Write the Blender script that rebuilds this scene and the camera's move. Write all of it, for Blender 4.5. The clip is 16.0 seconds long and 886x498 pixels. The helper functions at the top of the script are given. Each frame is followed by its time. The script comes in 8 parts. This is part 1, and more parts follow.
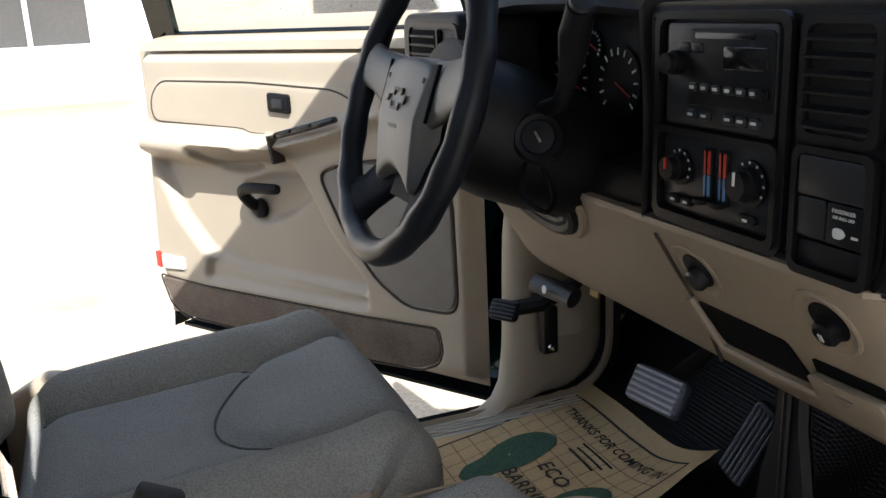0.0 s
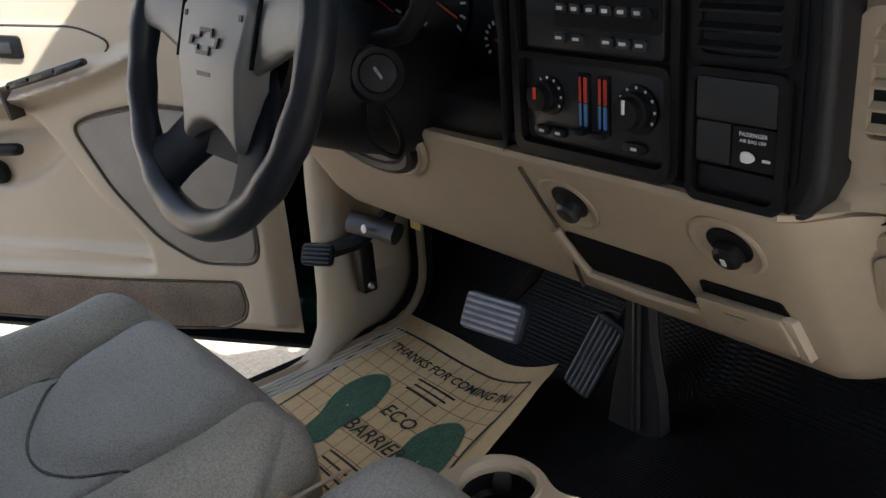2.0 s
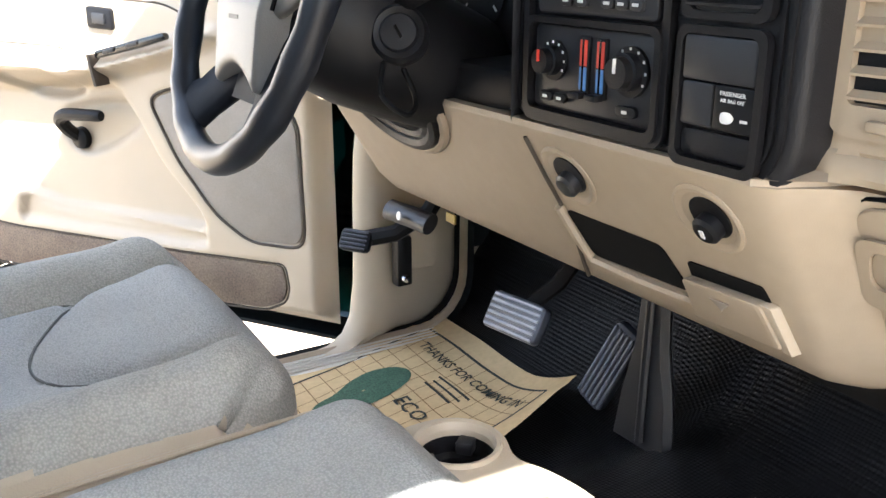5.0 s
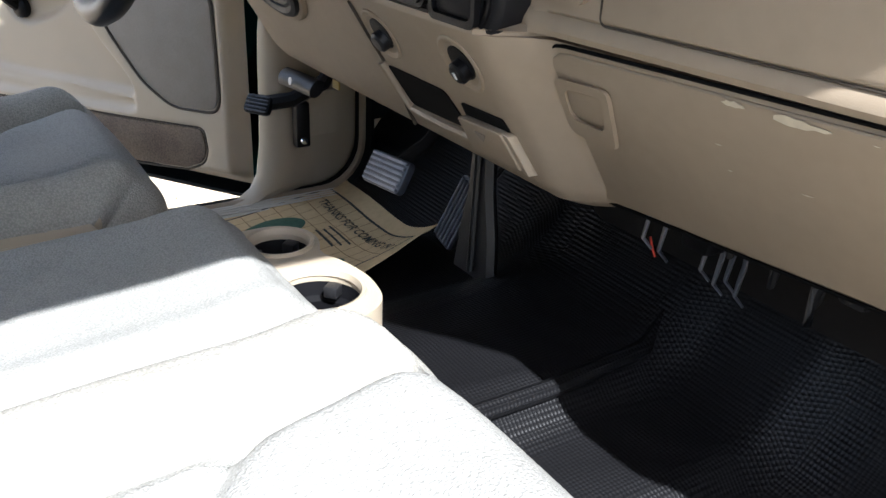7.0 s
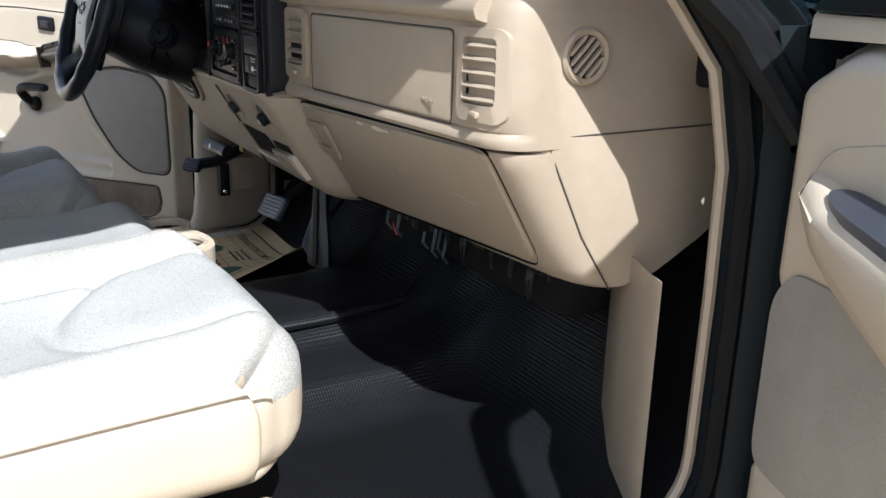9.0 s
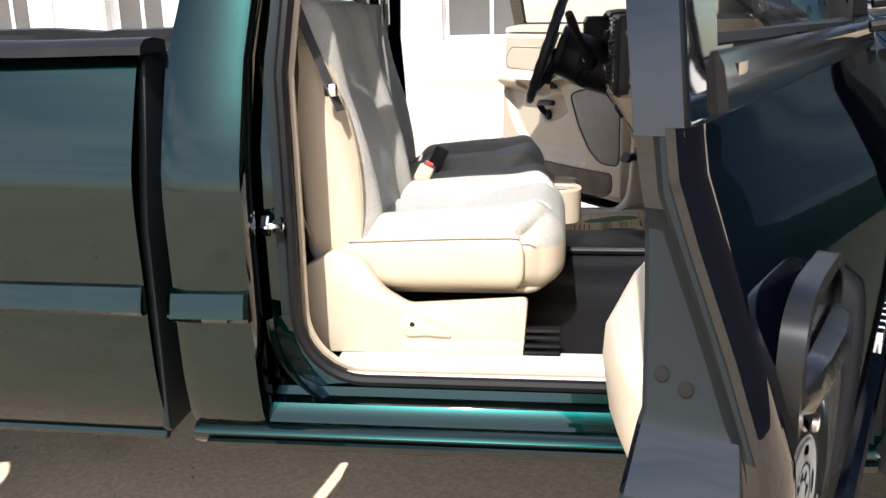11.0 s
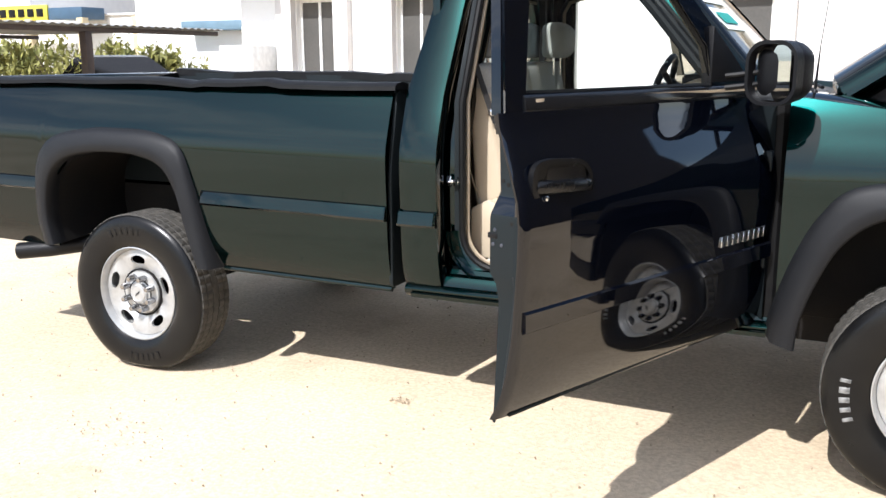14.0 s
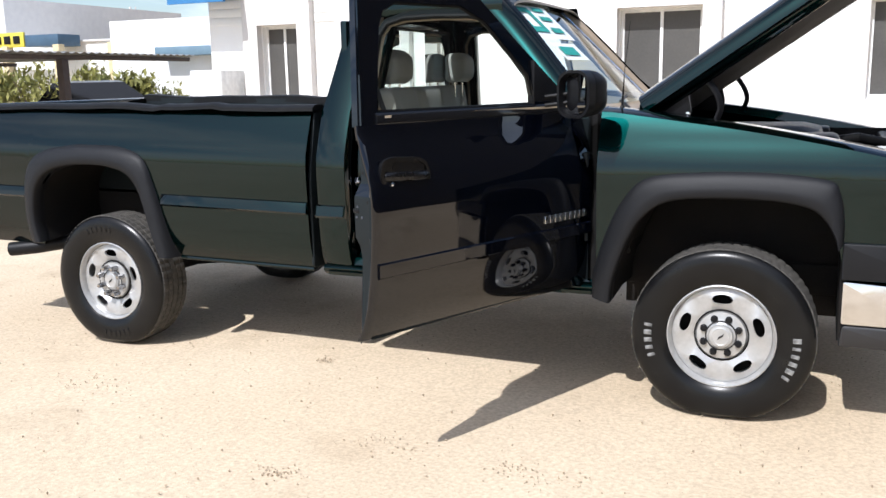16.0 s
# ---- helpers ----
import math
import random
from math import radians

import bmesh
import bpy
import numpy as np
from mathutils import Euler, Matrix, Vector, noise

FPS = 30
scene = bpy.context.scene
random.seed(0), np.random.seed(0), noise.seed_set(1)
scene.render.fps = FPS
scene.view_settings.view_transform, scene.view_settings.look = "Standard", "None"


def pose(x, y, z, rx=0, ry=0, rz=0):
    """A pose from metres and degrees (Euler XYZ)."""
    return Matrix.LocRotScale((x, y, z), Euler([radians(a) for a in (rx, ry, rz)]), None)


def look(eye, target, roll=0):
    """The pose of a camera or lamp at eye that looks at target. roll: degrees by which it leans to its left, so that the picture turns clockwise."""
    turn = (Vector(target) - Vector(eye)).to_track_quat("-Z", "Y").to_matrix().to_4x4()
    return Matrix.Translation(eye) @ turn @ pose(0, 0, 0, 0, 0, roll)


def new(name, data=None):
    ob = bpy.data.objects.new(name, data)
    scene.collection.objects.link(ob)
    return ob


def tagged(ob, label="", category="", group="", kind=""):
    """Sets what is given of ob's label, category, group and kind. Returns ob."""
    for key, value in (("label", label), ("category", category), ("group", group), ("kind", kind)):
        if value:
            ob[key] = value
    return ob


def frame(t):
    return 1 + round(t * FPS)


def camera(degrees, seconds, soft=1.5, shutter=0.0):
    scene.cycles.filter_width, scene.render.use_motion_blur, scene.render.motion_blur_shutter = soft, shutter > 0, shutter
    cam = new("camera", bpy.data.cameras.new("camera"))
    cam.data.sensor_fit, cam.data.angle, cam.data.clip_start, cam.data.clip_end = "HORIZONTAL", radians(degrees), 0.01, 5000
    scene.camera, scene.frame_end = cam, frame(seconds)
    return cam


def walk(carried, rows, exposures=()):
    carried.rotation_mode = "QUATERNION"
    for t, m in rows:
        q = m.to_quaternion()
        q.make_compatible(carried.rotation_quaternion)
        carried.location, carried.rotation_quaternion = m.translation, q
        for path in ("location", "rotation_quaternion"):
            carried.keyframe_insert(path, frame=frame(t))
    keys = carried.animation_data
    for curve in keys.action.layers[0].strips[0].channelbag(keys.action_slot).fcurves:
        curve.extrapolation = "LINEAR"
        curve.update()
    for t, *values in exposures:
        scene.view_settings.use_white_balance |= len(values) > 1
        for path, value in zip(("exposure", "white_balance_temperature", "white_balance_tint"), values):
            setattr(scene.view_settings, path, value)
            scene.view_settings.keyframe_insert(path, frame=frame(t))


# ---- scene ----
cam = camera(53.0, 16.0, soft=1.5)
PATH = [
    (0, (-1.544, -0.567, 1.409), (-0.863, 1.235, 0.872), -2.7),
    (0.5, (-1.56, -0.483, 1.42), (-0.847, 1.308, 0.885), -1.5),
    (1, (-1.581, -0.428, 1.433), (-0.75, 1.295, 0.85), -1.7),
    (1.5, (-1.596, -0.417, 1.439), (-0.614, 1.193, 0.772), -3.5),
    (2, (-1.591, -0.412, 1.428), (-0.458, 1.049, 0.666), -4.8),
    (2.5, (-1.587, -0.409, 1.42), (-0.416, 1.0, 0.616), -5.0),
    (3, (-1.593, -0.417, 1.411), (-0.398, 0.992, 0.646), -2.7),
    (3.2, (-1.592, -0.421, 1.398), (-0.386, 0.996, 0.667), -1.5),
    (5.3, (-1.519, -0.516, 1.337), (-0.598, 1.135, 0.686), -0.4),
    (5.5, (-1.509, -0.529, 1.337), (-0.63, 1.133, 0.655), -0.7),
    (6, (-1.485, -0.575, 1.33), (-0.641, 1.058, 0.542), -0.6),
    (6.5, (-1.48, -0.658, 1.327), (-0.581, 0.91, 0.471), 0.8),
    (7, (-1.496, -0.79, 1.343), (-0.522, 0.745, 0.507), 2.1),
    (7.5, (-1.514, -0.968, 1.355), (-0.501, 0.587, 0.61), 1.9),
    (8, (-1.554, -1.152, 1.367), (-0.52, 0.427, 0.704), 1.7),
    (8.2, (-1.562, -1.223, 1.371), (-0.537, 0.37, 0.73), 1.6),
    (10.3, (-1.357, -2.211, 1.429), (-0.891, -0.328, 0.942), 0.8),
    (10.5, (-1.31, -2.291, 1.423), (-1.081, -0.359, 0.958), 0.4),
    (11, (-1.171, -2.588, 1.405), (-1.428, -0.671, 0.898), -1.4),
    (11.5, (-1.006, -2.776, 1.415), (-1.64, -0.951, 0.896), -2.4),
    (12, (-0.854, -2.956, 1.427), (-1.695, -1.22, 0.897), -2.0),
    (12.5, (-0.773, -3.222, 1.434), (-1.686, -1.514, 0.937), -2.1),
    (13, (-0.649, -3.489, 1.438), (-1.569, -1.771, 0.987), -2.0),
    (13.5, (-0.477, -3.785, 1.453), (-1.34, -2.036, 1.009), -0.9),
    (14, (-0.355, -4.033, 1.465), (-1.167, -2.253, 1.047), -0.3),
    (14.5, (-0.174, -4.24, 1.463), (-0.969, -2.449, 1.064), -0.5),
    (15, (0.01, -4.439, 1.482), (-0.771, -2.647, 1.056), -1.1),
    (15.5, (0.185, -4.639, 1.487), (-0.585, -2.85, 1.035), -2.1),
    (16, (0.355, -4.746, 1.493), (-0.42, -2.942, 1.116), -1.1),
]
EXPO = [(0.0, 1.12, 6150, 9), (0.5, 0.92, 6150, 9), (1.0, 0.62, 6000, 9), (1.5, 0.7, 6100, 9), (2.0, 1.45, 6250, 9), (2.5, 2.4, 6300, 8), (3.2, 2.9, 6300, 8), (5.3, 3.1, 6200, 9), (6.5, 2.05, 6000, 9), (8.2, 1.1, 5700, 8), (10.3, 1.1, 5950, 10), (11.0, 1.15, 6400, 12), (12.0, 1.36, 6500, 12), (13.5, 0.96, 6250, 10), (16.0, 0.40, 6050, 11)]
walk(cam, [(t, look(eye, target, roll)) for t, eye, target, roll in PATH], EXPO)

# ---- light: one high sun from behind the passenger side, hazy blue sky with thin cloud ----
SUN_WAY = Vector((0.10, 0.66, -0.745))
world = bpy.data.worlds.new("world")
scene.world = world
world.use_nodes = True
wn, wl = world.node_tree.nodes, world.node_tree.links
sky = wn.new("ShaderNodeTexSky")
sky.sky_type = "NISHITA"
sky.sun_disc = False
sky.sun_elevation = radians(48.1)
sky.sun_rotation = math.atan2(-SUN_WAY.x, -SUN_WAY.y)
sky.dust_density = 1.5
coord, clouds = wn.new("ShaderNodeTexCoord"), wn.new("ShaderNodeTexNoise")
clouds.inputs["Scale"].default_value = 2.6
clouds.inputs["Detail"].default_value = 6
clouds.inputs["Roughness"].default_value = 0.58
stretch = wn.new("ShaderNodeMapping")
stretch.inputs["Scale"].default_value = (1, 1, 3.2)
cover = wn.new("ShaderNodeMapRange")
cover.inputs["From Min"].default_value, cover.inputs["From Max"].default_value = 0.46, 0.62
cover.inputs["To Min"].default_value, cover.inputs["To Max"].default_value = 0.0, 0.62
blend = wn.new("ShaderNodeMix")
blend.data_type = "RGBA"
blend.inputs["B"].default_value = (9.0, 9.2, 9.6, 1)
wl.new(coord.outputs["Generated"], stretch.inputs["Vector"])
wl.new(stretch.outputs["Vector"], clouds.inputs["Vector"])
wl.new(clouds.outputs["Fac"], cover.inputs["Value"])
wl.new(cover.outputs["Result"], blend.inputs["Factor"])
wl.new(sky.outputs["Color"], blend.inputs["A"])
wl.new(blend.outputs["Result"], wn["Background"].inputs["Color"])
wn["Background"].inputs["Strength"].default_value = 0.13
sun = new("sun", bpy.data.lights.new("sun", "SUN"))
sun.data.energy, sun.data.angle, sun.data.color = 4.6, radians(0.55), (1.0, 0.968, 0.938)
sun.matrix_world = look(-SUN_WAY * 30, (0, 0, 0))


# ---- materials ----
def mat(name, c1, c2=None, scale=6.0, rough=0.5, bump=0.0, bscale=None, metal=0.0, coat=0.0, spec=0.5, fine=None, fine_amt=0.0, trans=0.0, rvar=0.0, pattern="noise", order=0.45):
    m = bpy.data.materials.new(name)
    m.use_nodes = True
    n, l = m.node_tree.nodes, m.node_tree.links
    b = n["Principled BSDF"]
    c2 = c2 or tuple(v * 0.8 for v in c1)
    tc = n.new("ShaderNodeTexCoord")
    big = n.new("ShaderNodeTexNoise")
    big.inputs["Scale"].default_value, big.inputs["Detail"].default_value = scale, 6
    l.new(tc.outputs["Object"], big.inputs["Vector"])
    ramp = n.new("ShaderNodeMapRange")
    ramp.inputs["From Min"].default_value, ramp.inputs["From Max"].default_value = 0.32, 0.68
    l.new(big.outputs["Fac"], ramp.inputs["Value"])
    mix = n.new("ShaderNodeMix")
    mix.data_type = "RGBA"
    mix.inputs["A"].default_value, mix.inputs["B"].default_value = (*c1, 1), (*c2, 1)
    l.new(ramp.outputs["Result"], mix.inputs["Factor"])
    colour = mix.outputs["Result"]
    if fine:
        if pattern == "weave":
            small = n.new("ShaderNodeTexVoronoi")
            small.inputs["Scale"].default_value, small.inputs["Randomness"].default_value = fine, order
            out = small.outputs["Distance"]
        else:
            small = n.new("ShaderNodeTexNoise")
            small.inputs["Scale"].default_value, small.inputs["Detail"].default_value = fine, 4
            out = small.outputs["Fac"]
        l.new(tc.outputs["Object"], small.inputs["Vector"])
        fr = n.new("ShaderNodeMapRange")
        fr.inputs["From Min"].default_value, fr.inputs["From Max"].default_value = (0.1, 0.8) if pattern == "weave" else (0.3, 0.7)
        fr.inputs["To Min"].default_value, fr.inputs["To Max"].default_value = 1 + fine_amt, 1 - fine_amt
        l.new(out, fr.inputs["Value"])
        mul = n.new("ShaderNodeVectorMath")
        mul.operation = "SCALE"
        l.new(colour, mul.inputs[0])
        l.new(fr.outputs["Result"], mul.inputs["Scale"])
        colour = mul.outputs["Vector"]
    l.new(colour, b.inputs["Base Color"])
    b.inputs["Roughness"].default_value = rough
    if rvar:
        rr = n.new("ShaderNodeMapRange")
        rr.inputs["To Min"].default_value, rr.inputs["To Max"].default_value = max(0, rough - rvar), rough + rvar
        l.new(big.outputs["Fac"], rr.inputs["Value"])
        l.new(rr.outputs["Result"], b.inputs["Roughness"])
    b.inputs["Metallic"].default_value = metal
    b.inputs["Coat Weight"].default_value, b.inputs["Coat Roughness"].default_value = coat, 0.03
    b.inputs["Specular IOR Level"].default_value = spec
    b.inputs["Transmission Weight"].default_value = trans
    if bump:
        bp = n.new("ShaderNodeBump")
        bp.inputs["Strength"].default_value, bp.inputs["Distance"].default_value = min(1.0, bump), 0.002 * max(1.0, bump)
        if fine and bscale is None:
            l.new(out, bp.inputs["Height"])
        else:
            bn = n.new("ShaderNodeTexNoise")
            bn.inputs["Scale"].default_value, bn.inputs["Detail"].default_value = bscale or 200, 3
            l.new(tc.outputs["Object"], bn.inputs["Vector"])
            l.new(bn.outputs["Fac"], bp.inputs["Height"])
        l.new(bp.outputs["Normal"], b.inputs["Normal"])
    return m


def glass_mat(name, tint, rough=0.0):
    """A thin pane: mostly clear, with a mirror film that grows at grazing angles."""
    m = bpy.data.materials.new(name)
    m.use_nodes = True
    n, l = m.node_tree.nodes, m.node_tree.links
    n.remove(n["Principled BSDF"])
    clear, shine, mix, fres = n.new("ShaderNodeBsdfTransparent"), n.new("ShaderNodeBsdfGlossy"), n.new("ShaderNodeMixShader"), n.new("ShaderNodeFresnel")
    clear.inputs["Color"].default_value = (*tint, 1)
    shine.inputs["Roughness"].default_value = rough
    fres.inputs["IOR"].default_value = 1.6
    l.new(fres.outputs["Fac"], mix.inputs["Fac"])
    l.new(clear.outputs[0], mix.inputs[1])
    l.new(shine.outputs[0], mix.inputs[2])
    l.new(mix.outputs[0], n["Material Output"].inputs["Surface"])
    return m


PAINT = mat("green_paint", (0.0005, 0.0124, 0.0118), (0.0004, 0.0112, 0.0106), 3, rough=0.29, metal=0.95, coat=1.0, fine=900, fine_amt=0.12)
PAINT.node_tree.nodes["Principled BSDF"].inputs["Coat IOR"].default_value = 1.42
PAINT.node_tree.nodes["Principled BSDF"].inputs["Specular Tint"].default_value = (0.0, 0.0, 0.0, 1)
# passenger door skin only: darker and bluer than the body green
DOORP = mat("blue_black_door_skin", (0.0009, 0.0014, 0.0034), (0.0008, 0.0012, 0.0029), 3, rough=0.5, spec=0.0, coat=1.0)
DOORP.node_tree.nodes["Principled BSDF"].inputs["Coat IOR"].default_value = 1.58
JAMB = mat("jamb_paint", (0.011, 0.0145, 0.0165), (0.009, 0.0125, 0.014), 5, rough=0.5, spec=0.16, bump=0.06, bscale=300)
FLARE = mat("flare_plastic", (0.0085, 0.009, 0.0105), (0.007, 0.0075, 0.009), 14, rough=0.5, spec=0.22, bump=0.35, bscale=500)
RUBBER = mat("weather_rubber", (0.005, 0.005, 0.0055), (0.008, 0.008, 0.008), 20, rough=0.5, spec=0.14)
HANDLE = mat("satin_black_handle", (0.0035, 0.0035, 0.004), (0.005, 0.005, 0.0055), 12, rough=0.27, spec=0.35, rvar=0.05)
SILLW = mat("pale_sill_plastic", (0.62, 0.585, 0.52), (0.55, 0.52, 0.46), 7, rough=0.4, bump=0.15, bscale=700)
TYRE = mat("tyre_rubber", (0.0035, 0.0035, 0.004), (0.007, 0.007, 0.0068), 9, rough=0.27, spec=0.25, fine=120, fine_amt=0.15, bump=0.05, bscale=180)
TREAD = mat("tyre_tread", (0.07, 0.064, 0.055), (0.035, 0.033, 0.03), 25, rough=0.8, bump=0.5, bscale=120)
STEEL = mat("silver_wheel_paint", (0.44, 0.44, 0.435), (0.37, 0.37, 0.365), 18, rough=0.36, metal=0.45, coat=0.3, fine=45, fine_amt=0.06)
LUG = mat("dull_lug_chrome", (0.40, 0.40, 0.41), (0.30, 0.30, 0.31), 30, rough=0.22, metal=1.0)
CHROME = mat("chrome", (0.75, 0.75, 0.76), (0.68, 0.68, 0.69), 10, rough=0.1, metal=1.0)
DARK = mat("black_underbody", (0.005, 0.005, 0.005), (0.010, 0.008, 0.007), 6, rough=0.8, spec=0.25, bump=0.4, bscale=90)
BLACK = mat("black_plastic", (0.005, 0.005, 0.006), (0.007, 0.007, 0.008), 12, rough=0.42, spec=0.2, bump=0.2, bscale=900, rvar=0.06)
GLOSS = mat("gloss_black", (0.008, 0.008, 0.009), None, 8, rough=0.15)
CHAR = mat("charcoal_dash_plastic", (0.010, 0.010, 0.0115), (0.008, 0.008, 0.0095), 9, rough=0.46, spec=0.22, bump=0.25, bscale=800, rvar=0.05)
PANELG = mat("dark_grey_panel", (0.016, 0.016, 0.0175), (0.013, 0.013, 0.0145), 15, rough=0.4, bump=0.15, bscale=900)
TAN = mat("tan_vinyl", (0.325, 0.258, 0.184), (0.295, 0.234, 0.165), 5, rough=0.5, bump=0.13, bscale=900, rvar=0.05, fine=60, fine_amt=0.03)
TANDK = mat("taupe_door_cloth", (0.29, 0.255, 0.215), (0.26, 0.228, 0.19), 20, rough=0.85, fine=700, fine_amt=0.12, bump=0.3)
TANLT = mat("pale_tan_plastic", (0.46, 0.385, 0.285), (0.425, 0.355, 0.262), 6, rough=0.42, bump=0.2, bscale=700, rvar=0.05)
CARPET = mat("brown_carpet", (0.19, 0.145, 0.105), (0.14, 0.105, 0.08), 14, rough=0.95, fine=260, fine_amt=0.3, bump=0.8)
CLOTH = mat("grey_seat_cloth", (0.365, 0.36, 0.335), (0.32, 0.315, 0.29), 8, rough=0.92, fine=430, fine_amt=0.17, bump=0.6, pattern="weave", order=0.85)
CLOTHP = mat("patterned_seat_cloth", (0.375, 0.36, 0.32), (0.32, 0.305, 0.265), 14, rough=0.92, fine=390, fine_amt=0.19, bump=0.6, pattern="weave", order=0.85)
VINYL = mat("tan_seat_vinyl", (0.46, 0.38, 0.275), (0.42, 0.345, 0.25), 5, rough=0.45, bump=0.35, bscale=420, rvar=0.06)
# flat black for the shade inside openings, and for dark joints
GAPSHADE = mat("shade_and_gap_black", (0.004, 0.004, 0.0042), None, 20, rough=0.85, spec=0.1)
SEAMT = mat("brown_panel_gap", (0.055, 0.042, 0.03), None, 30, rough=0.8)
SWITCH = mat("slate_switch_panel", (0.030, 0.034, 0.045), (0.025, 0.028, 0.036), 12, rough=0.38)
STITCH = mat("stitching", (0.30, 0.24, 0.16), None, 30, rough=0.8)
FLOORM = mat("black_floor_vinyl", (0.006, 0.006, 0.0068), (0.008, 0.008, 0.009), 5, rough=0.40, spec=0.28, fine=190, fine_amt=0.35, bump=0.6, order=0.0, pattern="weave")
PAPER = mat("kraft_paper", (0.60, 0.44, 0.24), (0.55, 0.40, 0.21), 7, rough=0.8, fine=90, fine_amt=0.06, bump=0.3, bscale=60)
INKG = mat("green_ink", (0.035, 0.09, 0.055), (0.05, 0.11, 0.07), 60, rough=0.8, fine=300, fine_amt=0.4)
INKK = mat("black_ink", (0.03, 0.035, 0.03), None, 30, rough=0.8)
WHITEP = mat("white_marking", (0.7, 0.7, 0.68), None, 30, rough=0.5)
REDP = mat("red_marking", (0.6, 0.05, 0.03), None, 30, rough=0.4)
BLUEP = mat("blue_mark_and_sky_band", (0.08, 0.22, 0.5), None, 30, rough=0.4)
BELT = mat("grey_belt_webbing", (0.045, 0.042, 0.04), (0.03, 0.028, 0.027), 40, rough=0.7, fine=600, fine_amt=0.2, bump=0.4)
PEDAL = mat("ribbed_pedal_rubber", (0.035, 0.038, 0.05), (0.06, 0.065, 0.08), 30, rough=0.45)
PEDALW = mat("worn_pedal_ribs", (0.16, 0.18, 0.22), (0.26, 0.27, 0.3), 30, rough=0.4, metal=0.3)
HEADL = mat("beige_headliner", (0.42, 0.37, 0.30), None, 20, rough=0.9, bump=0.3, bscale=300)
WORN = mat("worn_bare_patch", (0.62, 0.55, 0.42), None, 60, rough=0.7)
GLASS = glass_mat("side_glass", (0.80, 0.87, 0.845))
WSHIELD = glass_mat("windscreen_glass", (0.66, 0.82, 0.88))
MIRROR = mat("mirror_silver", (0.85, 0.87, 0.88), None, 5, rough=0.02, metal=1.0)
STUCCO = mat("white_stucco", (0.80, 0.79, 0.77), (0.76, 0.75, 0.72), 1.5, rough=0.9, fine=60, fine_amt=0.05, bump=1.2, bscale=45)
TRIMG = mat("pale_grey_trim", (0.62, 0.60, 0.58), (0.57, 0.55, 0.54), 3, rough=0.85, bump=0.6, bscale=60)
SHADE = mat("grey_window_shade", (0.070, 0.066, 0.060), (0.052, 0.050, 0.046), 1.5, rough=0.55, fine=30, fine_amt=0.08)
FRAMEW = mat("white_window_frame", (0.78, 0.78, 0.76), None, 10, rough=0.45)
GROUND = mat("packed_decomposed_granite", (0.575, 0.470, 0.338), (0.49, 0.388, 0.266), 0.55, rough=0.95, fine=60, fine_amt=0.17, bump=1.1, bscale=110)
# darker damp and oily patches, broken at their edges
gn, gl = GROUND.node_tree.nodes, GROUND.node_tree.links
gb_ = gn["Principled BSDF"]
gsrc = gb_.inputs["Base Color"].links[0].from_socket
gtc, gno, gmr, gmx = gn.new("ShaderNodeTexCoord"), gn.new("ShaderNodeTexNoise"), gn.new("ShaderNodeMapRange"), gn.new("ShaderNodeMix")
gno.inputs["Scale"].default_value, gno.inputs["Detail"].default_value, gno.inputs["Roughness"].default_value = 0.9, 9, 0.62
gmr.inputs["From Min"].default_value, gmr.inputs["From Max"].default_value, gmr.inputs["To Max"].default_value = 0.54, 0.70, 0.6
gmx.data_type = "RGBA"
gmx.inputs["B"].default_value = (0.30, 0.225, 0.14, 1)
gl.new(gtc.outputs["Object"], gno.inputs["Vector"])
gl.new(gno.outputs["Fac"], gmr.inputs["Value"])
gl.new(gmr.outputs["Result"], gmx.inputs["Factor"])
gl.new(gsrc, gmx.inputs["A"])
gl.new(gmx.outputs["Result"], gb_.inputs["Base Color"])



# ---- mesh builders ----
def finish(name, bm, material, parent=None, label="", sharp=35, place=None):
    bmesh.ops.recalc_face_normals(bm, faces=bm.faces)
    me = bpy.data.meshes.new(name)
    bm.to_mesh(me)
    bm.free()
    for mm in material if isinstance(material, (list, tuple)) else [material]:
        me.materials.append(mm)
    for p in me.polygons:
        p.use_smooth = True
    me.set_sharp_from_angle(angle=radians(sharp))
    ob = new(name, me)
    if parent:
        ob.parent = parent
    if place is not None:
        ob.matrix_basis = place
    if label:
        ob["label"] = label
    return ob


def part(name, bm, material, parent, label="", sharp=35, place=None):
    return finish(name, bm, material, parent, label, sharp, place)


def thing(name, label, category, at=(0, 0, 0), group="", kind=""):
    ob = new(name)
    ob.location = at
    return tagged(ob, label, category, group, kind)


def soften(bm, width, seg=2, angle=30):
    es = [e for e in bm.edges if len(e.link_faces) == 2 and e.calc_face_angle(0) > radians(angle)]
    if es and width > 0:
        bmesh.ops.bevel(bm, geom=es, offset=width, segments=seg, affect="EDGES", profile=0.5, clamp_overlap=True)
    return bm


def block(a, b, bev=0.004, seg=2):
    bm = bmesh.new()
    bmesh.ops.create_cube(bm, size=1)
    for v in bm.verts:
        v.co = Vector([a[i] + (b[i] - a[i]) * (v.co[i] + 0.5) for i in range(3)])
    return soften(bm, bev, seg)


AX = {"x": lambda p, h: (h, p[0], p[1]), "y": lambda p, h: (p[0], h, p[1]), "z": lambda p, h: (p[0], p[1], h)}


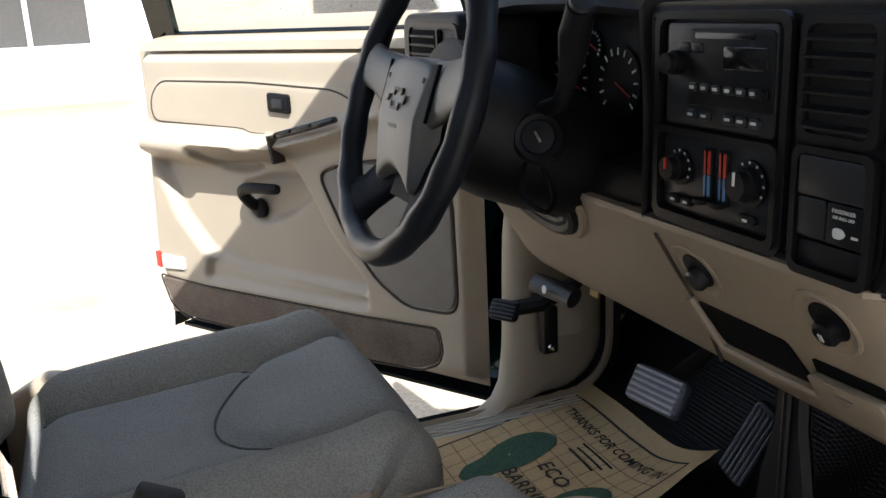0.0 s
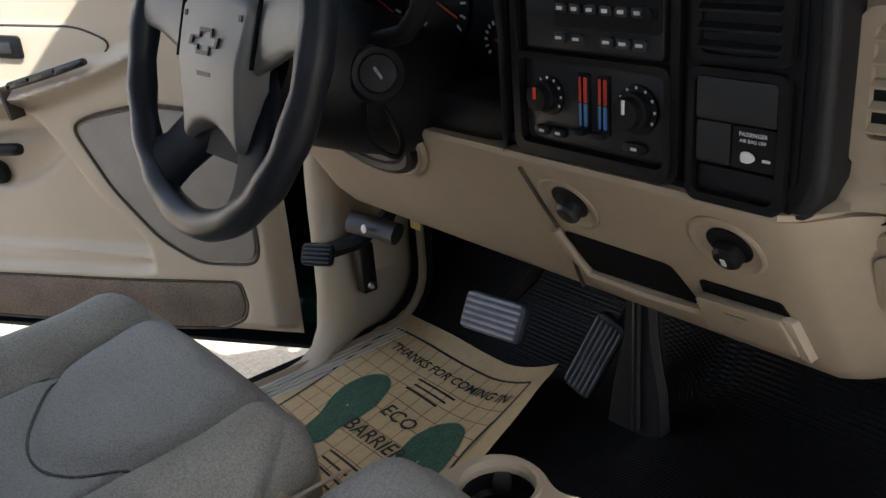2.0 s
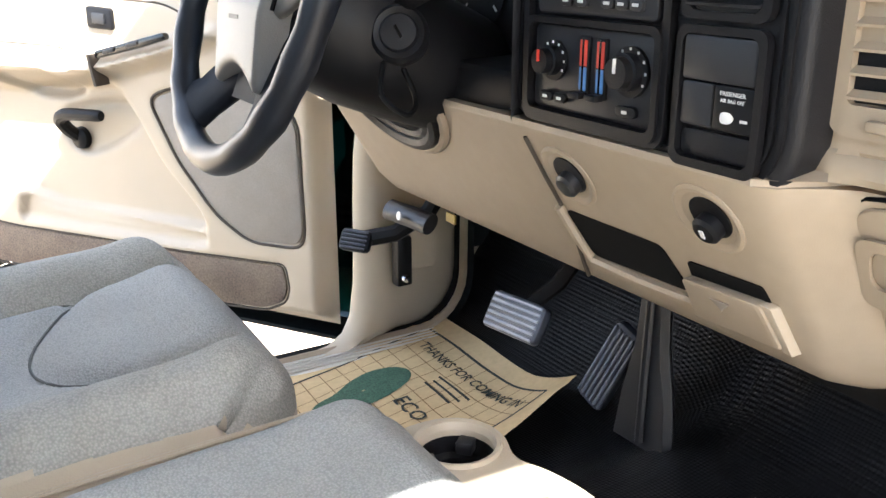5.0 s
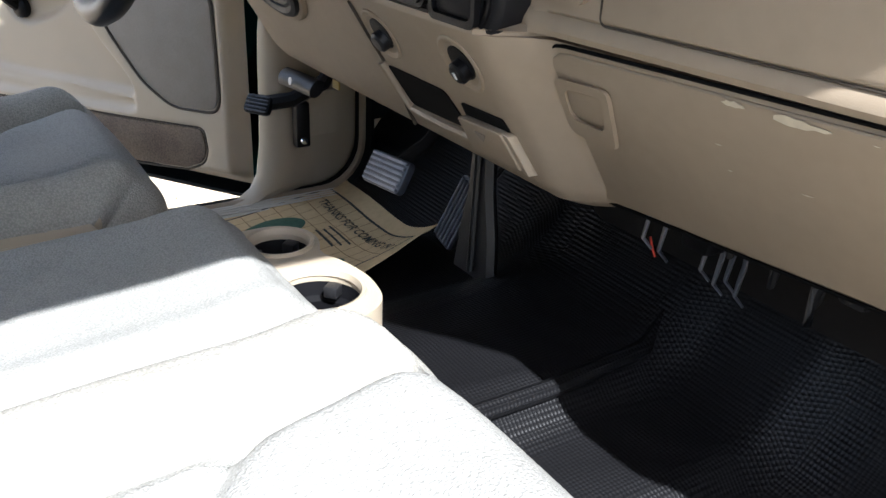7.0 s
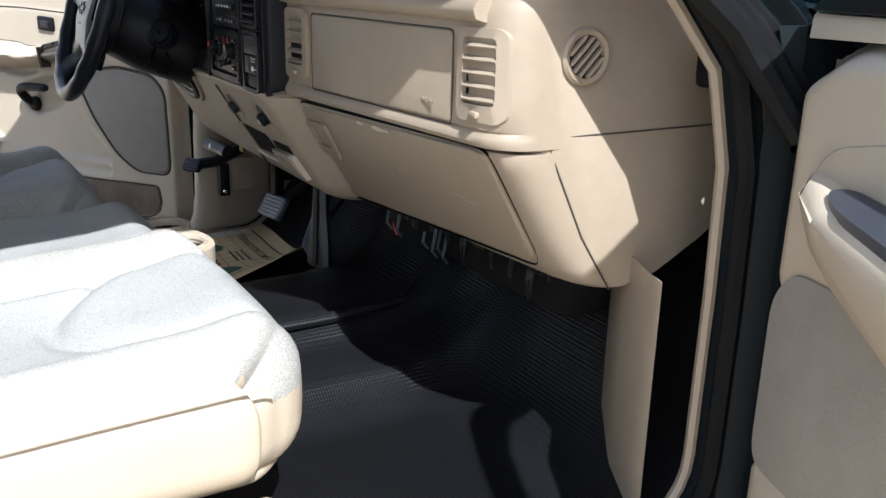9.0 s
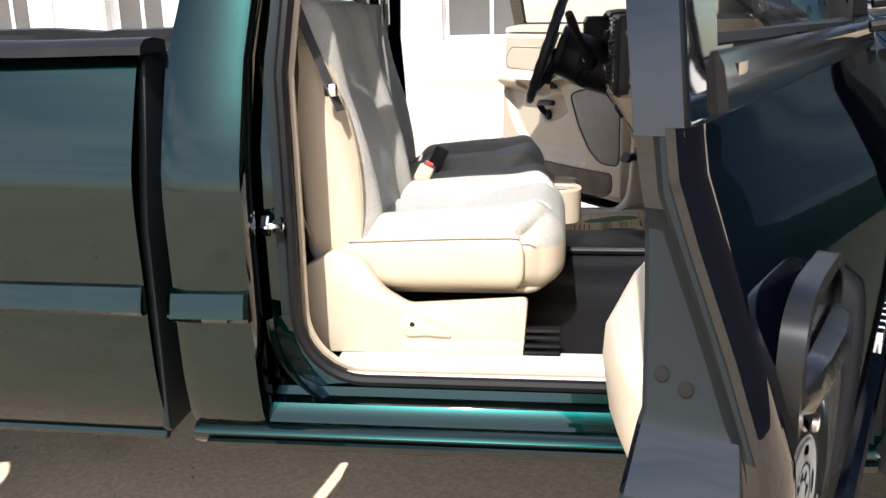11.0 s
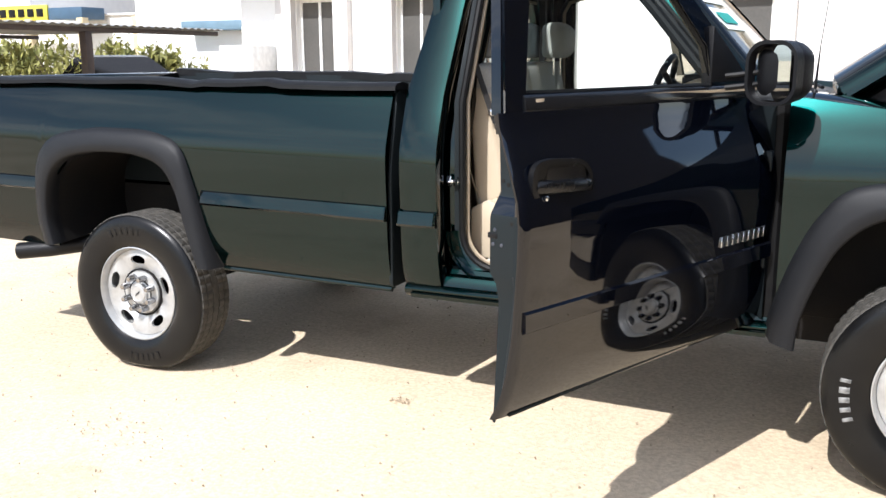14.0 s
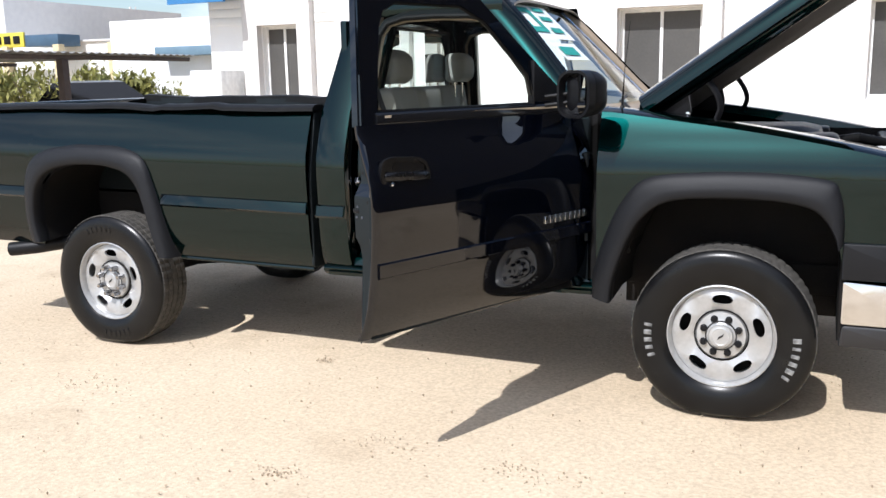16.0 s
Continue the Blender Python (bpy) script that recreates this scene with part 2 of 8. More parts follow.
def prism(pts, axis, lo, hi, bev=0.003, seg=2):
    bm = bmesh.new()
    f = AX[axis]
    low = [bm.verts.new(f(p, lo)) for p in pts]
    top = [bm.verts.new(f(p, hi)) for p in pts]
    bm.faces.new(low)
    bm.faces.new(top)
    for i in range(len(pts)):
        j = (i + 1) % len(pts)
        bm.faces.new((low[i], low[j], top[j], top[i]))
    bmesh.ops.recalc_face_normals(bm, faces=bm.faces)
    return soften(bm, bev, seg, 50)


def plate(pts, depth_at, thick, bev=0.003, seg=2):
    """A slab whose outline is given in (y, z), its front on the surface x = depth_at(y, z)."""
    bm = bmesh.new()
    front = [bm.verts.new((depth_at(*p), p[0], p[1])) for p in pts]
    back = [bm.verts.new((depth_at(*p) + thick, p[0], p[1])) for p in pts]
    bm.faces.new(front)
    bm.faces.new(back)
    for i in range(len(pts)):
        j = (i + 1) % len(pts)
        bm.faces.new((front[i], front[j], back[j], back[i]))
    bmesh.ops.recalc_face_normals(bm, faces=bm.faces)
    return soften(bm, bev, seg, 50)


def hoop(outer, inner, to3, thick):
    """A frame between two outlines of equal count; to3(p, h) lifts a 2D point to height h."""
    bm = bmesh.new()
    k = len(outer)
    rows = [[bm.verts.new(to3(p, h)) for p in line] for line, h in ((outer, 0), (outer, thick), (inner, thick), (inner, 0))]
    for a in range(4):
        ra, rb = rows[a], rows[(a + 1) % 4]
        for i in range(k):
            j = (i + 1) % k
            bm.faces.new((ra[i], ra[j], rb[j], rb[i]))
    return bm


def loft(rings, closed=True, caps=True, loop=False):
    bm = bmesh.new()
    vs = [[bm.verts.new(p) for p in r] for r in rings]
    k = len(rings[0])
    last = len(rings) if loop else len(rings) - 1
    for a in range(last):
        ra, rb = vs[a], vs[(a + 1) % len(vs)]
        for i in range(k if closed else k - 1):
            j = (i + 1) % k
            bm.faces.new((ra[i], ra[j], rb[j], rb[i]))
    if caps and closed and not loop:
        bm.faces.new(vs[0])
        bm.faces.new(vs[-1])
    return bm


def sheet(rows, thick=None):
    """An open grid of points; thick: a function or vector that gives the second skin's offset."""
    bm = loft(rows, closed=False, caps=False)
    if thick is not None:
        ex = bmesh.ops.extrude_face_region(bm, geom=list(bm.faces))
        vs = [g for g in ex["geom"] if isinstance(g, bmesh.types.BMVert)]
        bmesh.ops.translate(bm, verts=vs, vec=Vector(thick))
    return bm


def tube(path, r, n=10, loop=False, squash=1.0):
    pts = [Vector(p) for p in path]
    rings, ref = [], None
    for i, p in enumerate(pts):
        a = pts[(i - 1) % len(pts)] if (i or loop) else p
        b = pts[(i + 1) % len(pts)] if (i < len(pts) - 1 or loop) else p
        t = (b - a).normalized()
        if ref is None:
            ref = t.orthogonal().normalized()
        ref = (ref - t * ref.dot(t)).normalized()
        side = t.cross(ref)
        rad = r[i] if isinstance(r, (list, tuple)) else r
        rings.append([p + ref * (rad * math.cos(2 * math.pi * k / n)) + side * (rad * squash * math.sin(2 * math.pi * k / n)) for k in range(n)])
    return loft(rings, True, True, loop)


def lathe(profile, n=32, m=None, caps=True):
    """profile: (radius, height) along local z."""
    rings = [[Vector((r * math.cos(2 * math.pi * k / n), r * math.sin(2 * math.pi * k / n), h)) for k in range(n)] for r, h in profile]
    bm = loft(rings, True, caps)
    if m is not None:
        bmesh.ops.transform(bm, matrix=m, verts=bm.verts)
    return bm


def rrect(x0, x1, y0, y1, r, n=5):
    out = []
    rs = r if isinstance(r, (list, tuple)) else (r, r, r, r)
    for (cx, cy, a0), rad in zip(((x0, y0, 180), (x1, y0, 270), (x1, y1, 0), (x0, y1, 90)), rs):
        ox, oy = cx + (rad if cx == x0 else -rad), cy + (rad if cy == y0 else -rad)
        out += [(ox + rad * math.cos(radians(a0 + 90 * k / n)), oy + rad * math.sin(radians(a0 + 90 * k / n))) for k in range(n + 1)]
    return out


def rounded(pts, r, n=4):
    """The outline pts with every corner rounded."""
    out, k = [], len(pts)
    for i in range(k):
        p, a, b = Vector(pts[i]), Vector(pts[i - 1]), Vector(pts[(i + 1) % k])
        ra, rb = min(r, (a - p).length * 0.45), min(r, (b - p).length * 0.45)
        s, e = p + (a - p).normalized() * ra, p + (b - p).normalized() * rb
        for j in range(n + 1):
            t = j / n
            q = s * (1 - t) ** 2 + p * 2 * t * (1 - t) + e * t * t
            out.append((q.x, q.y))
    return out


def curve_pts(pts, n=8, loop=False):
    """A smooth line through the points (Catmull-Rom)."""
    P = [Vector(p) for p in pts]
    out, k = [], len(P)
    for i in range(k if loop else k - 1):
        g = (lambda j: P[j % k]) if loop else (lambda j: P[min(max(j, 0), k - 1)])
        a, b, c, d = g(i - 1), g(i), g(i + 1), g(i + 2)
        for j in range(n):
            t = j / n
            out.append(0.5 * ((2 * b) + (c - a) * t + (2 * a - 5 * b + 4 * c - d) * t * t + (3 * b - a - 3 * c + d) * t ** 3))
    if not loop:
        out.append(P[-1])
    return out


def pad(a, b, r, cuts=14, shape=None):
    """A cushion: a rounded block, dense enough to be shaped by shape(x, y, z) in 0..1 units, which returns an offset."""
    bm = bmesh.new()
    bmesh.ops.create_cube(bm, size=2)
    bmesh.ops.subdivide_edges(bm, edges=list(bm.edges), cuts=cuts, use_grid_fill=True)
    a, b = Vector(a), Vector(b)
    c, h = (a + b) / 2, (b - a) / 2
    for v in bm.verts:
        p = Vector((v.co.x * h.x, v.co.y * h.y, v.co.z * h.z))
        core = Vector([max(-h[i] + r, min(h[i] - r, p[i])) for i in range(3)])
        d = p - core
        if d.length > 1e-9:
            k = Vector([abs(d[i]) / r for i in range(3)])
            d = d.normalized() * r * max(k)
        u = Vector([(v.co[i] + 1) / 2 for i in range(3)])
        v.co = c + core + d + (Vector(shape(*u)) if shape else Vector())
    return bm


def text_part(name, words, size, material, parent, place, depth=0.0006):
    cu = bpy.data.curves.new(name, "FONT")
    cu.body, cu.size, cu.extrude, cu.resolution_u = words, size, depth, 2
    cu.align_x, cu.align_y = "CENTER", "CENTER"
    cu.materials.append(material)
    ob = new(name, cu)
    ob.parent = parent
    ob.matrix_basis = place
    return ob


def lerp_table(table, v):
    for (a, x), (b, y) in zip(table, table[1:]):
        if v <= b:
            t = max(0.0, (v - a) / (b - a))
            return x + (y - x) * t
    return table[-1][1]


# ---- the pickup truck: outside ----
truck = thing("pickup_truck", "dark green regular cab pickup truck, doors and hood open", "pickup truck")
AXLE_F, AXLE_R, WHEEL_R = 0.0, -3.325, 0.400
SIDE = [(0.50, 0.900), (0.56, 0.930), (0.62, 0.958), (0.70, 0.974), (0.80, 0.981), (0.90, 0.983), (0.98, 0.987), (1.06, 0.989), (1.12, 0.984), (1.17, 0.970), (1.22, 0.952), (1.27, 0.934), (1.33, 0.908), (1.37, 0.880), (1.42, 0.860)]


def side_y(z):
    """Half width of the body at height z, on a smooth line through SIDE."""
    z = min(max(z, SIDE[0][0]), SIDE[-1][0] - 1e-6)
    i = max(k for k in range(len(SIDE)) if SIDE[k][0] <= z)
    (z1, b), (z2, c) = SIDE[i], SIDE[i + 1]
    (z0, a), (z3, d) = SIDE[max(i - 1, 0)], SIDE[min(i + 2, len(SIDE) - 1)]
    h, t = z2 - z1, (z - z1) / (z2 - z1)
    m1, m2 = (c - a) / (z2 - z0) * h, (d - b) / (z3 - z1) * h
    return (2 * t ** 3 - 3 * t * t + 1) * b + (t ** 3 - 2 * t * t + t) * m1 + (3 * t * t - 2 * t ** 3) * c + (t ** 3 - t * t) * m2


def rake(x):
    return 0.014 * max(0.0, -1.95 - x)


def arch_low(x, table, base):
    return max(base, lerp_table(table, x)) if table[0][0] <= x <= table[-1][0] else base


def body_side(stations, low, high, sgn, rows=22):
    grid = []
    for x in stations:
        a, b = low(x), high(x)
        line = []
        for k in range(rows):
            z = a + (b - a) * k / (rows - 1)
            line.append((x, sgn * side_y(z - rake(x)), z))
        grid.append(line)
    return grid


R_ARCH = [(-3.87, 0.5), (-3.86, 0.75), (-3.80, 0.93), (-3.70, 1.02), (-3.55, 1.065), (-3.38, 1.075), (-3.22, 1.065), (-3.09, 1.03), (-3.01, 0.94), (-2.95, 0.78), (-2.885, 0.56), (-2.88, 0.5)]
F_ARCH = [(-0.50, 0.45), (-0.49, 0.56), (-0.42, 0.78), (-0.34, 0.92), (-0.24, 0.985), (-0.05, 1.005), (0.18, 1.0), (0.34, 0.975), (0.41, 0.90), (0.445, 0.78), (0.47, 0.55), (0.475, 0.45)]
R_ARCH = [(-3.365 + (x + 3.38) * 0.95, z) for x, z in R_ARCH]
BED_X = [-4.55, -4.4, -4.2, -4.0, -3.9] + [-3.88 + 0.02 * i for i in range(51)] + [-2.86 + 0.08 * i for i in range(11)] + [-1.99]
FEN_X = [-0.535, -0.52] + [-0.51 + 0.02 * i for i in range(50)] + [0.5, 0.56, 0.62, 0.7, 0.8, 0.88]


def bed_high(x):
    return 1.352 + rake(x) + 0.004 * math.sin(x * 2.3)


def hood_line(x):
    return 1.338 - 0.135 * max(0.0, x + 0.50) - 0.06 * max(0.0, x + 0.1) ** 2


for sgn in (-1, 1):
    bm = sheet(body_side(BED_X, lambda x: arch_low(x, R_ARCH, 0.553 + rake(x)), bed_high, sgn), (0, -sgn * 0.012, 0))
    bed_panel = part("bed_side", bm, PAINT, truck, "glossy dark green bed side panel", 40)
    # inner skin and rail cap, which lifts in soft waves
    inner = [[(x, sgn * 0.80, max(0.86 + rake(x), arch_low(x, R_ARCH, 0.5) + 0.03)), (x, sgn * 0.815, 1.2 + rake(x)), (x, sgn * 0.83, 1.35 + rake(x)), (x, sgn * 0.865, 1.362 + rake(x))] for x in BED_X[::3] + [-1.99]]
    part("bed_inner_panel", sheet(inner, (0, -sgn * 0.01, 0)), JAMB, truck)
    cap = []
    for i in range(40):
        x = -4.55 + 2.58 * i / 39
        w = 0.006 * math.sin(x * 5.1) + 0.004 * math.sin(x * 9.7 + 1) + (0.012 if -2.9 < x < -2.5 else 0)
        zt = 1.372 + rake(x) + w
        y0 = 0.935 + 0.004 * math.sin(x * 7)
        cap.append([(x, sgn * (y0 + 0.002), zt - 0.032), (x, sgn * (y0 - 0.002), zt - 0.016), (x, sgn * (y0 - 0.020), zt - 0.004), (x, sgn * (y0 - 0.06), zt), (x, sgn * (y0 - 0.115), zt - 0.006), (x, sgn * (y0 - 0.12), zt - 0.05), (x, sgn * (y0 - 0.10), zt - 0.03), (x, sgn * (y0 - 0.012), zt - 0.03)])
    part("bed_rail_cap", loft(cap), RUBBER, truck, "black plastic bed rail cap, slightly wavy")
    # side moulding on the bed
    mold = [[(x, sgn * 0.980, 0.902 + rake(x)), (x, sgn * (0.992 + i), 0.896 + rake(x)), (x, sgn * (1.001 + i), 0.870 + rake(x)), (x, sgn * (1.006 + i), 0.848 + rake(x)), (x, sgn * 0.996, 0.838 + rake(x)), (x, sgn * 0.975, 0.836 + rake(x))] for x, i in ((-2.90, -0.004), (-2.893, 0), (-2.6, 0), (-2.3, 0), (-2.0, 0), (-1.993, -0.004))]
    part("side_moulding", loft(mold), PAINT, truck, "green body side moulding")
    mold = [[(x, sgn * 0.980, 0.902 + rake(x)), (x, sgn * 0.992, 0.896 + rake(x)), (x, sgn * 1.001, 0.870 + rake(x)), (x, sgn * 1.006, 0.848 + rake(x)), (x, sgn * 0.996, 0.838 + rake(x)), (x, sgn * 0.975, 0.836 + rake(x))] for x in (-4.5, -4.2, -3.86)]
    part("side_moulding", loft(mold), PAINT, truck, "green body side moulding")
    # bottom flange of the bed, catching light
    part("bed_lower_flange", tube([(x, sgn * 0.925, 0.549 + rake(x)) for x in (-2.84, -2.5, -2.2, -2.0)], 0.012, 8), PAINT, truck)
    # rear wheel flare: outer and inner outlines
    ro = curve_pts([(-3.90, 0.60, 0), (-3.935, 0.75, 0), (-3.915, 0.97, 0), (-3.80, 1.115, 0), (-3.55, 1.165, 0), (-3.38, 1.17, 0), (-3.16, 1.16, 0), (-3.00, 1.10, 0), (-2.935, 0.95, 0), (-2.875, 0.74, 0), (-2.825, 0.565, 0)], 6)
    ri = curve_pts([(-3.80, 0.61, 0), (-3.83, 0.75, 0), (-3.80, 0.92, 0), (-3.70, 1.015, 0), (-3.55, 1.055, 0), (-3.38, 1.065, 0), (-3.22, 1.055, 0), (-3.09, 1.015, 0), (-3.01, 0.91, 0), (-2.96, 0.74, 0), (-2.905, 0.575, 0)], 6)
    fo = curve_pts([(-0.568, 0.545, 0), (-0.545, 0.66, 0), (-0.49, 0.83, 0), (-0.42, 0.97, 0), (-0.32, 1.065, 0), (-0.10, 1.095, 0), (0.16, 1.098, 0), (0.38, 1.075, 0), (0.425, 1.03, 0), (0.447, 0.93, 0), (0.45, 0.83, 0)], 6)
    fi = curve_pts([(-0.465, 0.52, 0), (-0.455, 0.62, 0), (-0.41, 0.76, 0), (-0.345, 0.885, 0), (-0.24, 0.968, 0), (-0.08, 0.992, 0), (0.15, 0.992, 0), (0.31, 0.968, 0), (0.38, 0.915, 0), (0.42, 0.84, 0), (0.43, 0.80, 0)], 6)
    for p in ro + ri:
        p.x = -3.365 + (p.x + 3.38) * 0.95
    for nm, oo, ii in (("rear_wheel_flare", ro, ri), ("front_wheel_flare", fo, fi)):
        rows = []
        for a, b in zip(oo, ii):
            ya = side_y(a.y - rake(a.x)) + 0.001
            rows.append([(a.x, sgn * ya, a.y), (a.x * 0.93 + b.x * 0.07, sgn * (ya + 0.016), a.y * 0.93 + b.y * 0.07), (a.x * 0.75 + b.x * 0.25, sgn * 1.016, a.y * 0.75 + b.y * 0.25), (a.x * 0.4 + b.x * 0.6, sgn * 1.030, a.y * 0.4 + b.y * 0.6), (a.x * 0.08 + b.x * 0.92, sgn * 1.034, a.y * 0.08 + b.y * 0.92), (b.x, sgn * 1.026, b.y), (b.x, sgn * 0.97, b.y), (b.x * 0.97 + a.x * 0.03, sgn * 0.93, b.y)])
        part(nm, sheet(rows), FLARE, truck, "matte black plastic wheel arch flare", 60)
    # wheel houses
    for nm, ii in (("rear_wheel_house", ri), ("front_wheel_house", fi)):
        rows = [[(p.x, sgn * 0.95, p.y), (p.x, sgn * 0.75, p.y + 0.02), (p.x, sgn * 0.52, p.y + 0.01)] for p in ii]
        part(nm, sheet(rows), DARK, truck, "black wheel house")
        cx, zs = sum(p.x for p in ii) / len(ii), [(p.x, p.y) for p in ii]
        part(nm + "_inner", prism(zs, "y", min(sgn * 0.50, sgn * 0.52), max(sgn * 0.50, sgn * 0.52), 0), DARK, truck)
    # front fender
    bm = sheet(body_side(FEN_X, lambda x: arch_low(x, F_ARCH, 0.56), hood_line, sgn), (0, -sgn * 0.01, 0))
    part("front_fender", bm, PAINT, truck, "glossy dark green front fender", 40)
    top = []
    for x in [-0.535 + 0.09 * i for i in range(17)]:
        zt = hood_line(x)
        top.append([(x, sgn * side_y(zt), zt), (x, sgn * (side_y(zt) - 0.035), zt + 0.014), (x, sgn * 0.80, zt + 0.022), (x, sgn * 0.765, zt + 0.016), (x, sgn * 0.758, zt - 0.03)])
    part("fender_top", sheet(top), PAINT, truck, "", 50)

# bed floor, front wall, tailgate
for x0, x1, hw in ((-4.55, -3.86, 0.81), (-3.86, -2.88, 0.52), (-2.88, -1.99, 0.81)):
    part("bed_floor", block((x0, -hw, 0.84), (x1, hw, 0.88), 0.004), JAMB, truck, "dark green bed floor")
for sgn in (-1, 1):
    part("wheel_tub", block((-3.87, min(sgn * 0.51, sgn * 0.82), 1.085), (-2.87, max(sgn * 0.51, sgn * 0.82), 1.10), 0.006), JAMB, truck)
    part("wheel_tub_side", block((-3.87, sgn * 0.515 - 0.008, 0.86), (-2.87, sgn * 0.515 + 0.008, 1.09), 0.004), JAMB, truck)
part("bed_front_wall", prism(rounded([(-0.955, 0.56), (0.955, 0.56), (0.955, 1.02), (0.885, 1.35), (-0.885, 1.35), (-0.955, 1.02)], 0.03), "x", -2.0, -1.982, 0.006), JAMB, truck)
part("tailgate", block((-4.58, -0.86, 0.62), (-4.53, 0.86, 1.39), 0.02), PAINT, truck)

# frame, axle, springs, tailpipe
for sgn in (-1, 1):
    part("frame_rail", block((-4.4, sgn * 0.46 - 0.04, 0.50), (0.75, sgn * 0.46 + 0.04, 0.64), 0.008), DARK, truck, "black chassis rail")
    part("leaf_spring", tube([(-4.1, sgn * 0.55, 0.60), (-3.75, sgn * 0.55, 0.50), (-3.40, sgn * 0.55, 0.455), (-3.05, sgn * 0.55, 0.50), (-2.75, sgn * 0.55, 0.58)], 0.03, 8), DARK, truck)
    part("shock_absorber", tube([(-3.55, sgn * 0.50, 0.40), (-3.30, sgn * 0.42, 0.85)], 0.032, 12), DARK, truck)
part("rear_axle", tube([(AXLE_R, -0.78, WHEEL_R), (AXLE_R, -0.2, WHEEL_R), (AXLE_R, 0.2, WHEEL_R), (AXLE_R, 0.78, WHEEL_R)], [0.05, 0.055, 0.12, 0.05], 14), DARK, truck)
part("front_axle", tube([(AXLE_F, -0.78, WHEEL_R), (AXLE_F, 0.78, WHEEL_R)], 0.05, 12), DARK, truck)
part("tailpipe", tube([(-3.0, -0.50, 0.52), (-3.30, -0.52, 0.66), (-3.60, -0.62, 0.62), (-3.78, -0.80, 0.575), (-3.95, -0.89, 0.55), (-4.10, -0.945, 0.535)], 0.042, 14), BLACK, truck, "black steel tailpipe")
part("transmission", block((-2.3, -0.25, 0.36), (-0.6, 0.25, 0.6), 0.05), DARK, truck)
part("fuel_tank", block((-2.8, 0.1, 0.38), (-1.9, 0.45, 0.6), 0.05), DARK, truck)
part("spare_heat_shield", block((-1.75, -0.62, 0.44), (-0.75, -0.50, 0.56), 0.03), DARK, truck)
part("body_mount", tube([(-1.16, -0.74, 0.44), (-1.16, -0.74, 0.56)], 0.03, 10), DARK, truck)


# wheels: tyre with grooved tread, eight-bolt painted steel wheel
def tyre_mesh():
    prof = [(0.215, -0.095), (0.228, -0.108), (0.262, -0.119), (0.305, -0.1225), (0.338, -0.119), (0.357, -0.110), (0.366, -0.098)]
    tread = []
    for w in (-0.098, -0.062, -0.054, -0.022, -0.014, 0.014, 0.022, 0.054, 0.062, 0.098):
        tread.append(w)
    n = 240
    rings = []
    for r, h in prof:
        rings.append((r, h, "s"))
    for w0, w1 in ((-0.092, -0.064), (-0.055, -0.024), (-0.016, 0.016), (0.024, 0.055), (0.064, 0.092)):
        rings += [(0.363, w0 - 0.002, "g"), (0.3715, w0, "t"), (0.372, w1, "t"), (0.363, w1 + 0.002, "g")]
    rings += [(r, -h, "s") for r, h in reversed(prof)]
    pts = []
    for r, h, kind in rings:
        ring = []
        for k in range(n):
            rr = r
            if kind == "t" and (k + (2 if h > 0 else 0)) % 4 == 0:
                rr = r - 0.0045
            a = 2 * math.pi * k / n
            ring.append((rr * math.cos(a), h, rr * math.sin(a)))
        pts.append(ring)
    bm = loft(pts, True, False)
    for v in bm.verts:
        v.co.x, v.co.z = v.co.x * 1.02, v.co.z * 1.012
        if v.co.z < -0.34:
            v.co.z = -0.34 + (v.co.z + 0.34) * 0.45
    for f in bm.faces:
        c = f.calc_center_median()
        if abs(c.y) < 0.1 and math.hypot(c.x, c.z) > 0.355:
            f.material_index = 1
    return bm


def rim_disc(y_hub, y_rim, r0=0.098, r1=0.205):
    """The dished disc of the wheel with five oval windows."""
    bm = bmesh.new()
    edges = []
    n = 60

    def ring(pts):
        vs = [bm.verts.new(p) for p in pts]
        for i in range(len(vs)):
            edges.append(bm.edges.new((vs[i], vs[(i + 1) % len(vs)])))

    ring([(r1 * math.cos(2 * math.pi * k / n), 0, r1 * math.sin(2 * math.pi * k / n)) for k in range(n)])
    ring([(r0 * math.cos(2 * math.pi * k / n), 0, r0 * math.sin(2 * math.pi * k / n)) for k in range(n)])
    for w in range(5):
        a0 = radians(90 + 72 * w)
        pts = []
        for k in range(18):
            t = 2 * math.pi * k / 18
            rr, aa = 0.158 + 0.021 * math.sin(t) * (1 + 0.15 * math.cos(t) ** 2), a0 + 0.27 * math.cos(t)
            pts.append((rr * math.cos(aa), 0, rr * math.sin(aa)))
        ring(pts)
    bmesh.ops.triangle_fill(bm, edges=edges, use_beauty=True)
    ex = bmesh.ops.extrude_face_region(bm, geom=list(bm.faces))
    bmesh.ops.translate(bm, verts=[g for g in ex["geom"] if isinstance(g, bmesh.types.BMVert)], vec=(0, 0.012, 0))
    for v in bm.verts:
        r = math.hypot(v.co.x, v.co.z)
        t = (r - r0) / (r1 - r0)
        v.co.y += y_hub + (y_rim - y_hub) * t + 0.018 * math.sin(math.pi * t) * -1
    return bm


SIDEMARK = mat("faded_white_rubber", (0.34, 0.34, 0.33), (0.015, 0.015, 0.015), 38, rough=0.7)


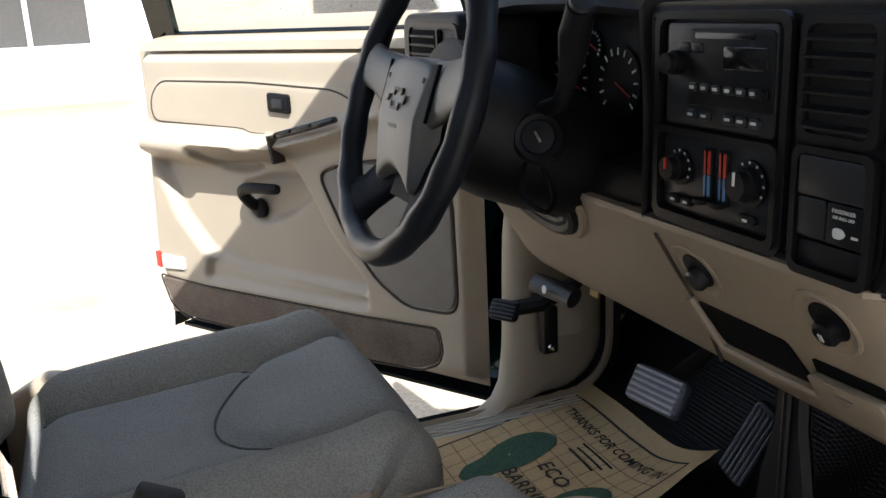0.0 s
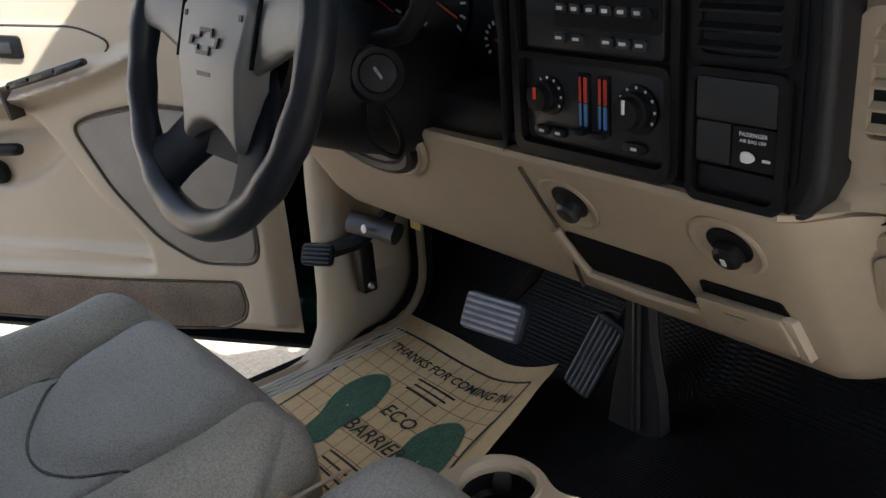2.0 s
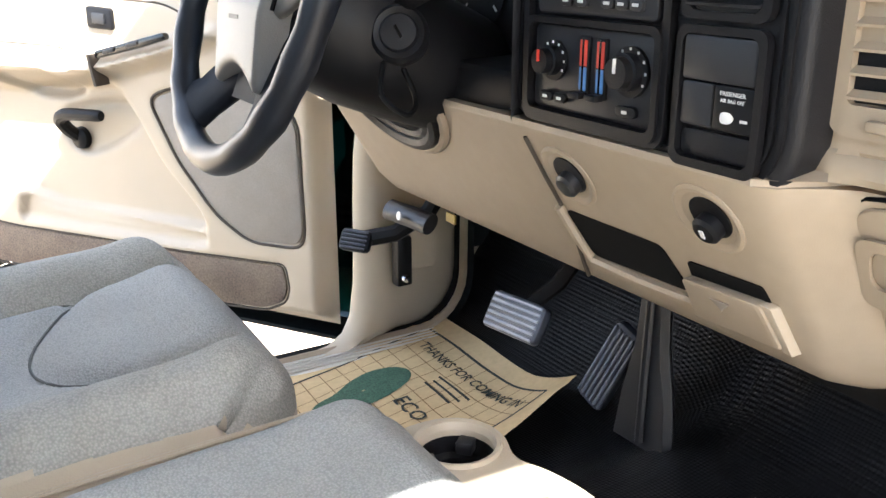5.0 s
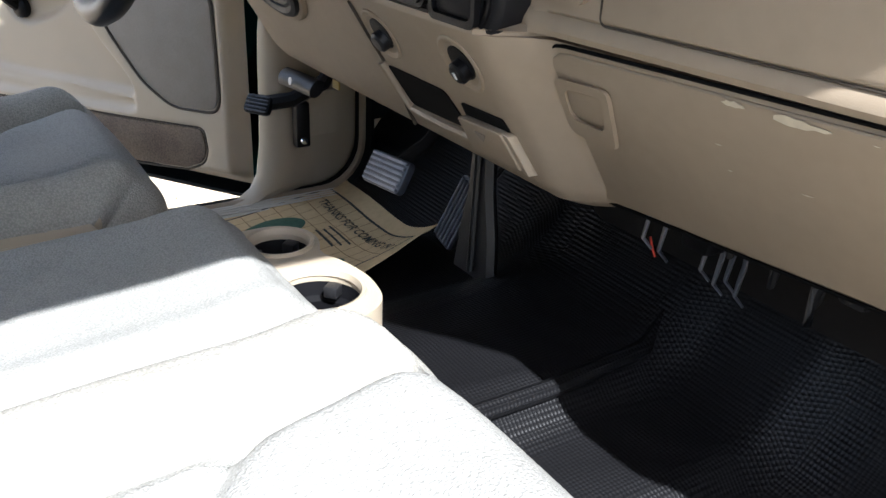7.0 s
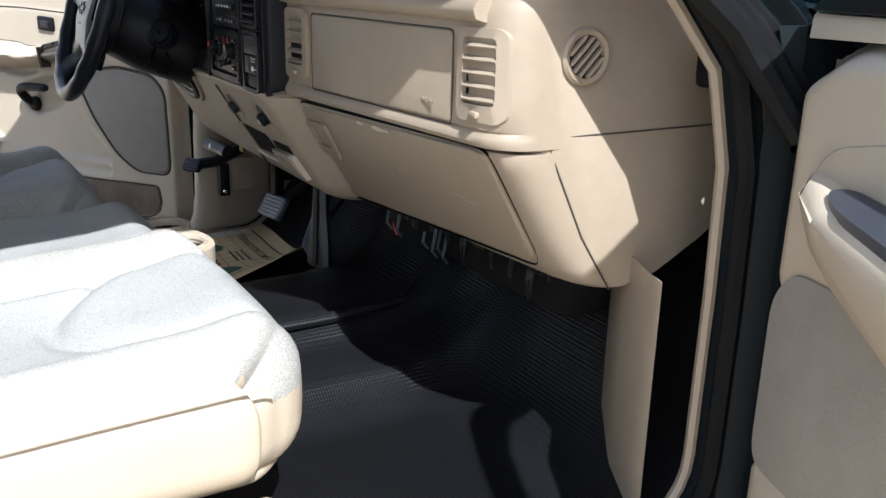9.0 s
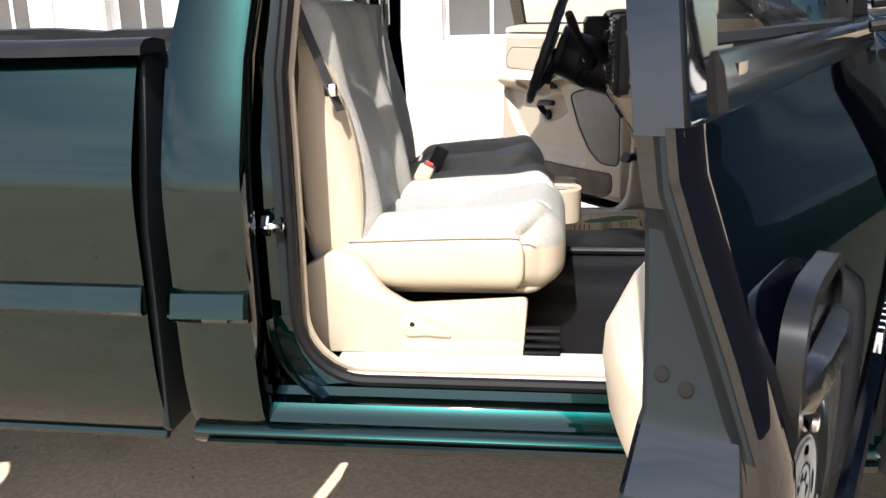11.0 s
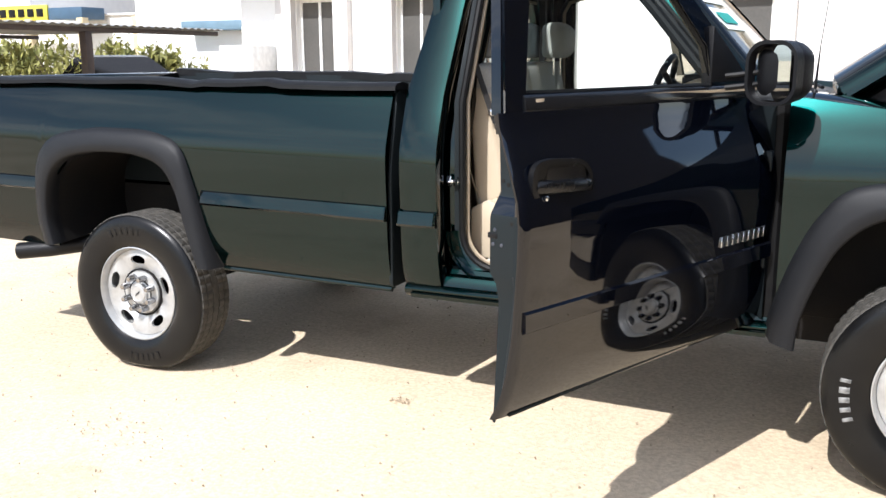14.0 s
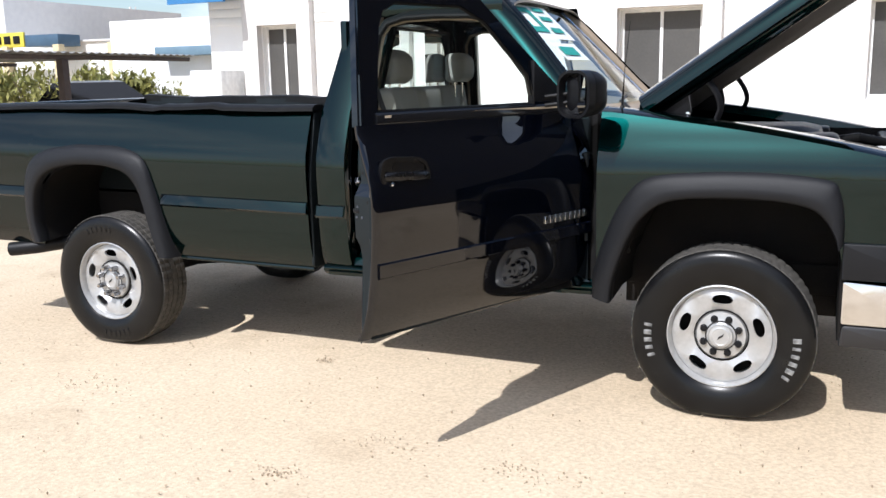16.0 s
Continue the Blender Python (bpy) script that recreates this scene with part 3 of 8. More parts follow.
def wheel(x, sgn, front):
    place = pose(x, sgn * 0.868, WHEEL_R, 0, 0, 0 if sgn < 0 else 180)
    w = part("wheel", tyre_mesh(), [TYRE, TREAD], truck, "worn truck tyre on a silver painted steel wheel", 30, place)
    barrel = [(0.222, -0.098), (0.2235, -0.104), (0.219, -0.106), (0.214, -0.098), (0.208, -0.085), (0.205, -0.05), (0.196, -0.02), (0.196, 0.07), (0.222, 0.095), (0.226, 0.095), (0.215, 0.07), (0.212, -0.06)]
    m = pose(0, 0, 0, -90)
    part("rim", lathe([(r, h) for r, h in barrel], 64, m @ Matrix.Diagonal((1, 1, 1, 1)), False), STEEL, w, "silver painted steel rim")
    part("wheel_disc", rim_disc(-0.066 if front else -0.050, -0.074, 0.098), STEEL, w, "silver steel wheel disc with oval windows", 50)
    part("brake_drum", lathe([(0.02, 0.0), (0.19, 0.0), (0.19, 0.05), (0.02, 0.05)], 40, m), DARK, w)
    yh = -0.068 if front else -0.060
    # hub cover with lug nuts
    part("hub_cap", lathe([(0.106, -0.050), (0.1055, yh - 0.004), (0.100, yh - 0.014), (0.062, yh - 0.018), (0.052, yh - 0.024), (0.048, yh - 0.034), (0.002, yh - 0.037)], 40, m), STEEL, w, "bright hub cover")
    part("hub_gap_ring", lathe([(0.1135, yh + 0.004), (0.1135, yh - 0.006), (0.1075, yh - 0.010), (0.1065, yh + 0.004)], 40, m, False), DARK, w, "dark gap round the hub")
    part("hub_step_ring", lathe([(0.066, yh - 0.0165), (0.064, yh - 0.021), (0.060, yh - 0.0215), (0.058, yh - 0.017)], 36, m, False), PANELG, w)
    part("centre_emblem_disc", lathe([(0.042, yh - 0.033), (0.042, yh - 0.038), (0.036, yh - 0.040), (0.034, yh - 0.0385), (0.001, yh - 0.0395)], 28, m), STEEL, w)
    part("centre_emblem", prism(rounded([(-0.020, -0.004), (0.008, -0.004), (0.020, 0.004), (-0.008, 0.004)], 0.002), "y", -0.0022, 0.0, 0), PANELG, w, "plain emblem", 35, pose(0, yh - 0.0395, 0, 0, -35, 0))
    for k in range(8):
        a = 2 * math.pi * (k + 0.5) / 8
        part("lug_nut", lathe([(0.015, -0.004), (0.015, yh - (0.028 if front else 0.050)), (0.011, yh - (0.034 if front else 0.062)), (0.001, yh - (0.035 if front else 0.064))], 12, pose(0.077 * math.cos(a), 0, 0.077 * math.sin(a)) @ m), BLACK if front else LUG, w)
    if sgn < 0:
        # raised white lettering becomes plain bars on the sidewall
        for a0, cnt in ((190, 5), (350, 6)) if front else ((100, 6), (280, 6)):
            for k in range(cnt):
                a = radians(a0 - cnt * 3.2 + k * 6.4)
                hw = 0.0065 + 0.0014 * ((k * 7) % 4)
                bar = block((-hw, -0.1240, -0.0165), (hw, -0.1215, 0.0165), 0.001)
                part("sidewall_mark", bar, SIDEMARK if front else TYRE, w, "", 35, pose(0.302 * math.cos(a), 0, 0.302 * math.sin(a), 0, 90 - math.degrees(a), 0))
    return w


for sgn in (-1, 1):
    wheel(AXLE_F, sgn, True)
    wheel(AXLE_R, sgn, False)

# ---- cab shell ----
for sgn in (-1, 1):
    # rear corner panel between the door and the back of the cab
    rows = []
    for z in [0.553, 0.58, 0.62, 0.70, 0.80, 0.92, 1.0, 1.07, 1.13, 1.20, 1.27, 1.335, 1.40, 1.5, 1.6, 1.7, 1.8, 1.87]:
        y = side_y(z) if z < 1.3 else side_y(1.3) - 0.36 * (z - 1.3)
        f = -1.775 + 0.22 * max(0.0, z - 1.335) * 0.45
        bk = -1.945 + 0.25 * max(0.0, z - 1.335) * 0.75
        rows.append([(bk + 0.05, sgn * (y - 0.10), z), (bk, sgn * (y - 0.035), z), (bk + 0.012, sgn * (y - 0.008), z), (bk + 0.04, sgn * y, z), (f - 0.02, sgn * y, z), (f, sgn * (y - 0.004), z), (f + 0.004, sgn * (y - 0.016), z), (f + 0.002, sgn * (y - 0.07), z)])
    part("cab_corner", sheet(rows), PAINT, truck, "glossy dark green cab corner panel", 40)
    mold = [[(x, sgn * 0.980, 0.892), (x, sgn * (0.992 + i), 0.886), (x, sgn * (1.001 + i), 0.860), (x, sgn * (1.006 + i), 0.838), (x, sgn * 0.996, 0.828), (x, sgn * 0.975, 0.826)] for x, i in ((-1.940, -0.006), (-1.932, 0), (-1.782, 0), (-1.774, -0.006))]
    part("side_moulding", loft(mold), PAINT, truck, "green body side moulding")
    # pillar jamb: steps in from the outer edge to the seal
    rows = []
    for z in [0.60, 0.7, 0.85, 1.0, 1.15, 1.335, 1.5, 1.65, 1.8, 1.88]:
        y = (side_y(z) if z < 1.3 else side_y(1.3) - 0.36 * (z - 1.3)) - 0.05
        f = -1.775 + 0.1 * max(0.0, z - 1.335)
        rows.append([(f, sgn * y, z), (f - 0.010, sgn * (y - 0.02), z), (f - 0.014, sgn * (y - 0.085), z), (f - 0.006, sgn * (y - 0.10), z), (f + 0.015, sgn * (y - 0.106), z), (f + 0.032, sgn * (y - 0.112), z), (f + 0.042, sgn * (y - 0.14), z), (f + 0.046, sgn * (y - 0.18), z)])
    pj = part("pillar_jamb", sheet(rows, (-0.01, 0, 0)), PAINT, truck, "dark green door pillar jamb", 40)
    pj.location.x = -0.12 if sgn > 0 else 0
    # tan inner pillar trim
    rows = []
    for z in [0.66, 0.85, 1.05, 1.335, 1.5, 1.7, 1.86]:
        y = (0.80 if z < 1.3 else 0.80 - 0.36 * (z - 1.3))
        rows.append([(-1.735, sgn * (y + 0.03), z), (-1.722, sgn * (y + 0.012), z), (-1.727, sgn * (y - 0.02), z), (-1.775, sgn * (y - 0.045), z), (-1.86, sgn * (y - 0.05), z)])
    pj = part("pillar_trim", sheet(rows, (-0.004, 0, 0)), TAN, truck)
    pj.location.x = -0.12 if sgn > 0 else 0

# door openings: a flange with a rounded opening and a rubber seal round it
def opening_path(sgn, inset=0.0):
    pts = []
    for k in range(9):
        a = radians(180 + 90 * k / 8)
        pts.append((-1.575 + (0.145 + inset) * math.cos(a), 0.80 + (0.145 + inset) * math.sin(a)))
    pts += [(-1.3, 0.655 - inset), (-1.0, 0.655 - inset)]
    for k in range(7):
        a = radians(270 + 90 * k / 6)
        pts.append((-0.78 + (0.11 + inset) * math.cos(a), 0.765 + (0.11 + inset) * math.sin(a)))
    pts += [(-0.668 + inset, 1.0), (-0.672 + inset, 1.17), (-0.705 + inset, 1.29), (-0.79 + inset, 1.41), (-0.93 + inset, 1.57), (-1.06 + inset * 0.8, 1.71), (-1.13 + inset * 0.4, 1.76 + inset * 0.6)]
    pts += [(-1.22, 1.782 + inset), (-1.4, 1.788 + inset), (-1.56, 1.785 + inset), (-1.65 - inset * 0.6, 1.76 + inset * 0.6), (-1.69 - inset, 1.70), (-1.705 - inset, 1.5), (-1.72 - inset, 1.3), (-1.72 - inset, 1.0)]
    return [(x - 0.12, z) if sgn > 0 and x < -1.5 else (x, z) for x, z in pts]


def seal_y(z):
    return 0.845 if z < 1.3 else 0.845 - 0.29 * (z - 1.3)


for sgn in (-1, 1):
    inner, outer = opening_path(sgn), opening_path(sgn, 0.032)
    rows = [[(a[0], sgn * (seal_y(a[1]) - 0.035), a[1]), (a[0], sgn * seal_y(a[1]), a[1]), ((a[0] + b[0]) / 2, sgn * (seal_y(b[1]) + 0.008), (a[1] + b[1]) / 2), (b[0], sgn * (seal_y(b[1]) + 0.012), b[1])] for a, b in zip(inner + inner[:1], outer + outer[:1])]
    part("opening_flange", sheet(rows), JAMB, truck, "", 40)
    line = [(p[0], sgn * (seal_y(p[1]) + 0.012), p[1]) for p in inner]
    part("door_seal", tube(line, 0.013, 8, True), RUBBER, truck, "black rubber door seal")
    line = [(p[0], sgn * (seal_y(p[1]) - 0.018), p[1]) for p in opening_path(sgn, -0.012)]
    part("seal_trim", tube(line, 0.008, 6, True), TAN, truck)
    # rocker and sill, with a ribbed tan scuff plate
    sec = [(0.895, 0.52), (0.932, 0.535), (0.952, 0.552), (0.955, 0.568), (0.945, 0.580), (0.928, 0.586), (0.922, 0.606), (0.910, 0.622), (0.880, 0.628), (0.872, 0.645), (0.845, 0.650), (0.835, 0.62), (0.80, 0.54)]
    part("rocker_sill", loft([[(x, sgn * y, z) for y, z in sec] for x in (-1.93, -1.6, -1.3, -1.0, -0.75, -0.54)]), PAINT, truck, "glossy dark green rocker sill", 40)
    part("sill_foot", loft([[(x, sgn * y, z) for y, z in ((0.955, 0.556), (0.962, 0.552), (0.955, 0.535), (0.93, 0.528))] for x in (-1.90, -1.2, -0.56)]), PAINT, truck)
    # raised jamb corner at the rear of the sill
    cor = []
    for k in range(9):
        a = radians(180 + 90 * k / 8)
        cor.append([(-1.572 + r * math.cos(a), sgn * y, 0.80 + r * math.sin(a)) for r, y in ((0.150, 0.855), (0.175, 0.862), (0.192, 0.882), (0.200, 0.900))])
    part("jamb_corner", sheet(cor), PAINT, truck, "", 40)
    scuff = prism([(-1.66, sgn * 0.765), (-1.12, sgn * 0.765), (-1.06, sgn * 0.775), (-0.72, sgn * 0.775), (-0.72, sgn * 0.842), (-1.64, sgn * 0.842)], "z", 0.645, 0.664, 0.004)
    plate_ob = part("sill_scuff_plate", scuff, SILLW, truck, "pale tan ribbed sill plate")
    for k in range(5):
        part("rib", block((-1.18, sgn * (0.785 + 0.011 * k) - 0.0025, 0.6645), (-0.74, sgn * (0.785 + 0.011 * k) + 0.0025, 0.6685), 0.0015, 1), SILLW, plate_ob)
    # front pillar: outer face
    rows = []
    for z, x in ((1.30, -0.565), (1.36, -0.60), (1.45, -0.70), (1.55, -0.79), (1.65, -0.88), (1.75, -0.975), (1.84, -1.07), (1.88, -1.12)):
        y = 0.885 - 0.40 * (z - 1.30)
        rows.append([(x - 0.13, sgn * (y + 0.01), z - 0.02), (x - 0.10, sgn * (y + 0.018), z - 0.01), (x - 0.05, sgn * (y + 0.012), z), (x, sgn * (y - 0.015), z + 0.01), (x + 0.012, sgn * (y - 0.06), z + 0.015)])
    part("windscreen_pillar", sheet(rows), PAINT, truck, "glossy dark green windscreen pillar", 50)
    # double rubber seal along the pillar's door side
    for off, r in ((0.142, 0.017), (0.112, 0.013), (0.088, 0.010)):
        part("pillar_seal", tube([(x - off, sgn * (0.885 - 0.40 * (z - 1.30) + 0.016), z - 0.018) for z, x in ((1.24, -0.53), (1.30, -0.565), (1.36, -0.60), (1.45, -0.70), (1.55, -0.79), (1.65, -0.88), (1.75, -0.975), (1.82, -1.05))], r, 8), RUBBER, truck, "black rubber pillar seal")
    rows = [[(x - 0.09, sgn * (0.80 - 0.40 * (z - 1.30)), z - 0.02), (x - 0.05, sgn * (0.77 - 0.40 * (z - 1.30)), z), (x + 0.0, sgn * (0.78 - 0.40 * (z - 1.30)), z + 0.005), (x + 0.02, sgn * (0.82 - 0.40 * (z - 1.30)), z + 0.01)] for z, x in ((1.33, -0.60), (1.45, -0.715), (1.60, -0.85), (1.75, -0.99), (1.86, -1.10))]
    part("pillar_inner_trim", sheet(rows), TAN, truck, "tan windscreen pillar trim", 50)
    # hinge face behind the fender
    rows = [[(x, sgn * y, z) for x, y in ((-0.575, 0.965 if z < 1.0 else 0.94), (-0.60, 0.915), (-0.635, 0.885), (-0.66, 0.862))] for z in (0.60, 0.8, 1.0, 1.15, 1.31)]
    part("hinge_face", sheet(rows), JAMB, truck, "", 40)
    for hz in (0.78, 1.10):
        part("door_hinge", block((-0.63, min(sgn * 0.89, sgn * 0.985), hz), (-0.575, max(sgn * 0.89, sgn * 0.985), hz + 0.07), 0.008), JAMB, truck)

# roof, back of the cab, headliner
rows = []
for x, dz in ((-1.03, -0.035), (-1.10, -0.01), (-1.25, 0.012), (-1.45, 0.018), (-1.62, 0.01), (-1.74, -0.012), (-1.80, -0.04)):
    line = []
    for k in range(13):
        t = -1 + 2 * k / 12
        line.append((x, 0.70 * t * (1 - 0.04 * t * t), 1.905 + dz - 0.035 * t ** 4 - 0.025 * abs(t) ** 12))
    rows.append(line)
part("roof", sheet(rows, (0, 0, -0.012)), PAINT, truck, "glossy dark green cab roof", 50)
part("headliner", block((-1.76, -0.64, 1.835), (-1.10, 0.64, 1.855), 0.01), HEADL, truck)
for sgn in (-1, 1):
    rows = [[(x, sgn * 0.630, 1.835), (x, sgn * 0.662, 1.802), (x, sgn * 0.690, 1.796), (x, sgn * 0.702, 1.815), (x, sgn * 0.694, 1.860), (x, sgn * 0.668, 1.892)] for x in (-1.06, -1.3, -1.6, -1.80)]
    part("roof_rail", sheet(rows), PAINT, truck, "", 50)
for nm, a, b in (("cab_back_lower", (-1.90, -0.84, 0.56), (-1.865, 0.84, 1.38)), ("cab_back_side", (-1.87, -0.80, 1.38), (-1.835, -0.52, 1.78)), ("cab_back_side", (-1.87, 0.52, 1.38), (-1.835, 0.80, 1.78)), ("cab_back_top", (-1.86, -0.70, 1.77), (-1.82, 0.70, 1.88))):
    part(nm, block(a, b, 0.008), PAINT, truck)
part("cab_back_trim", block((-1.864, -0.80, 0.66), (-1.84, 0.80, 1.36), 0.008), TAN, truck)
bg = part("rear_window", hoop(rrect(-0.53, 0.53, 1.37, 1.79, 0.04), rrect(-0.50, 0.50, 1.40, 1.76, 0.04), lambda p, h: (-1.835 - h, p[0], p[1]), 0.03), RUBBER, truck, "rear window in a black rubber frame")
for y0, y1 in ((-0.50, -0.17), (-0.16, 0.16), (0.17, 0.50)):
    pane = part("pane", sheet([[(-1.850, y0, 1.40), (-1.850, y1, 1.40)], [(-1.850, y0, 1.76), (-1.850, y1, 1.76)]]), GLASS, bg)
    pane.visible_shadow = False

# windscreen with a dealer's painted price strip, cowl, wipers, antenna
ws = []
for k in range(9):
    t = k / 8
    z, x = 1.36 + 0.515 * t, -0.545 - 0.53 * t
    hw = 0.815 - 0.17 * t
    ws.append([(x - 0.10 * (abs(j) / 6) ** 2.2 * (1 - 0.3 * t), hw * j / 6, z) for j in range(-6, 7)])
windscreen = part("windscreen", sheet(ws), WSHIELD, truck, "clear raked windscreen with green and white price numerals")
windscreen.visible_shadow = False


def on_screen(t, y, off=0.004):
    z, x = 1.36 + 0.515 * t, -0.545 - 0.53 * t
    hw = 0.815 - 0.17 * t
    j = 6 * y / hw
    return Vector((x - 0.10 * (abs(j) / 6) ** 2.2 * (1 - 0.3 * t) + off * 0.7, y, z + off * 0.7))


def screen_patch(t0, t1, y0, y1):
    return sheet([[on_screen(t0 + (t1 - t0) * a / 4, y0 + (y1 - y0) * b / 4) for b in range(5)] for a in range(5)])


DECALW = mat("white_window_paint", (0.75, 0.78, 0.76), (0.68, 0.72, 0.7), 20, rough=0.8)
DECALG = mat("teal_window_paint", (0.02, 0.30, 0.26), None, 20, rough=0.8)
part("price_strip", screen_patch(0.60, 0.93, -0.60, -0.12), DECALW, windscreen, "white painted price panel")
part("price_strip", screen_patch(0.40, 0.56, -0.52, -0.22), DECALW, windscreen, "white painted price panel")
for t0, t1, y0, y1 in ((0.66, 0.90, -0.575, -0.53), (0.66, 0.90, -0.44, -0.40), (0.66, 0.71, -0.57, -0.41), (0.85, 0.90, -0.57, -0.41), (0.66, 0.71, -0.35, -0.2), (0.78, 0.82, -0.35, -0.2), (0.87, 0.91, -0.35, -0.2), (0.44, 0.52, -0.49, -0.30)):
    m2 = sheet([[on_screen(t0 + (t1 - t0) * a / 2, y0 + (y1 - y0) * b / 2, 0.009) for b in range(3)] for a in range(3)])
    part("price_numeral_bar", m2, DECALG, windscreen, "teal painted bar")
# the sky's reflection along the far side of the glass, painted in blue
sb = part("sky_reflection_band", screen_patch(0.05, 0.95, 0.30, 0.36), BLUEP, windscreen, "blue band painted as a sky reflection")
part("cowl", prism(rounded([(-0.42, 1.315), (-0.56, 1.345), (-0.62, 1.34), (-0.62, 1.25), (-0.40, 1.25)], 0.015), "y", -0.80, 0.80, 0.004), BLACK, truck, "black plastic cowl")
for y0 in (-0.55, 0.05):
    part("wiper", tube([(-0.47, y0 - 0.1, 1.345), (-0.55, y0 + 0.1, 1.372), (-0.575, y0 + 0.35, 1.388)], 0.008, 6), BLACK, truck)
part("antenna", tube([(-0.472, -0.792, 1.345), (-0.465, -0.79, 1.5), (-0.445, -0.785, 1.72)], [0.006, 0.002, 0.0015], 6), BLACK, truck, "thin whip antenna")
part("antenna_base", lathe([(0.018, 0), (0.016, 0.012), (0.006, 0.028)], 14, pose(-0.472, -0.792, 1.335)), BLACK, truck)

# hood, propped wide open: crowned skin, turned-down sides, inner frame and liner
hood_m = pose(-0.395, 0, 1.362, 0, -34.5, 0)
HOOD_SEC = [(0.0, 0.070), (0.22, 0.068), (0.40, 0.056), (0.46, 0.062), (0.62, 0.050), (0.715, 0.034), (0.752, 0.016), (0.768, -0.008), (0.772, -0.036), (0.762, -0.042), (0.742, -0.044), (0.722, -0.074), (0.700, -0.080), (0.668, -0.078)]
rows = []
for i in range(13):
    x = 1.27 * i / 12
    k = 1 - 0.05 * (x / 1.27) ** 2
    drop = 0.05 * max(0.0, (x - 1.05) / 0.22) ** 2
    half = [(x, y * k, z - drop) for y, z in HOOD_SEC]
    rows.append([(x, -y, z) for _, y, z in reversed(half)] + half[1:])
hood = part("hood", sheet(rows), PAINT, truck, "green hood raised open", 50, hood_m)
part("hood_liner", sheet([[(0.06 + 1.14 * i / 10, y, -0.070 - 0.010 * math.sin(i * 2.1 + y * 9) - 0.02 * (abs(y) < 0.5)) for y in (-0.675, -0.62, -0.5, -0.3, -0.1, 0.1, 0.3, 0.5, 0.62, 0.675)] for i in range(11)], (0, 0, 0.02)), DARK, hood, "black hood insulation")
part("hood_rear_edge", tube([(0.0, y, lerp_table(HOOD_SEC, abs(y)) - 0.03) for y in [-0.74 + 0.148 * k for k in range(11)]], 0.03, 8, squash=0.5), PAINT, hood)
part("hood_safety_catch", tube([(1.20, 0.0, -0.05), (1.20, 0.01, -0.11), (1.17, 0.03, -0.12)], 0.008, 6), BLACK, hood)
for sgn in (-1, 1):
    part("hood_hinge", prism(rounded([(-0.375, 1.285), (-0.20, 1.275), (-0.185, 1.335), (-0.205, 1.42), (-0.17, 1.475), (-0.205, 1.485), (-0.25, 1.445), (-0.30, 1.40), (-0.375, 1.36)], 0.02), "y", sgn * 0.70 - 0.008, sgn * 0.70 + 0.008, 0.003), BLACK, truck, "black stamped hood hinge")
    part("hood_hinge_arm", tube(curve_pts([(-0.085, sgn * 0.69, 1.285), (-0.065, sgn * 0.69, 1.345), (-0.085, sgn * 0.69, 1.41), (-0.135, sgn * 0.69, 1.475), (-0.19, sgn * 0.69, 1.495)], 5), 0.017, 8, squash=0.55), BLACK, truck, "black curved hinge arm")
    part("hinge_bolt", lathe([(0.010, 0), (0.009, 0.007), (0.001, 0.008)], 10, pose(-0.20, sgn * 0.71, 1.32, 90 * -sgn)), CHROME, truck)

# engine bay
part("bay_floor", block((-0.42, -0.74, 0.95), (0.90, 0.74, 1.0), 0.01), DARK, truck)
part("firewall", block((-0.46, -0.80, 0.70), (-0.42, 0.80, 1.30), 0.01), DARK, truck)
part("fender_apron", block((-0.42, -0.757, 0.98), (0.85, -0.735, 1.18), 0.004), DARK, truck)
part("fender_apron", block((-0.42, 0.735, 0.98), (0.85, 0.757, 1.18), 0.004), DARK, truck)
part("engine_cover", pad((-0.30, -0.30, 1.05), (0.35, 0.30, 1.24), 0.06, 6), BLACK, truck, "black engine cover")
part("air_cleaner_box", block((0.05, -0.68, 1.02), (0.42, -0.36, 1.225), 0.03), BLACK, truck, "black air cleaner box")
part("air_duct", tube([(0.05, -0.5, 1.17), (-0.08, -0.42, 1.20), (-0.15, -0.25, 1.22)], 0.05, 14), BLACK, truck)
part("battery", block((0.12, 0.40, 1.0), (0.38, 0.62, 1.2), 0.015), BLACK, truck)
part("fuse_block", block((-0.20, -0.70, 1.10), (0.0, -0.56, 1.235), 0.012), PANELG, truck, "dark grey fuse box")
part("radiator_support", block((0.62, -0.74, 1.04), (0.78, 0.74, 1.165), 0.02), BLACK, truck)
part("coolant_hose", tube([(0.62, -0.1, 1.16), (0.50, -0.2, 1.19), (0.40, -0.15, 1.17)], 0.022, 10), RUBBER, truck)
part("washer_cap", lathe([(0.028, 0), (0.028, 0.02), (0.02, 0.026), (0.002, 0.027)], 18, pose(0.50, -0.62, 1.16)), BLUEP, truck)
part("washer_tank", block((0.44, -0.70, 1.02), (0.60, -0.54, 1.16), 0.02), WHITEP, truck, "white plastic washer tank")
part("caution_label", block((0.56, -0.735, 1.183), (0.66, -0.66, 1.185), 0), WHITEP, truck)

for sgn in (-1, 1):
    part("inner_apron", block((-0.5, sgn * 0.46 - 0.02, 0.40), (0.86, sgn * 0.46 + 0.02, 1.0), 0.004), DARK, truck, "black inner apron")
# dark filler ahead of the front wheels
for sgn in (-1, 1):
    part("splash_shield", block((0.445, min(sgn * 0.5, sgn * 0.965), 0.42), (0.70, max(sgn * 0.5, sgn * 0.965), 0.86), 0.01), DARK, truck, "black splash shield")
part("lower_air_dam", block((0.60, -0.9, 0.40), (0.66, 0.9, 0.72), 0.01), DARK, truck)

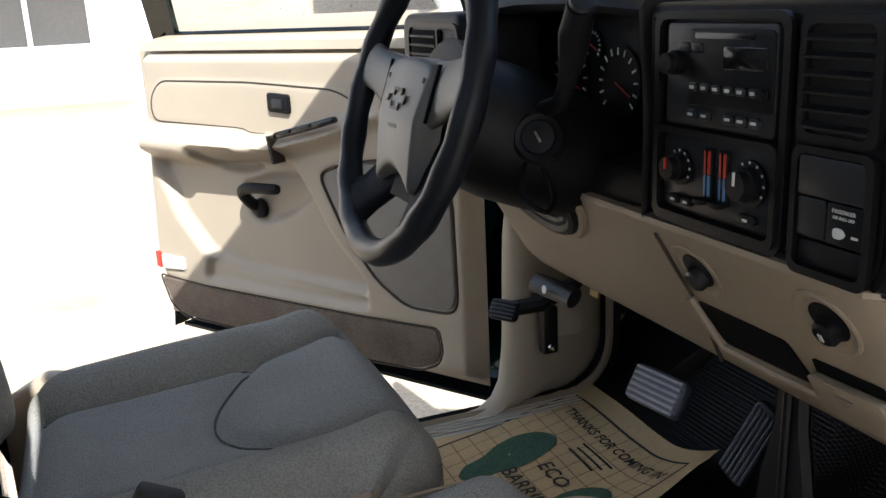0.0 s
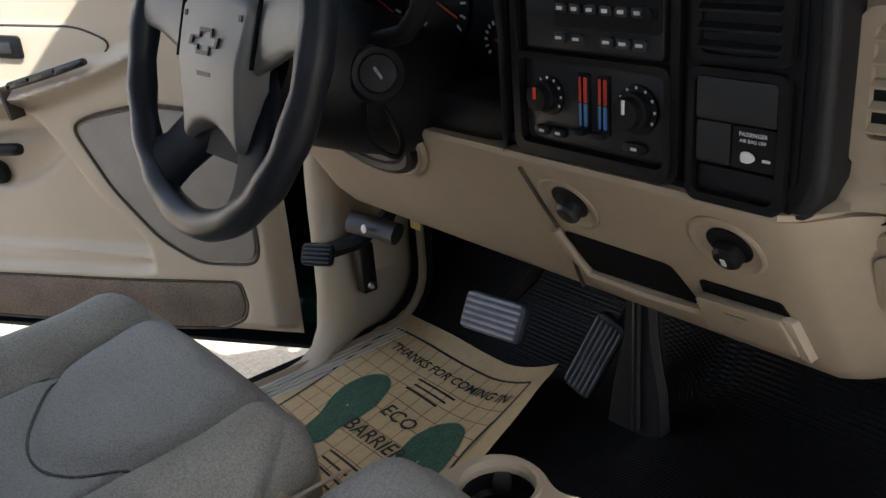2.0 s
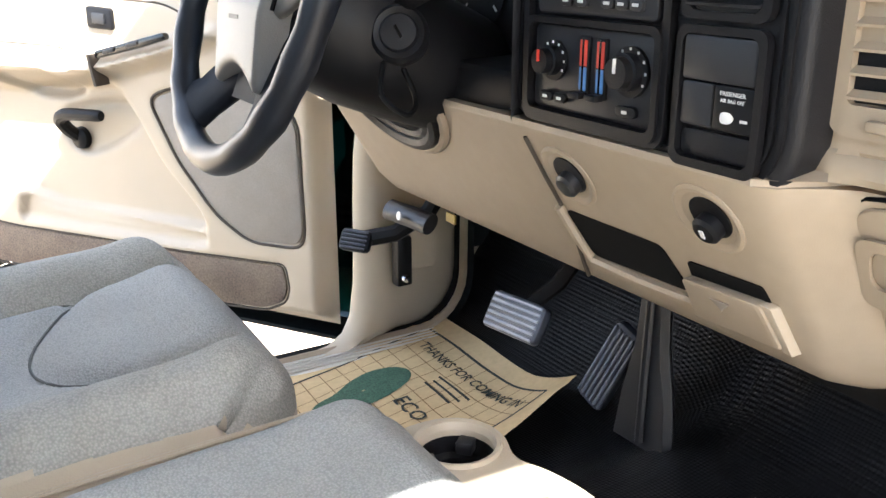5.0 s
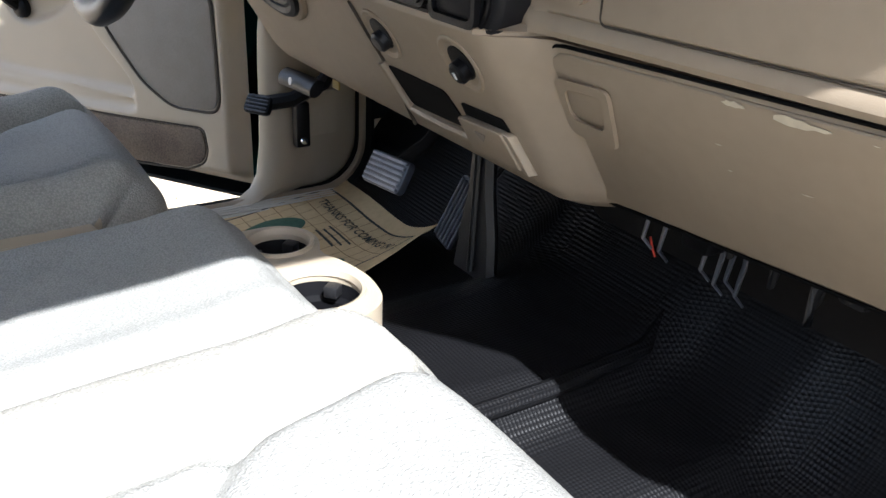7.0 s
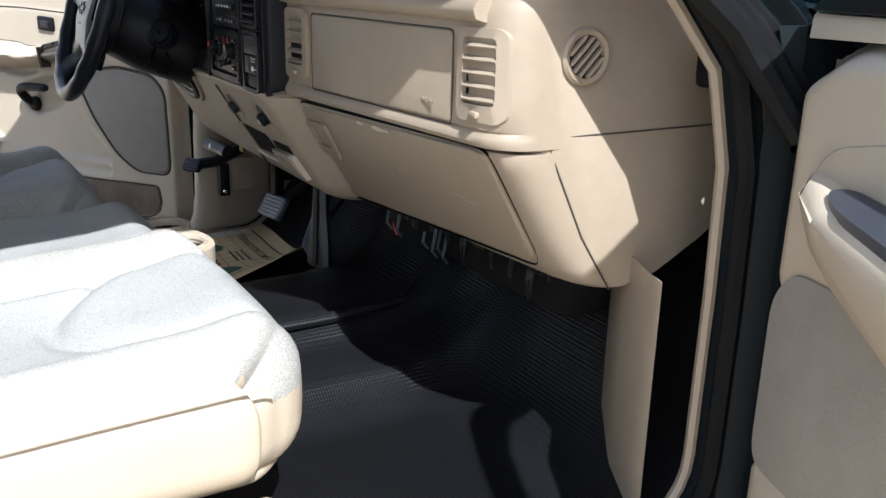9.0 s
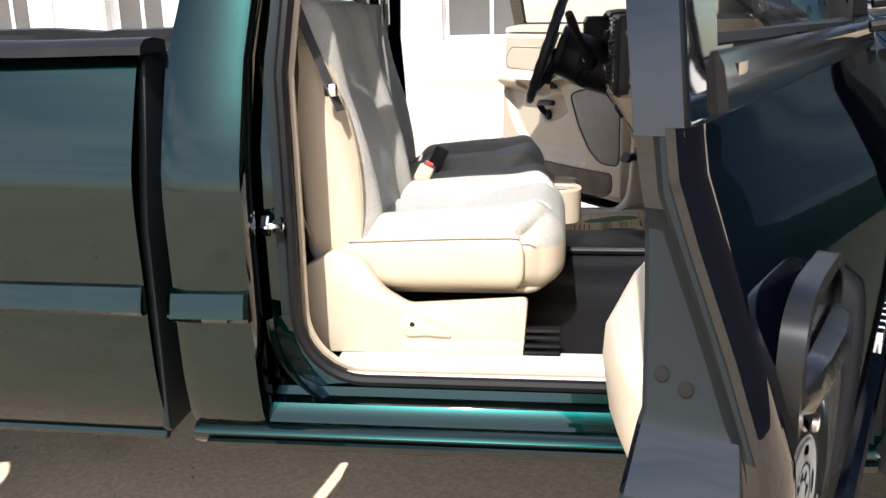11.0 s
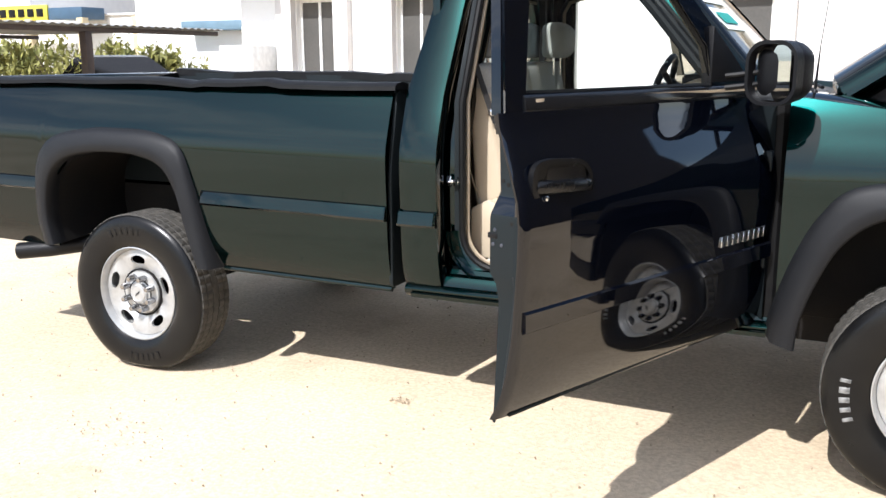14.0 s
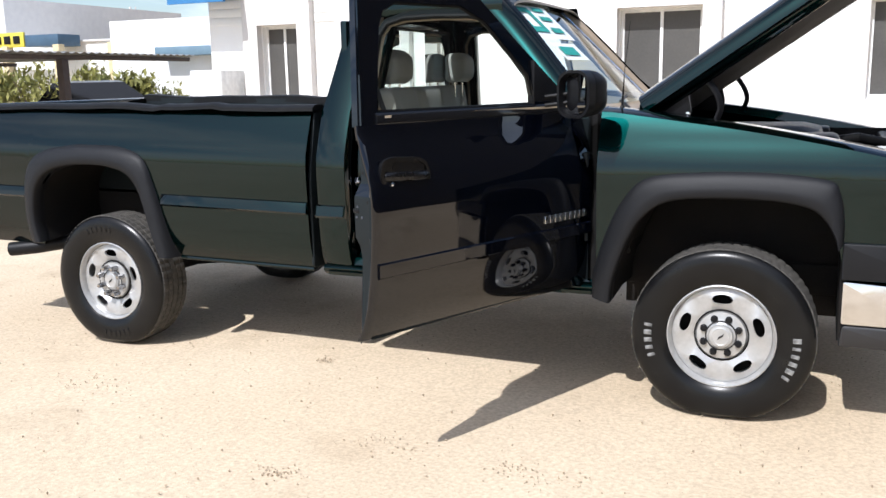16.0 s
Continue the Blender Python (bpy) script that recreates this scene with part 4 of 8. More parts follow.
# front bumper and nose
bump = []
for y in (-1.0, -0.99, -0.93, -0.6, 0, 0.6, 0.93, 0.99, 1.0):
    xo = 0.88 - 0.18 * (abs(y)) ** 4
    bump.append([(xo - 0.02, y, 0.66), (xo + 0.03, y, 0.655), (xo + 0.05, y, 0.58), (xo + 0.03, y, 0.505), (xo - 0.03, y, 0.50)])
part("front_bumper", sheet(bump), CHROME, truck, "chrome front bumper", 50)
for sgn in (-1, 1):
    part("bumper_end", prism(rounded([(0.455, 0.505), (0.74, 0.505), (0.74, 0.665), (0.455, 0.678)], 0.01), "y", min(sgn * 0.985, sgn * 1.005), max(sgn * 0.985, sgn * 1.005), 0.005), CHROME, truck, "chrome bumper end")
    part("bumper_valance", prism(rounded([(0.45, 0.41), (0.74, 0.41), (0.74, 0.500), (0.46, 0.500)], 0.015), "y", min(sgn * 0.94, sgn * 1.0), max(sgn * 0.94, sgn * 1.0), 0.01), PANELG, truck, "grey bumper valance")
    part("bumper_filler", prism(rounded([(0.447, 0.683), (0.80, 0.683), (0.80, 0.83), (0.447, 0.83)], 0.01), "y", min(sgn * 0.955, sgn * 1.0), max(sgn * 0.955, sgn * 1.0), 0.008), FLARE, truck, "black bumper filler panel")
part("grille", block((0.84, -0.7, 0.70), (0.88, 0.7, 1.08), 0.02), BLACK, truck)
part("nose_panel", block((0.70, -0.93, 0.68), (0.84, 0.93, 1.10), 0.03), PAINT, truck)


# ---- doors ----
def signed(poly, x, y):
    """Distance of the points (x, y), two arrays, to a closed outline, positive inside."""
    best, inside, k = np.full(x.shape, 1e9), np.zeros(x.shape, bool), len(poly)
    for i in range(k):
        (ax, ay), (bx, by) = poly[i], poly[(i + 1) % k]
        if ay != by:
            inside ^= ((ay > y) != (by > y)) & (x < (bx - ax) * (y - ay) / (by - ay) + ax)
        dx, dy = bx - ax, by - ay
        t = np.clip(((x - ax) * dx + (y - ay) * dy) / (dx * dx + dy * dy + 1e-12), 0, 1)
        best = np.minimum(best, np.hypot(x - ax - t * dx, y - ay - t * dy))
    return np.where(inside, best, -best)


def ease(v, width):
    t = np.clip(v / width + 0.5, 0, 1)
    return t * t * (3 - 2 * t)


def build_door(name, label, place, sx, length, k, T, stamped):
    """A door shell. Local x runs along the door (sx), y to the cabin side, z up; k stretches the inner panel lengthways."""
    base = 0.985
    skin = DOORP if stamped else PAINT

    def skin_v(z, q):
        y = side_y(z) if z < 1.3 else side_y(1.3) - (0.12 if stamped else 0.30) * (z - 1.3)
        return base - y

    qs = [0, 0.006, 0.02, 0.15, 0.3, 0.45, 0.6, 0.75, 0.9, 1.05, length - 0.03, length - 0.008, length]
    zs = [0.575, 0.582, 0.60, 0.64, 0.70, 0.80, 0.92, 1.0, 1.07, 1.13, 1.20, 1.27, 1.31, 1.334, 1.340]
    rows = []
    for q in qs:
        edge = 0.01 if q in (0, length) else (0.003 if q in (0.006, length - 0.008) else 0)
        rows.append([(sx * (q + (0.035 * ((1.0 - z) / 0.4) ** 2 if z < 1.0 and q > length - 0.1 else 0)), skin_v(z, q) + edge, z + 0.02 * q * (1.35 - z)) for z in zs])
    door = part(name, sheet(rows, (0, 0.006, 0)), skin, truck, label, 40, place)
    # edge faces: dark green stamped sheet at the rear, plain at front and bottom
    if stamped:
        rows = []
        for z, vin, back in ((0.585, 0.082, 0.020), (0.64, 0.082, 0.016), (0.88, 0.086, 0.012), (0.925, 0.094, 0.008), (0.955, 0.108, 0.0), (1.09, 0.108, 0.0), (1.100, 0.107, 0.002), (1.140, 0.104, 0.026), (1.150, 0.102, 0.030), (1.22, 0.102, 0.028), (1.30, 0.104, 0.026), (1.338, 0.106, 0.024)):
            v0 = skin_v(z, 0) + 0.011
            sh = length - 0.003 + (0.03 * ((1.0 - z) / 0.4) ** 2 if z < 1.0 else 0)
            rows.append([(sx * sh, v0, z), (sx * (sh - 0.002), v0 + 0.010, z), (sx * (sh - 0.4 * back), v0 + 0.016, z), (sx * (sh - back), v0 + 0.020, z), (sx * (sh - back), vin - 0.004, z), (sx * (sh - back - 0.004), vin, z), (sx * (sh - back - 0.04), max(vin, 0.098), z), (sx * 1.085, 0.127, z), (sx * 1.05, 0.127, z)])
        bm = sheet(rows)
        for f in bm.faces:
            if 1.10 < f.calc_center_median().z < 1.142:
                f.material_index = 1
        part("door_edge", bm, [JAMB, skin], door, "blue-black stamped door edge", 30)
    for q0, q1 in (((0.004, 0.016),) if stamped else ((length - 0.004, length - 0.016), (0.004, 0.016))):
        rows = []
        for z in (0.59, 0.64, 0.80, 1.0, 1.2, 1.345):
            v0 = skin_v(z, 0) + 0.012
            sh = 0.03 * ((1.0 - z) / 0.4) ** 2 if z < 1.0 and q0 > 1 else 0
            rows.append([(sx * (q0 + sh), v0, z), (sx * (q0 + sh - (0.004 if q0 > 1 else -0.004)), v0 + 0.03, z), (sx * (q1 + sh), v0 + 0.06, z), (sx * (q1 + sh), T + 0.0, z)])
        part("door_edge", sheet(rows), JAMB, door, "dark green door edge", 40)
    part("door_bottom", block((min(sx * 0.02, sx * (length - 0.01)), 0.04, 0.592), (max(sx * 0.02, sx * (length - 0.01)), T - 0.01, 0.602), 0.003), JAMB, door)
    mold = [[(sx * q, skin_v(z0, q) + dv, z0) for z0, dv in ((0.870, 0.002), (0.864, -0.010), (0.820, -0.011), (0.812, 0.002), (0.84, 0.01))] for q in (0.03, 0.035, 0.4, 0.8, length - 0.02, length - 0.014)]
    part("side_moulding", loft(mold), skin, door)
    # window frame, glass, rubber
    d, belt = (0.0, 1.382) if stamped else (0.16, 1.362)
    win = [(0.312 - d, belt), (0.332 - d, 1.50), (0.565 - d, 1.705), (0.70 - d, 1.762), (length - 0.235, 1.760), (length - 0.175, 1.730), (length - 0.147, 1.67), (length - 0.098, belt)]
    out = [(0.0, 1.335), (0.40 - d, 1.64), (0.60 - d, 1.80), (0.68 - d, 1.835), (length - 0.14, 1.84), (length - 0.08, 1.815), (length - 0.052, 1.76), (length - 0.004, 1.335)]

    def up(p, h):
        return (sx * p[0], skin_v(p[1], p[0]) + 0.006 + h, p[1])

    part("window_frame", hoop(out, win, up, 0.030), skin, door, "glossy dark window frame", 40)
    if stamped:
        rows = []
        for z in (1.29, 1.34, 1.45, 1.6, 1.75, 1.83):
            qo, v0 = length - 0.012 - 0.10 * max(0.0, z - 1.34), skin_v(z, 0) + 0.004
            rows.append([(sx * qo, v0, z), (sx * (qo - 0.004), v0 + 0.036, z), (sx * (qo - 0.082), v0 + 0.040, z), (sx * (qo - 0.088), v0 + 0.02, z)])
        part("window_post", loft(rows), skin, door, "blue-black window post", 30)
    part("window_seal", tube([up(p, 0.012) for p in win], 0.009, 6, True), RUBBER, door)
    part("belt_strip", loft([[up((q, belt - 0.004), 0.010), up((q, belt - 0.002), -0.002), up((q, belt - 0.012), -0.006), up((q, 1.344), -0.007), up((q, 1.336), -0.004), up((q, 1.338), 0.010)] for q in (0.05, 0.4, 0.8, length - 0.095, length - 0.088)]), GLOSS, door, "glossy black belt moulding")
    mid = (win[0][0] + win[-1][0]) / 2 + 0.1
    gl = part("window_glass", sheet([[up(p, 0.022), up((p[0] * 0.5 + mid * 0.5, p[1]), 0.022), up((mid, p[1]), 0.022)] for p in win[:4]] + [[up(p, 0.022), up((p[0] * 0.5 + mid * 0.5, p[1]), 0.022), up((mid, p[1]), 0.022)] for p in win[4:]]), GLASS, door, "clear side window glass")
    gl.visible_shadow = False
    part("mirror_sail", prism([(sx * p[0], p[1]) for p in ((0.03, 1.362), (0.32 - d, 1.364), (0.315 - d, 1.56))], "y", 0.08, 0.115, 0.004), BLACK, door, "black mirror sail panel")
    return door, skin_v, T


def trim_passenger(door, T, vb):
    """The passenger side's moulded inner panel: q from the hinge to the latch, z up, v out of the panel."""
    def P(q, z, v):
        return (-q, T + vb + v, z)

    rim = rounded([(0.03, 0.655), (1.05, 0.652), (1.105, 0.70), (1.135, 0.80), (1.135, 1.10), (1.115, 1.30), (1.100, 1.380), (0.12, 1.345), (0.03, 1.300)], 0.03)
    insert = rounded([(0.10, 1.165), (0.13, 1.228), (0.27, 1.258), (0.66, 1.284), (0.86, 1.288), (0.975, 1.276), (1.010, 1.245), (1.015, 1.19), (0.975, 1.150), (0.86, 1.150), (0.70, 1.150), (0.40, 1.160)], 0.04, 5)
    speaker = rounded([(0.47, 1.060), (0.40, 1.090), (0.26, 1.095), (0.09, 1.085), (0.05, 1.04), (0.05, 0.83), (0.07, 0.812), (0.20, 0.818), (0.27, 0.85)], 0.03, 5)
    bowl = rounded([(1.07, 1.02), (1.00, 0.90), (0.88, 0.82), (0.34, 0.812), (0.40, 0.90), (0.52, 1.03)], 0.03, 5)
    carpet = rounded([(1.05, 0.668), (1.08, 0.74), (1.03, 0.752), (0.09, 0.775), (0.07, 0.75), (0.07, 0.69), (0.10, 0.670)], 0.014)
    q, z = np.meshgrid(np.linspace(0.025, 1.140, 111), np.linspace(0.648, 1.370, 85), indexing="ij")
    d = signed(rim, q, z)
    v = 0.005 * ease(signed(insert, q, z), 0.014) - 0.024 * ease(signed(bowl, q, z), 0.03) - 0.006 * ease(signed(speaker, q, z), 0.014) - 0.006 * ease(signed(carpet, q, z), 0.012)
    v = -0.060 + 0.058 * ease(d - 0.016, 0.05) + np.where(d > 0, v, 0)
    rows = [[P(*p) for p in zip(*line)] for line in zip(q.tolist(), z.tolist(), v.tolist())]
    part("trim_panel", sheet(rows), TANLT, door, "pale tan moulded vinyl door trim", 70)
    part("trim_top", sheet([[P(q, 1.335 + 0.030 * (q - 0.1), -0.020), P(q, 1.358 + 0.012 * (q - 0.1), -0.022), P(q, 1.370, -0.032), P(q, 1.371, 0.092 - T - vb), P(q, 1.350, 0.086 - T - vb)] for q in (0.03, 0.3, 0.6, 0.9, 1.03)]), TANLT, door, "", 60)
    part("trim_edge_seal", tube([P(q, z, -0.050) for q, z in ((1.02, 0.650), (1.085, 0.668), (1.13, 0.74), (1.143, 0.82), (1.143, 1.10), (1.124, 1.30), (1.112, 1.352))], 0.011, 8), RUBBER, door, "black seal along the trim edge")
    bm = bmesh.new()
    bm.faces.new([bm.verts.new(P(q, z, -0.062)) for q, z in ((0.02, 0.65), (1.13, 0.65), (1.13, 1.34), (0.02, 1.30))])
    part("trim_backing", bm, JAMB, door)
    part("seam", tube([P(q, z, -0.0005) for q, z in insert], 0.0014, 6, True), TANDK, door)

    def slab(name, pts, v0, thick, material, label="", bev=0.003):
        bm = bmesh.new()
        a = [bm.verts.new(P(q, z, v0)) for q, z in pts]
        b = [bm.verts.new(P(q, z, v0 + thick)) for q, z in pts]
        bm.faces.new(a)
        bm.faces.new(b)
        for i in range(len(pts)):
            j = (i + 1) % len(pts)
            bm.faces.new((a[i], a[j], b[j], b[i]))
        bmesh.ops.recalc_face_normals(bm, faces=bm.faces)
        return part(name, soften(bm, bev, 2, 50), material, door, label)

    slab("speaker_panel", [(0.24 + (q - 0.24) * 0.965, 0.95 + (z - 0.95) * 0.965) for q, z in speaker], -0.012, 0.010, TANDK, "taupe cloth speaker panel", 0.004)
    slab("carpet_strip", [(0.57 + (q - 0.57) * 0.985, 0.715 + (z - 0.715) * 0.93) for q, z in carpet], -0.012, 0.010, CARPET, "brown carpet kick strip")
    slab("switch_bezel", rounded([(0.440, 1.193), (0.520, 1.197), (0.520, 1.240), (0.440, 1.236)], 0.008), 0.0, 0.008, BLACK, "black lock switch bezel")
    slab("lock_rocker", rounded([(0.460, 1.204), (0.500, 1.206), (0.500, 1.228), (0.460, 1.226)], 0.003), 0.008, 0.008, PANELG, "", 0.001)
    # deep armrest: top line falls to the rear, with a switch panel and a pull cup
    top_z = [(0.125, 1.200), (0.225, 1.191), (0.35, 1.181), (0.50, 1.169), (0.65, 1.151), (0.825, 1.133), (1.0, 1.123)]
    arm = []
    for q, z0, vv, zt in ((1.106, 1.06, 0.01, 1.105), (1.056, 1.03, 0.05, 1.115), (0.975, 1.01, 0.088, 1.122), (0.825, 1.01, 0.108, 1.132), (0.65, 1.03, 0.104, 1.150), (0.50, 1.06, 0.090, 1.168), (0.35, 1.10, 0.078, 1.180), (0.225, 1.14, 0.066, 1.190), (0.163, 1.16, 0.045, 1.196), (0.125, 1.18, 0.01, 1.20)):
        arm.append([P(q, z0 - 0.05, -0.03), P(q, z0 - 0.03, vv * 0.55), P(q, z0 + 0.01, vv * 0.9), P(q, (z0 + zt) / 2 + 0.01, vv), P(q, zt - 0.012, vv * 0.97), P(q, zt, vv * 0.85), P(q, zt + 0.002, vv * 0.3), P(q, zt, -0.03)])
    part("armrest", loft(arm), TANLT, door, "pale tan padded armrest", 60)

    def lid(name, pts, lift, material, label=""):
        bm = bmesh.new()
        rp = rounded(pts, 0.025)
        top = [bm.verts.new(P(q, lerp_table(top_z, q) + lift, v)) for q, v in rp]
        low = [bm.verts.new(Vector(c.co) - Vector((0, 0, 0.012))) for c in top]
        bm.faces.new(top)
        for i in range(len(rp)):
            j = (i + 1) % len(rp)
            bm.faces.new((top[i], top[j], low[j], low[i]))
        return part(name, bm, material, door, label)

    lid("switch_panel", [(0.194, 0.004), (0.50, 0.006), (0.50, 0.078), (0.375, 0.072), (0.25, 0.060), (0.194, 0.035)], 0.006, SWITCH, "slate black window switch panel")
    lid("window_switch", [(0.325, 0.028), (0.356, 0.028), (0.356, 0.046), (0.325, 0.046)], 0.012, BLACK)
    lid("window_switch", [(0.406, 0.012), (0.431, 0.012), (0.431, 0.060), (0.406, 0.060)], 0.012, BLACK)
    # the cup isn't sunk: a darker lid holds the shade of its inside
    lid("pull_cup_shade", [(0.544, 0.008), (0.635, 0.008), (0.640, 0.070), (0.550, 0.068)], 0.0035, TANDK, "darker taupe lid standing for the pull cup's shade")



# passenger door, swung wide open
up_dir = Vector((-0.377, -0.926, 0)).normalized()
in_dir = Vector((-0.926, 0.377, 0)).normalized()
mp = Matrix(((-up_dir.x, in_dir.x, 0, -0.557), (-up_dir.y, in_dir.y, 0, -0.930), (0, 0, 1, 0), (0, 0, 0, 1)))
pdoor, skin_p, PT = build_door("passenger_door", "open blue-black passenger door with a tan inner trim", mp, -1, 1.265, 1.15, 0.105, True)
trim_passenger(pdoor, PT, 0.025)
# outer handle, key lock, badge bars, mirror
hb = rounded([(-1.225, 1.15), (-1.19, 1.113), (-1.03, 1.104), (-0.993, 1.125), (-0.990, 1.19), (-1.03, 1.222), (-1.17, 1.232), (-1.218, 1.218)], 0.03, 5)


def pv(z):
    return skin_p(z, 0.5)


hp_ = pose(0, pv(1.17), 0)
hin = rounded([(-1.205, 1.155), (-1.18, 1.126), (-1.035, 1.117), (-1.006, 1.132), (-1.003, 1.186), (-1.035, 1.210), (-1.165, 1.219), (-1.202, 1.207)], 0.025, 5)
part("handle_bezel", hoop(hb, hin, lambda p, h: (p[0], 0.006 - h, p[1]), 0.016), HANDLE, pdoor, "black door handle bezel", 35, hp_)
part("handle_recess", prism(hin, "y", -0.002, 0.002, 0), HANDLE, pdoor, "", 35, hp_)
# shadow of the finger recess, laid in as a thin black plate
part("handle_shadow_cup", prism(rounded([(-1.165, 1.172), (-1.015, 1.162), (-1.012, 1.192), (-1.04, 1.204), (-1.16, 1.210)], 0.016), "y", -0.0035, 0.0, 0), GLOSS, pdoor, "", 35, hp_)
part("handle_grip", loft([[(x, -0.004, zc - h), (x, -d_, zc - h * 0.7), (x, -d_ - 0.004, zc), (x, -d_, zc + h * 0.6), (x, -0.006, zc + h * 0.8)] for x, zc, h, d_ in ((-1.205, 1.165, 0.012, 0.010), (-1.195, 1.166, 0.019, 0.016), (-1.15, 1.164, 0.019, 0.020), (-1.08, 1.160, 0.019, 0.022), (-1.02, 1.158, 0.019, 0.018), (-0.998, 1.158, 0.014, 0.010))]), HANDLE, pdoor, "black pull handle", 50, hp_)
part("key_lock", lathe([(0.0065, 0), (0.0065, 0.003), (0.005, 0.004), (0.001, 0.0045)], 16, pose(-1.176, pv(1.13) - 0.002, 1.138, 90)), CHROME, pdoor, "chrome key lock")
for kx in range(9):
    q = 0.06 + 0.033 * kx
    part("badge_bar", prism([(-q, 0.888), (-q - 0.024, 0.888), (-q - 0.02, 0.920), (-q + 0.004, 0.920)], "y", -0.006, 0.004, 0.001), CHROME, pdoor, "chrome badge bar", 35, pose(0, pv(0.905), 0.006))
mr = part("mirror_housing", pad((-0.255, -0.165, 1.325), (-0.125, -0.01, 1.520), 0.060, 8, lambda x, y, z: (0.03 * (1 - y) * (x - 0.5), 0, 0.02 * (1 - y) * (0.5 - z))), BLACK, pdoor, "black folding door mirror")
part("mirror_glass", prism(rounded([(-0.190, 1.370), (-0.060, 1.370), (-0.060, 1.530), (-0.190, 1.530)], 0.03), "y", -0.002, 0.002, 0), MIRROR, pdoor, "mirror glass", 35, pose(-0.256, -0.088, -0.03, 0, 0, 70) @ pose(0.125, 0, 0))
part("mirror_rim", hoop(rrect(-0.080, 0.080, 1.325, 1.515, 0.060), rrect(-0.070, 0.070, 1.336, 1.504, 0.052), lambda p, h: (-0.235 - h, -0.088 + p[0], p[1]), 0.045), BLACK, pdoor, "black mirror rim")
for dz in (1.385, 1.42):
    part("mirror_arm", tube([(-0.27, 0.06, dz - 0.01), (-0.24, -0.02, dz), (-0.20, -0.05, dz + 0.01)], 0.009, 8), RUBBER, pdoor)
# latch, bolts and bumper on the edge face
for z, v, x in ((1.178, 0.088, -1.2335), (1.170, 0.072, -1.2335), (1.082, 0.034, -1.2615)):
    part("edge_hole", lathe([(0.005, 0), (0.005, 0.001), (0.001, 0.0012)], 12, pose(x, v, z, 0, -90)), DARK, pdoor)
for z, v in ((1.062, 0.088), (1.026, 0.094), (1.026, 0.066)):
    part("latch_screw", lathe([(0.005, 0), (0.004, 0.0025), (0.001, 0.003)], 10, pose(-1.262, v, z, 0, -90)), PEDAL, pdoor)
part("latch_mouth", block((-1.2635, 0.08, 1.040), (-1.258, 0.112, 1.054), 0.002), BLACK, pdoor)

# driver door
ud = Vector((-0.5552, 0.8317, 0)).normalized()
md = Vector((-0.8317, -0.5552, 0)).normalized()
off_d, T_d = 0.17, 0.145
org = Vector((-0.9583, 1.0011, 0)) - ud * off_d - md * (T_d + 0.075)
m_d = Matrix(((ud.x, md.x, 0, org.x), (ud.y, md.y, 0, org.y), (0, 0, 1, 0), (0, 0, 0, 1)))
ddoor, skin_d, DT = build_door("driver_door", "open driver door with a tan inner trim", m_d, 1, 1.11, 1.0, T_d, False)


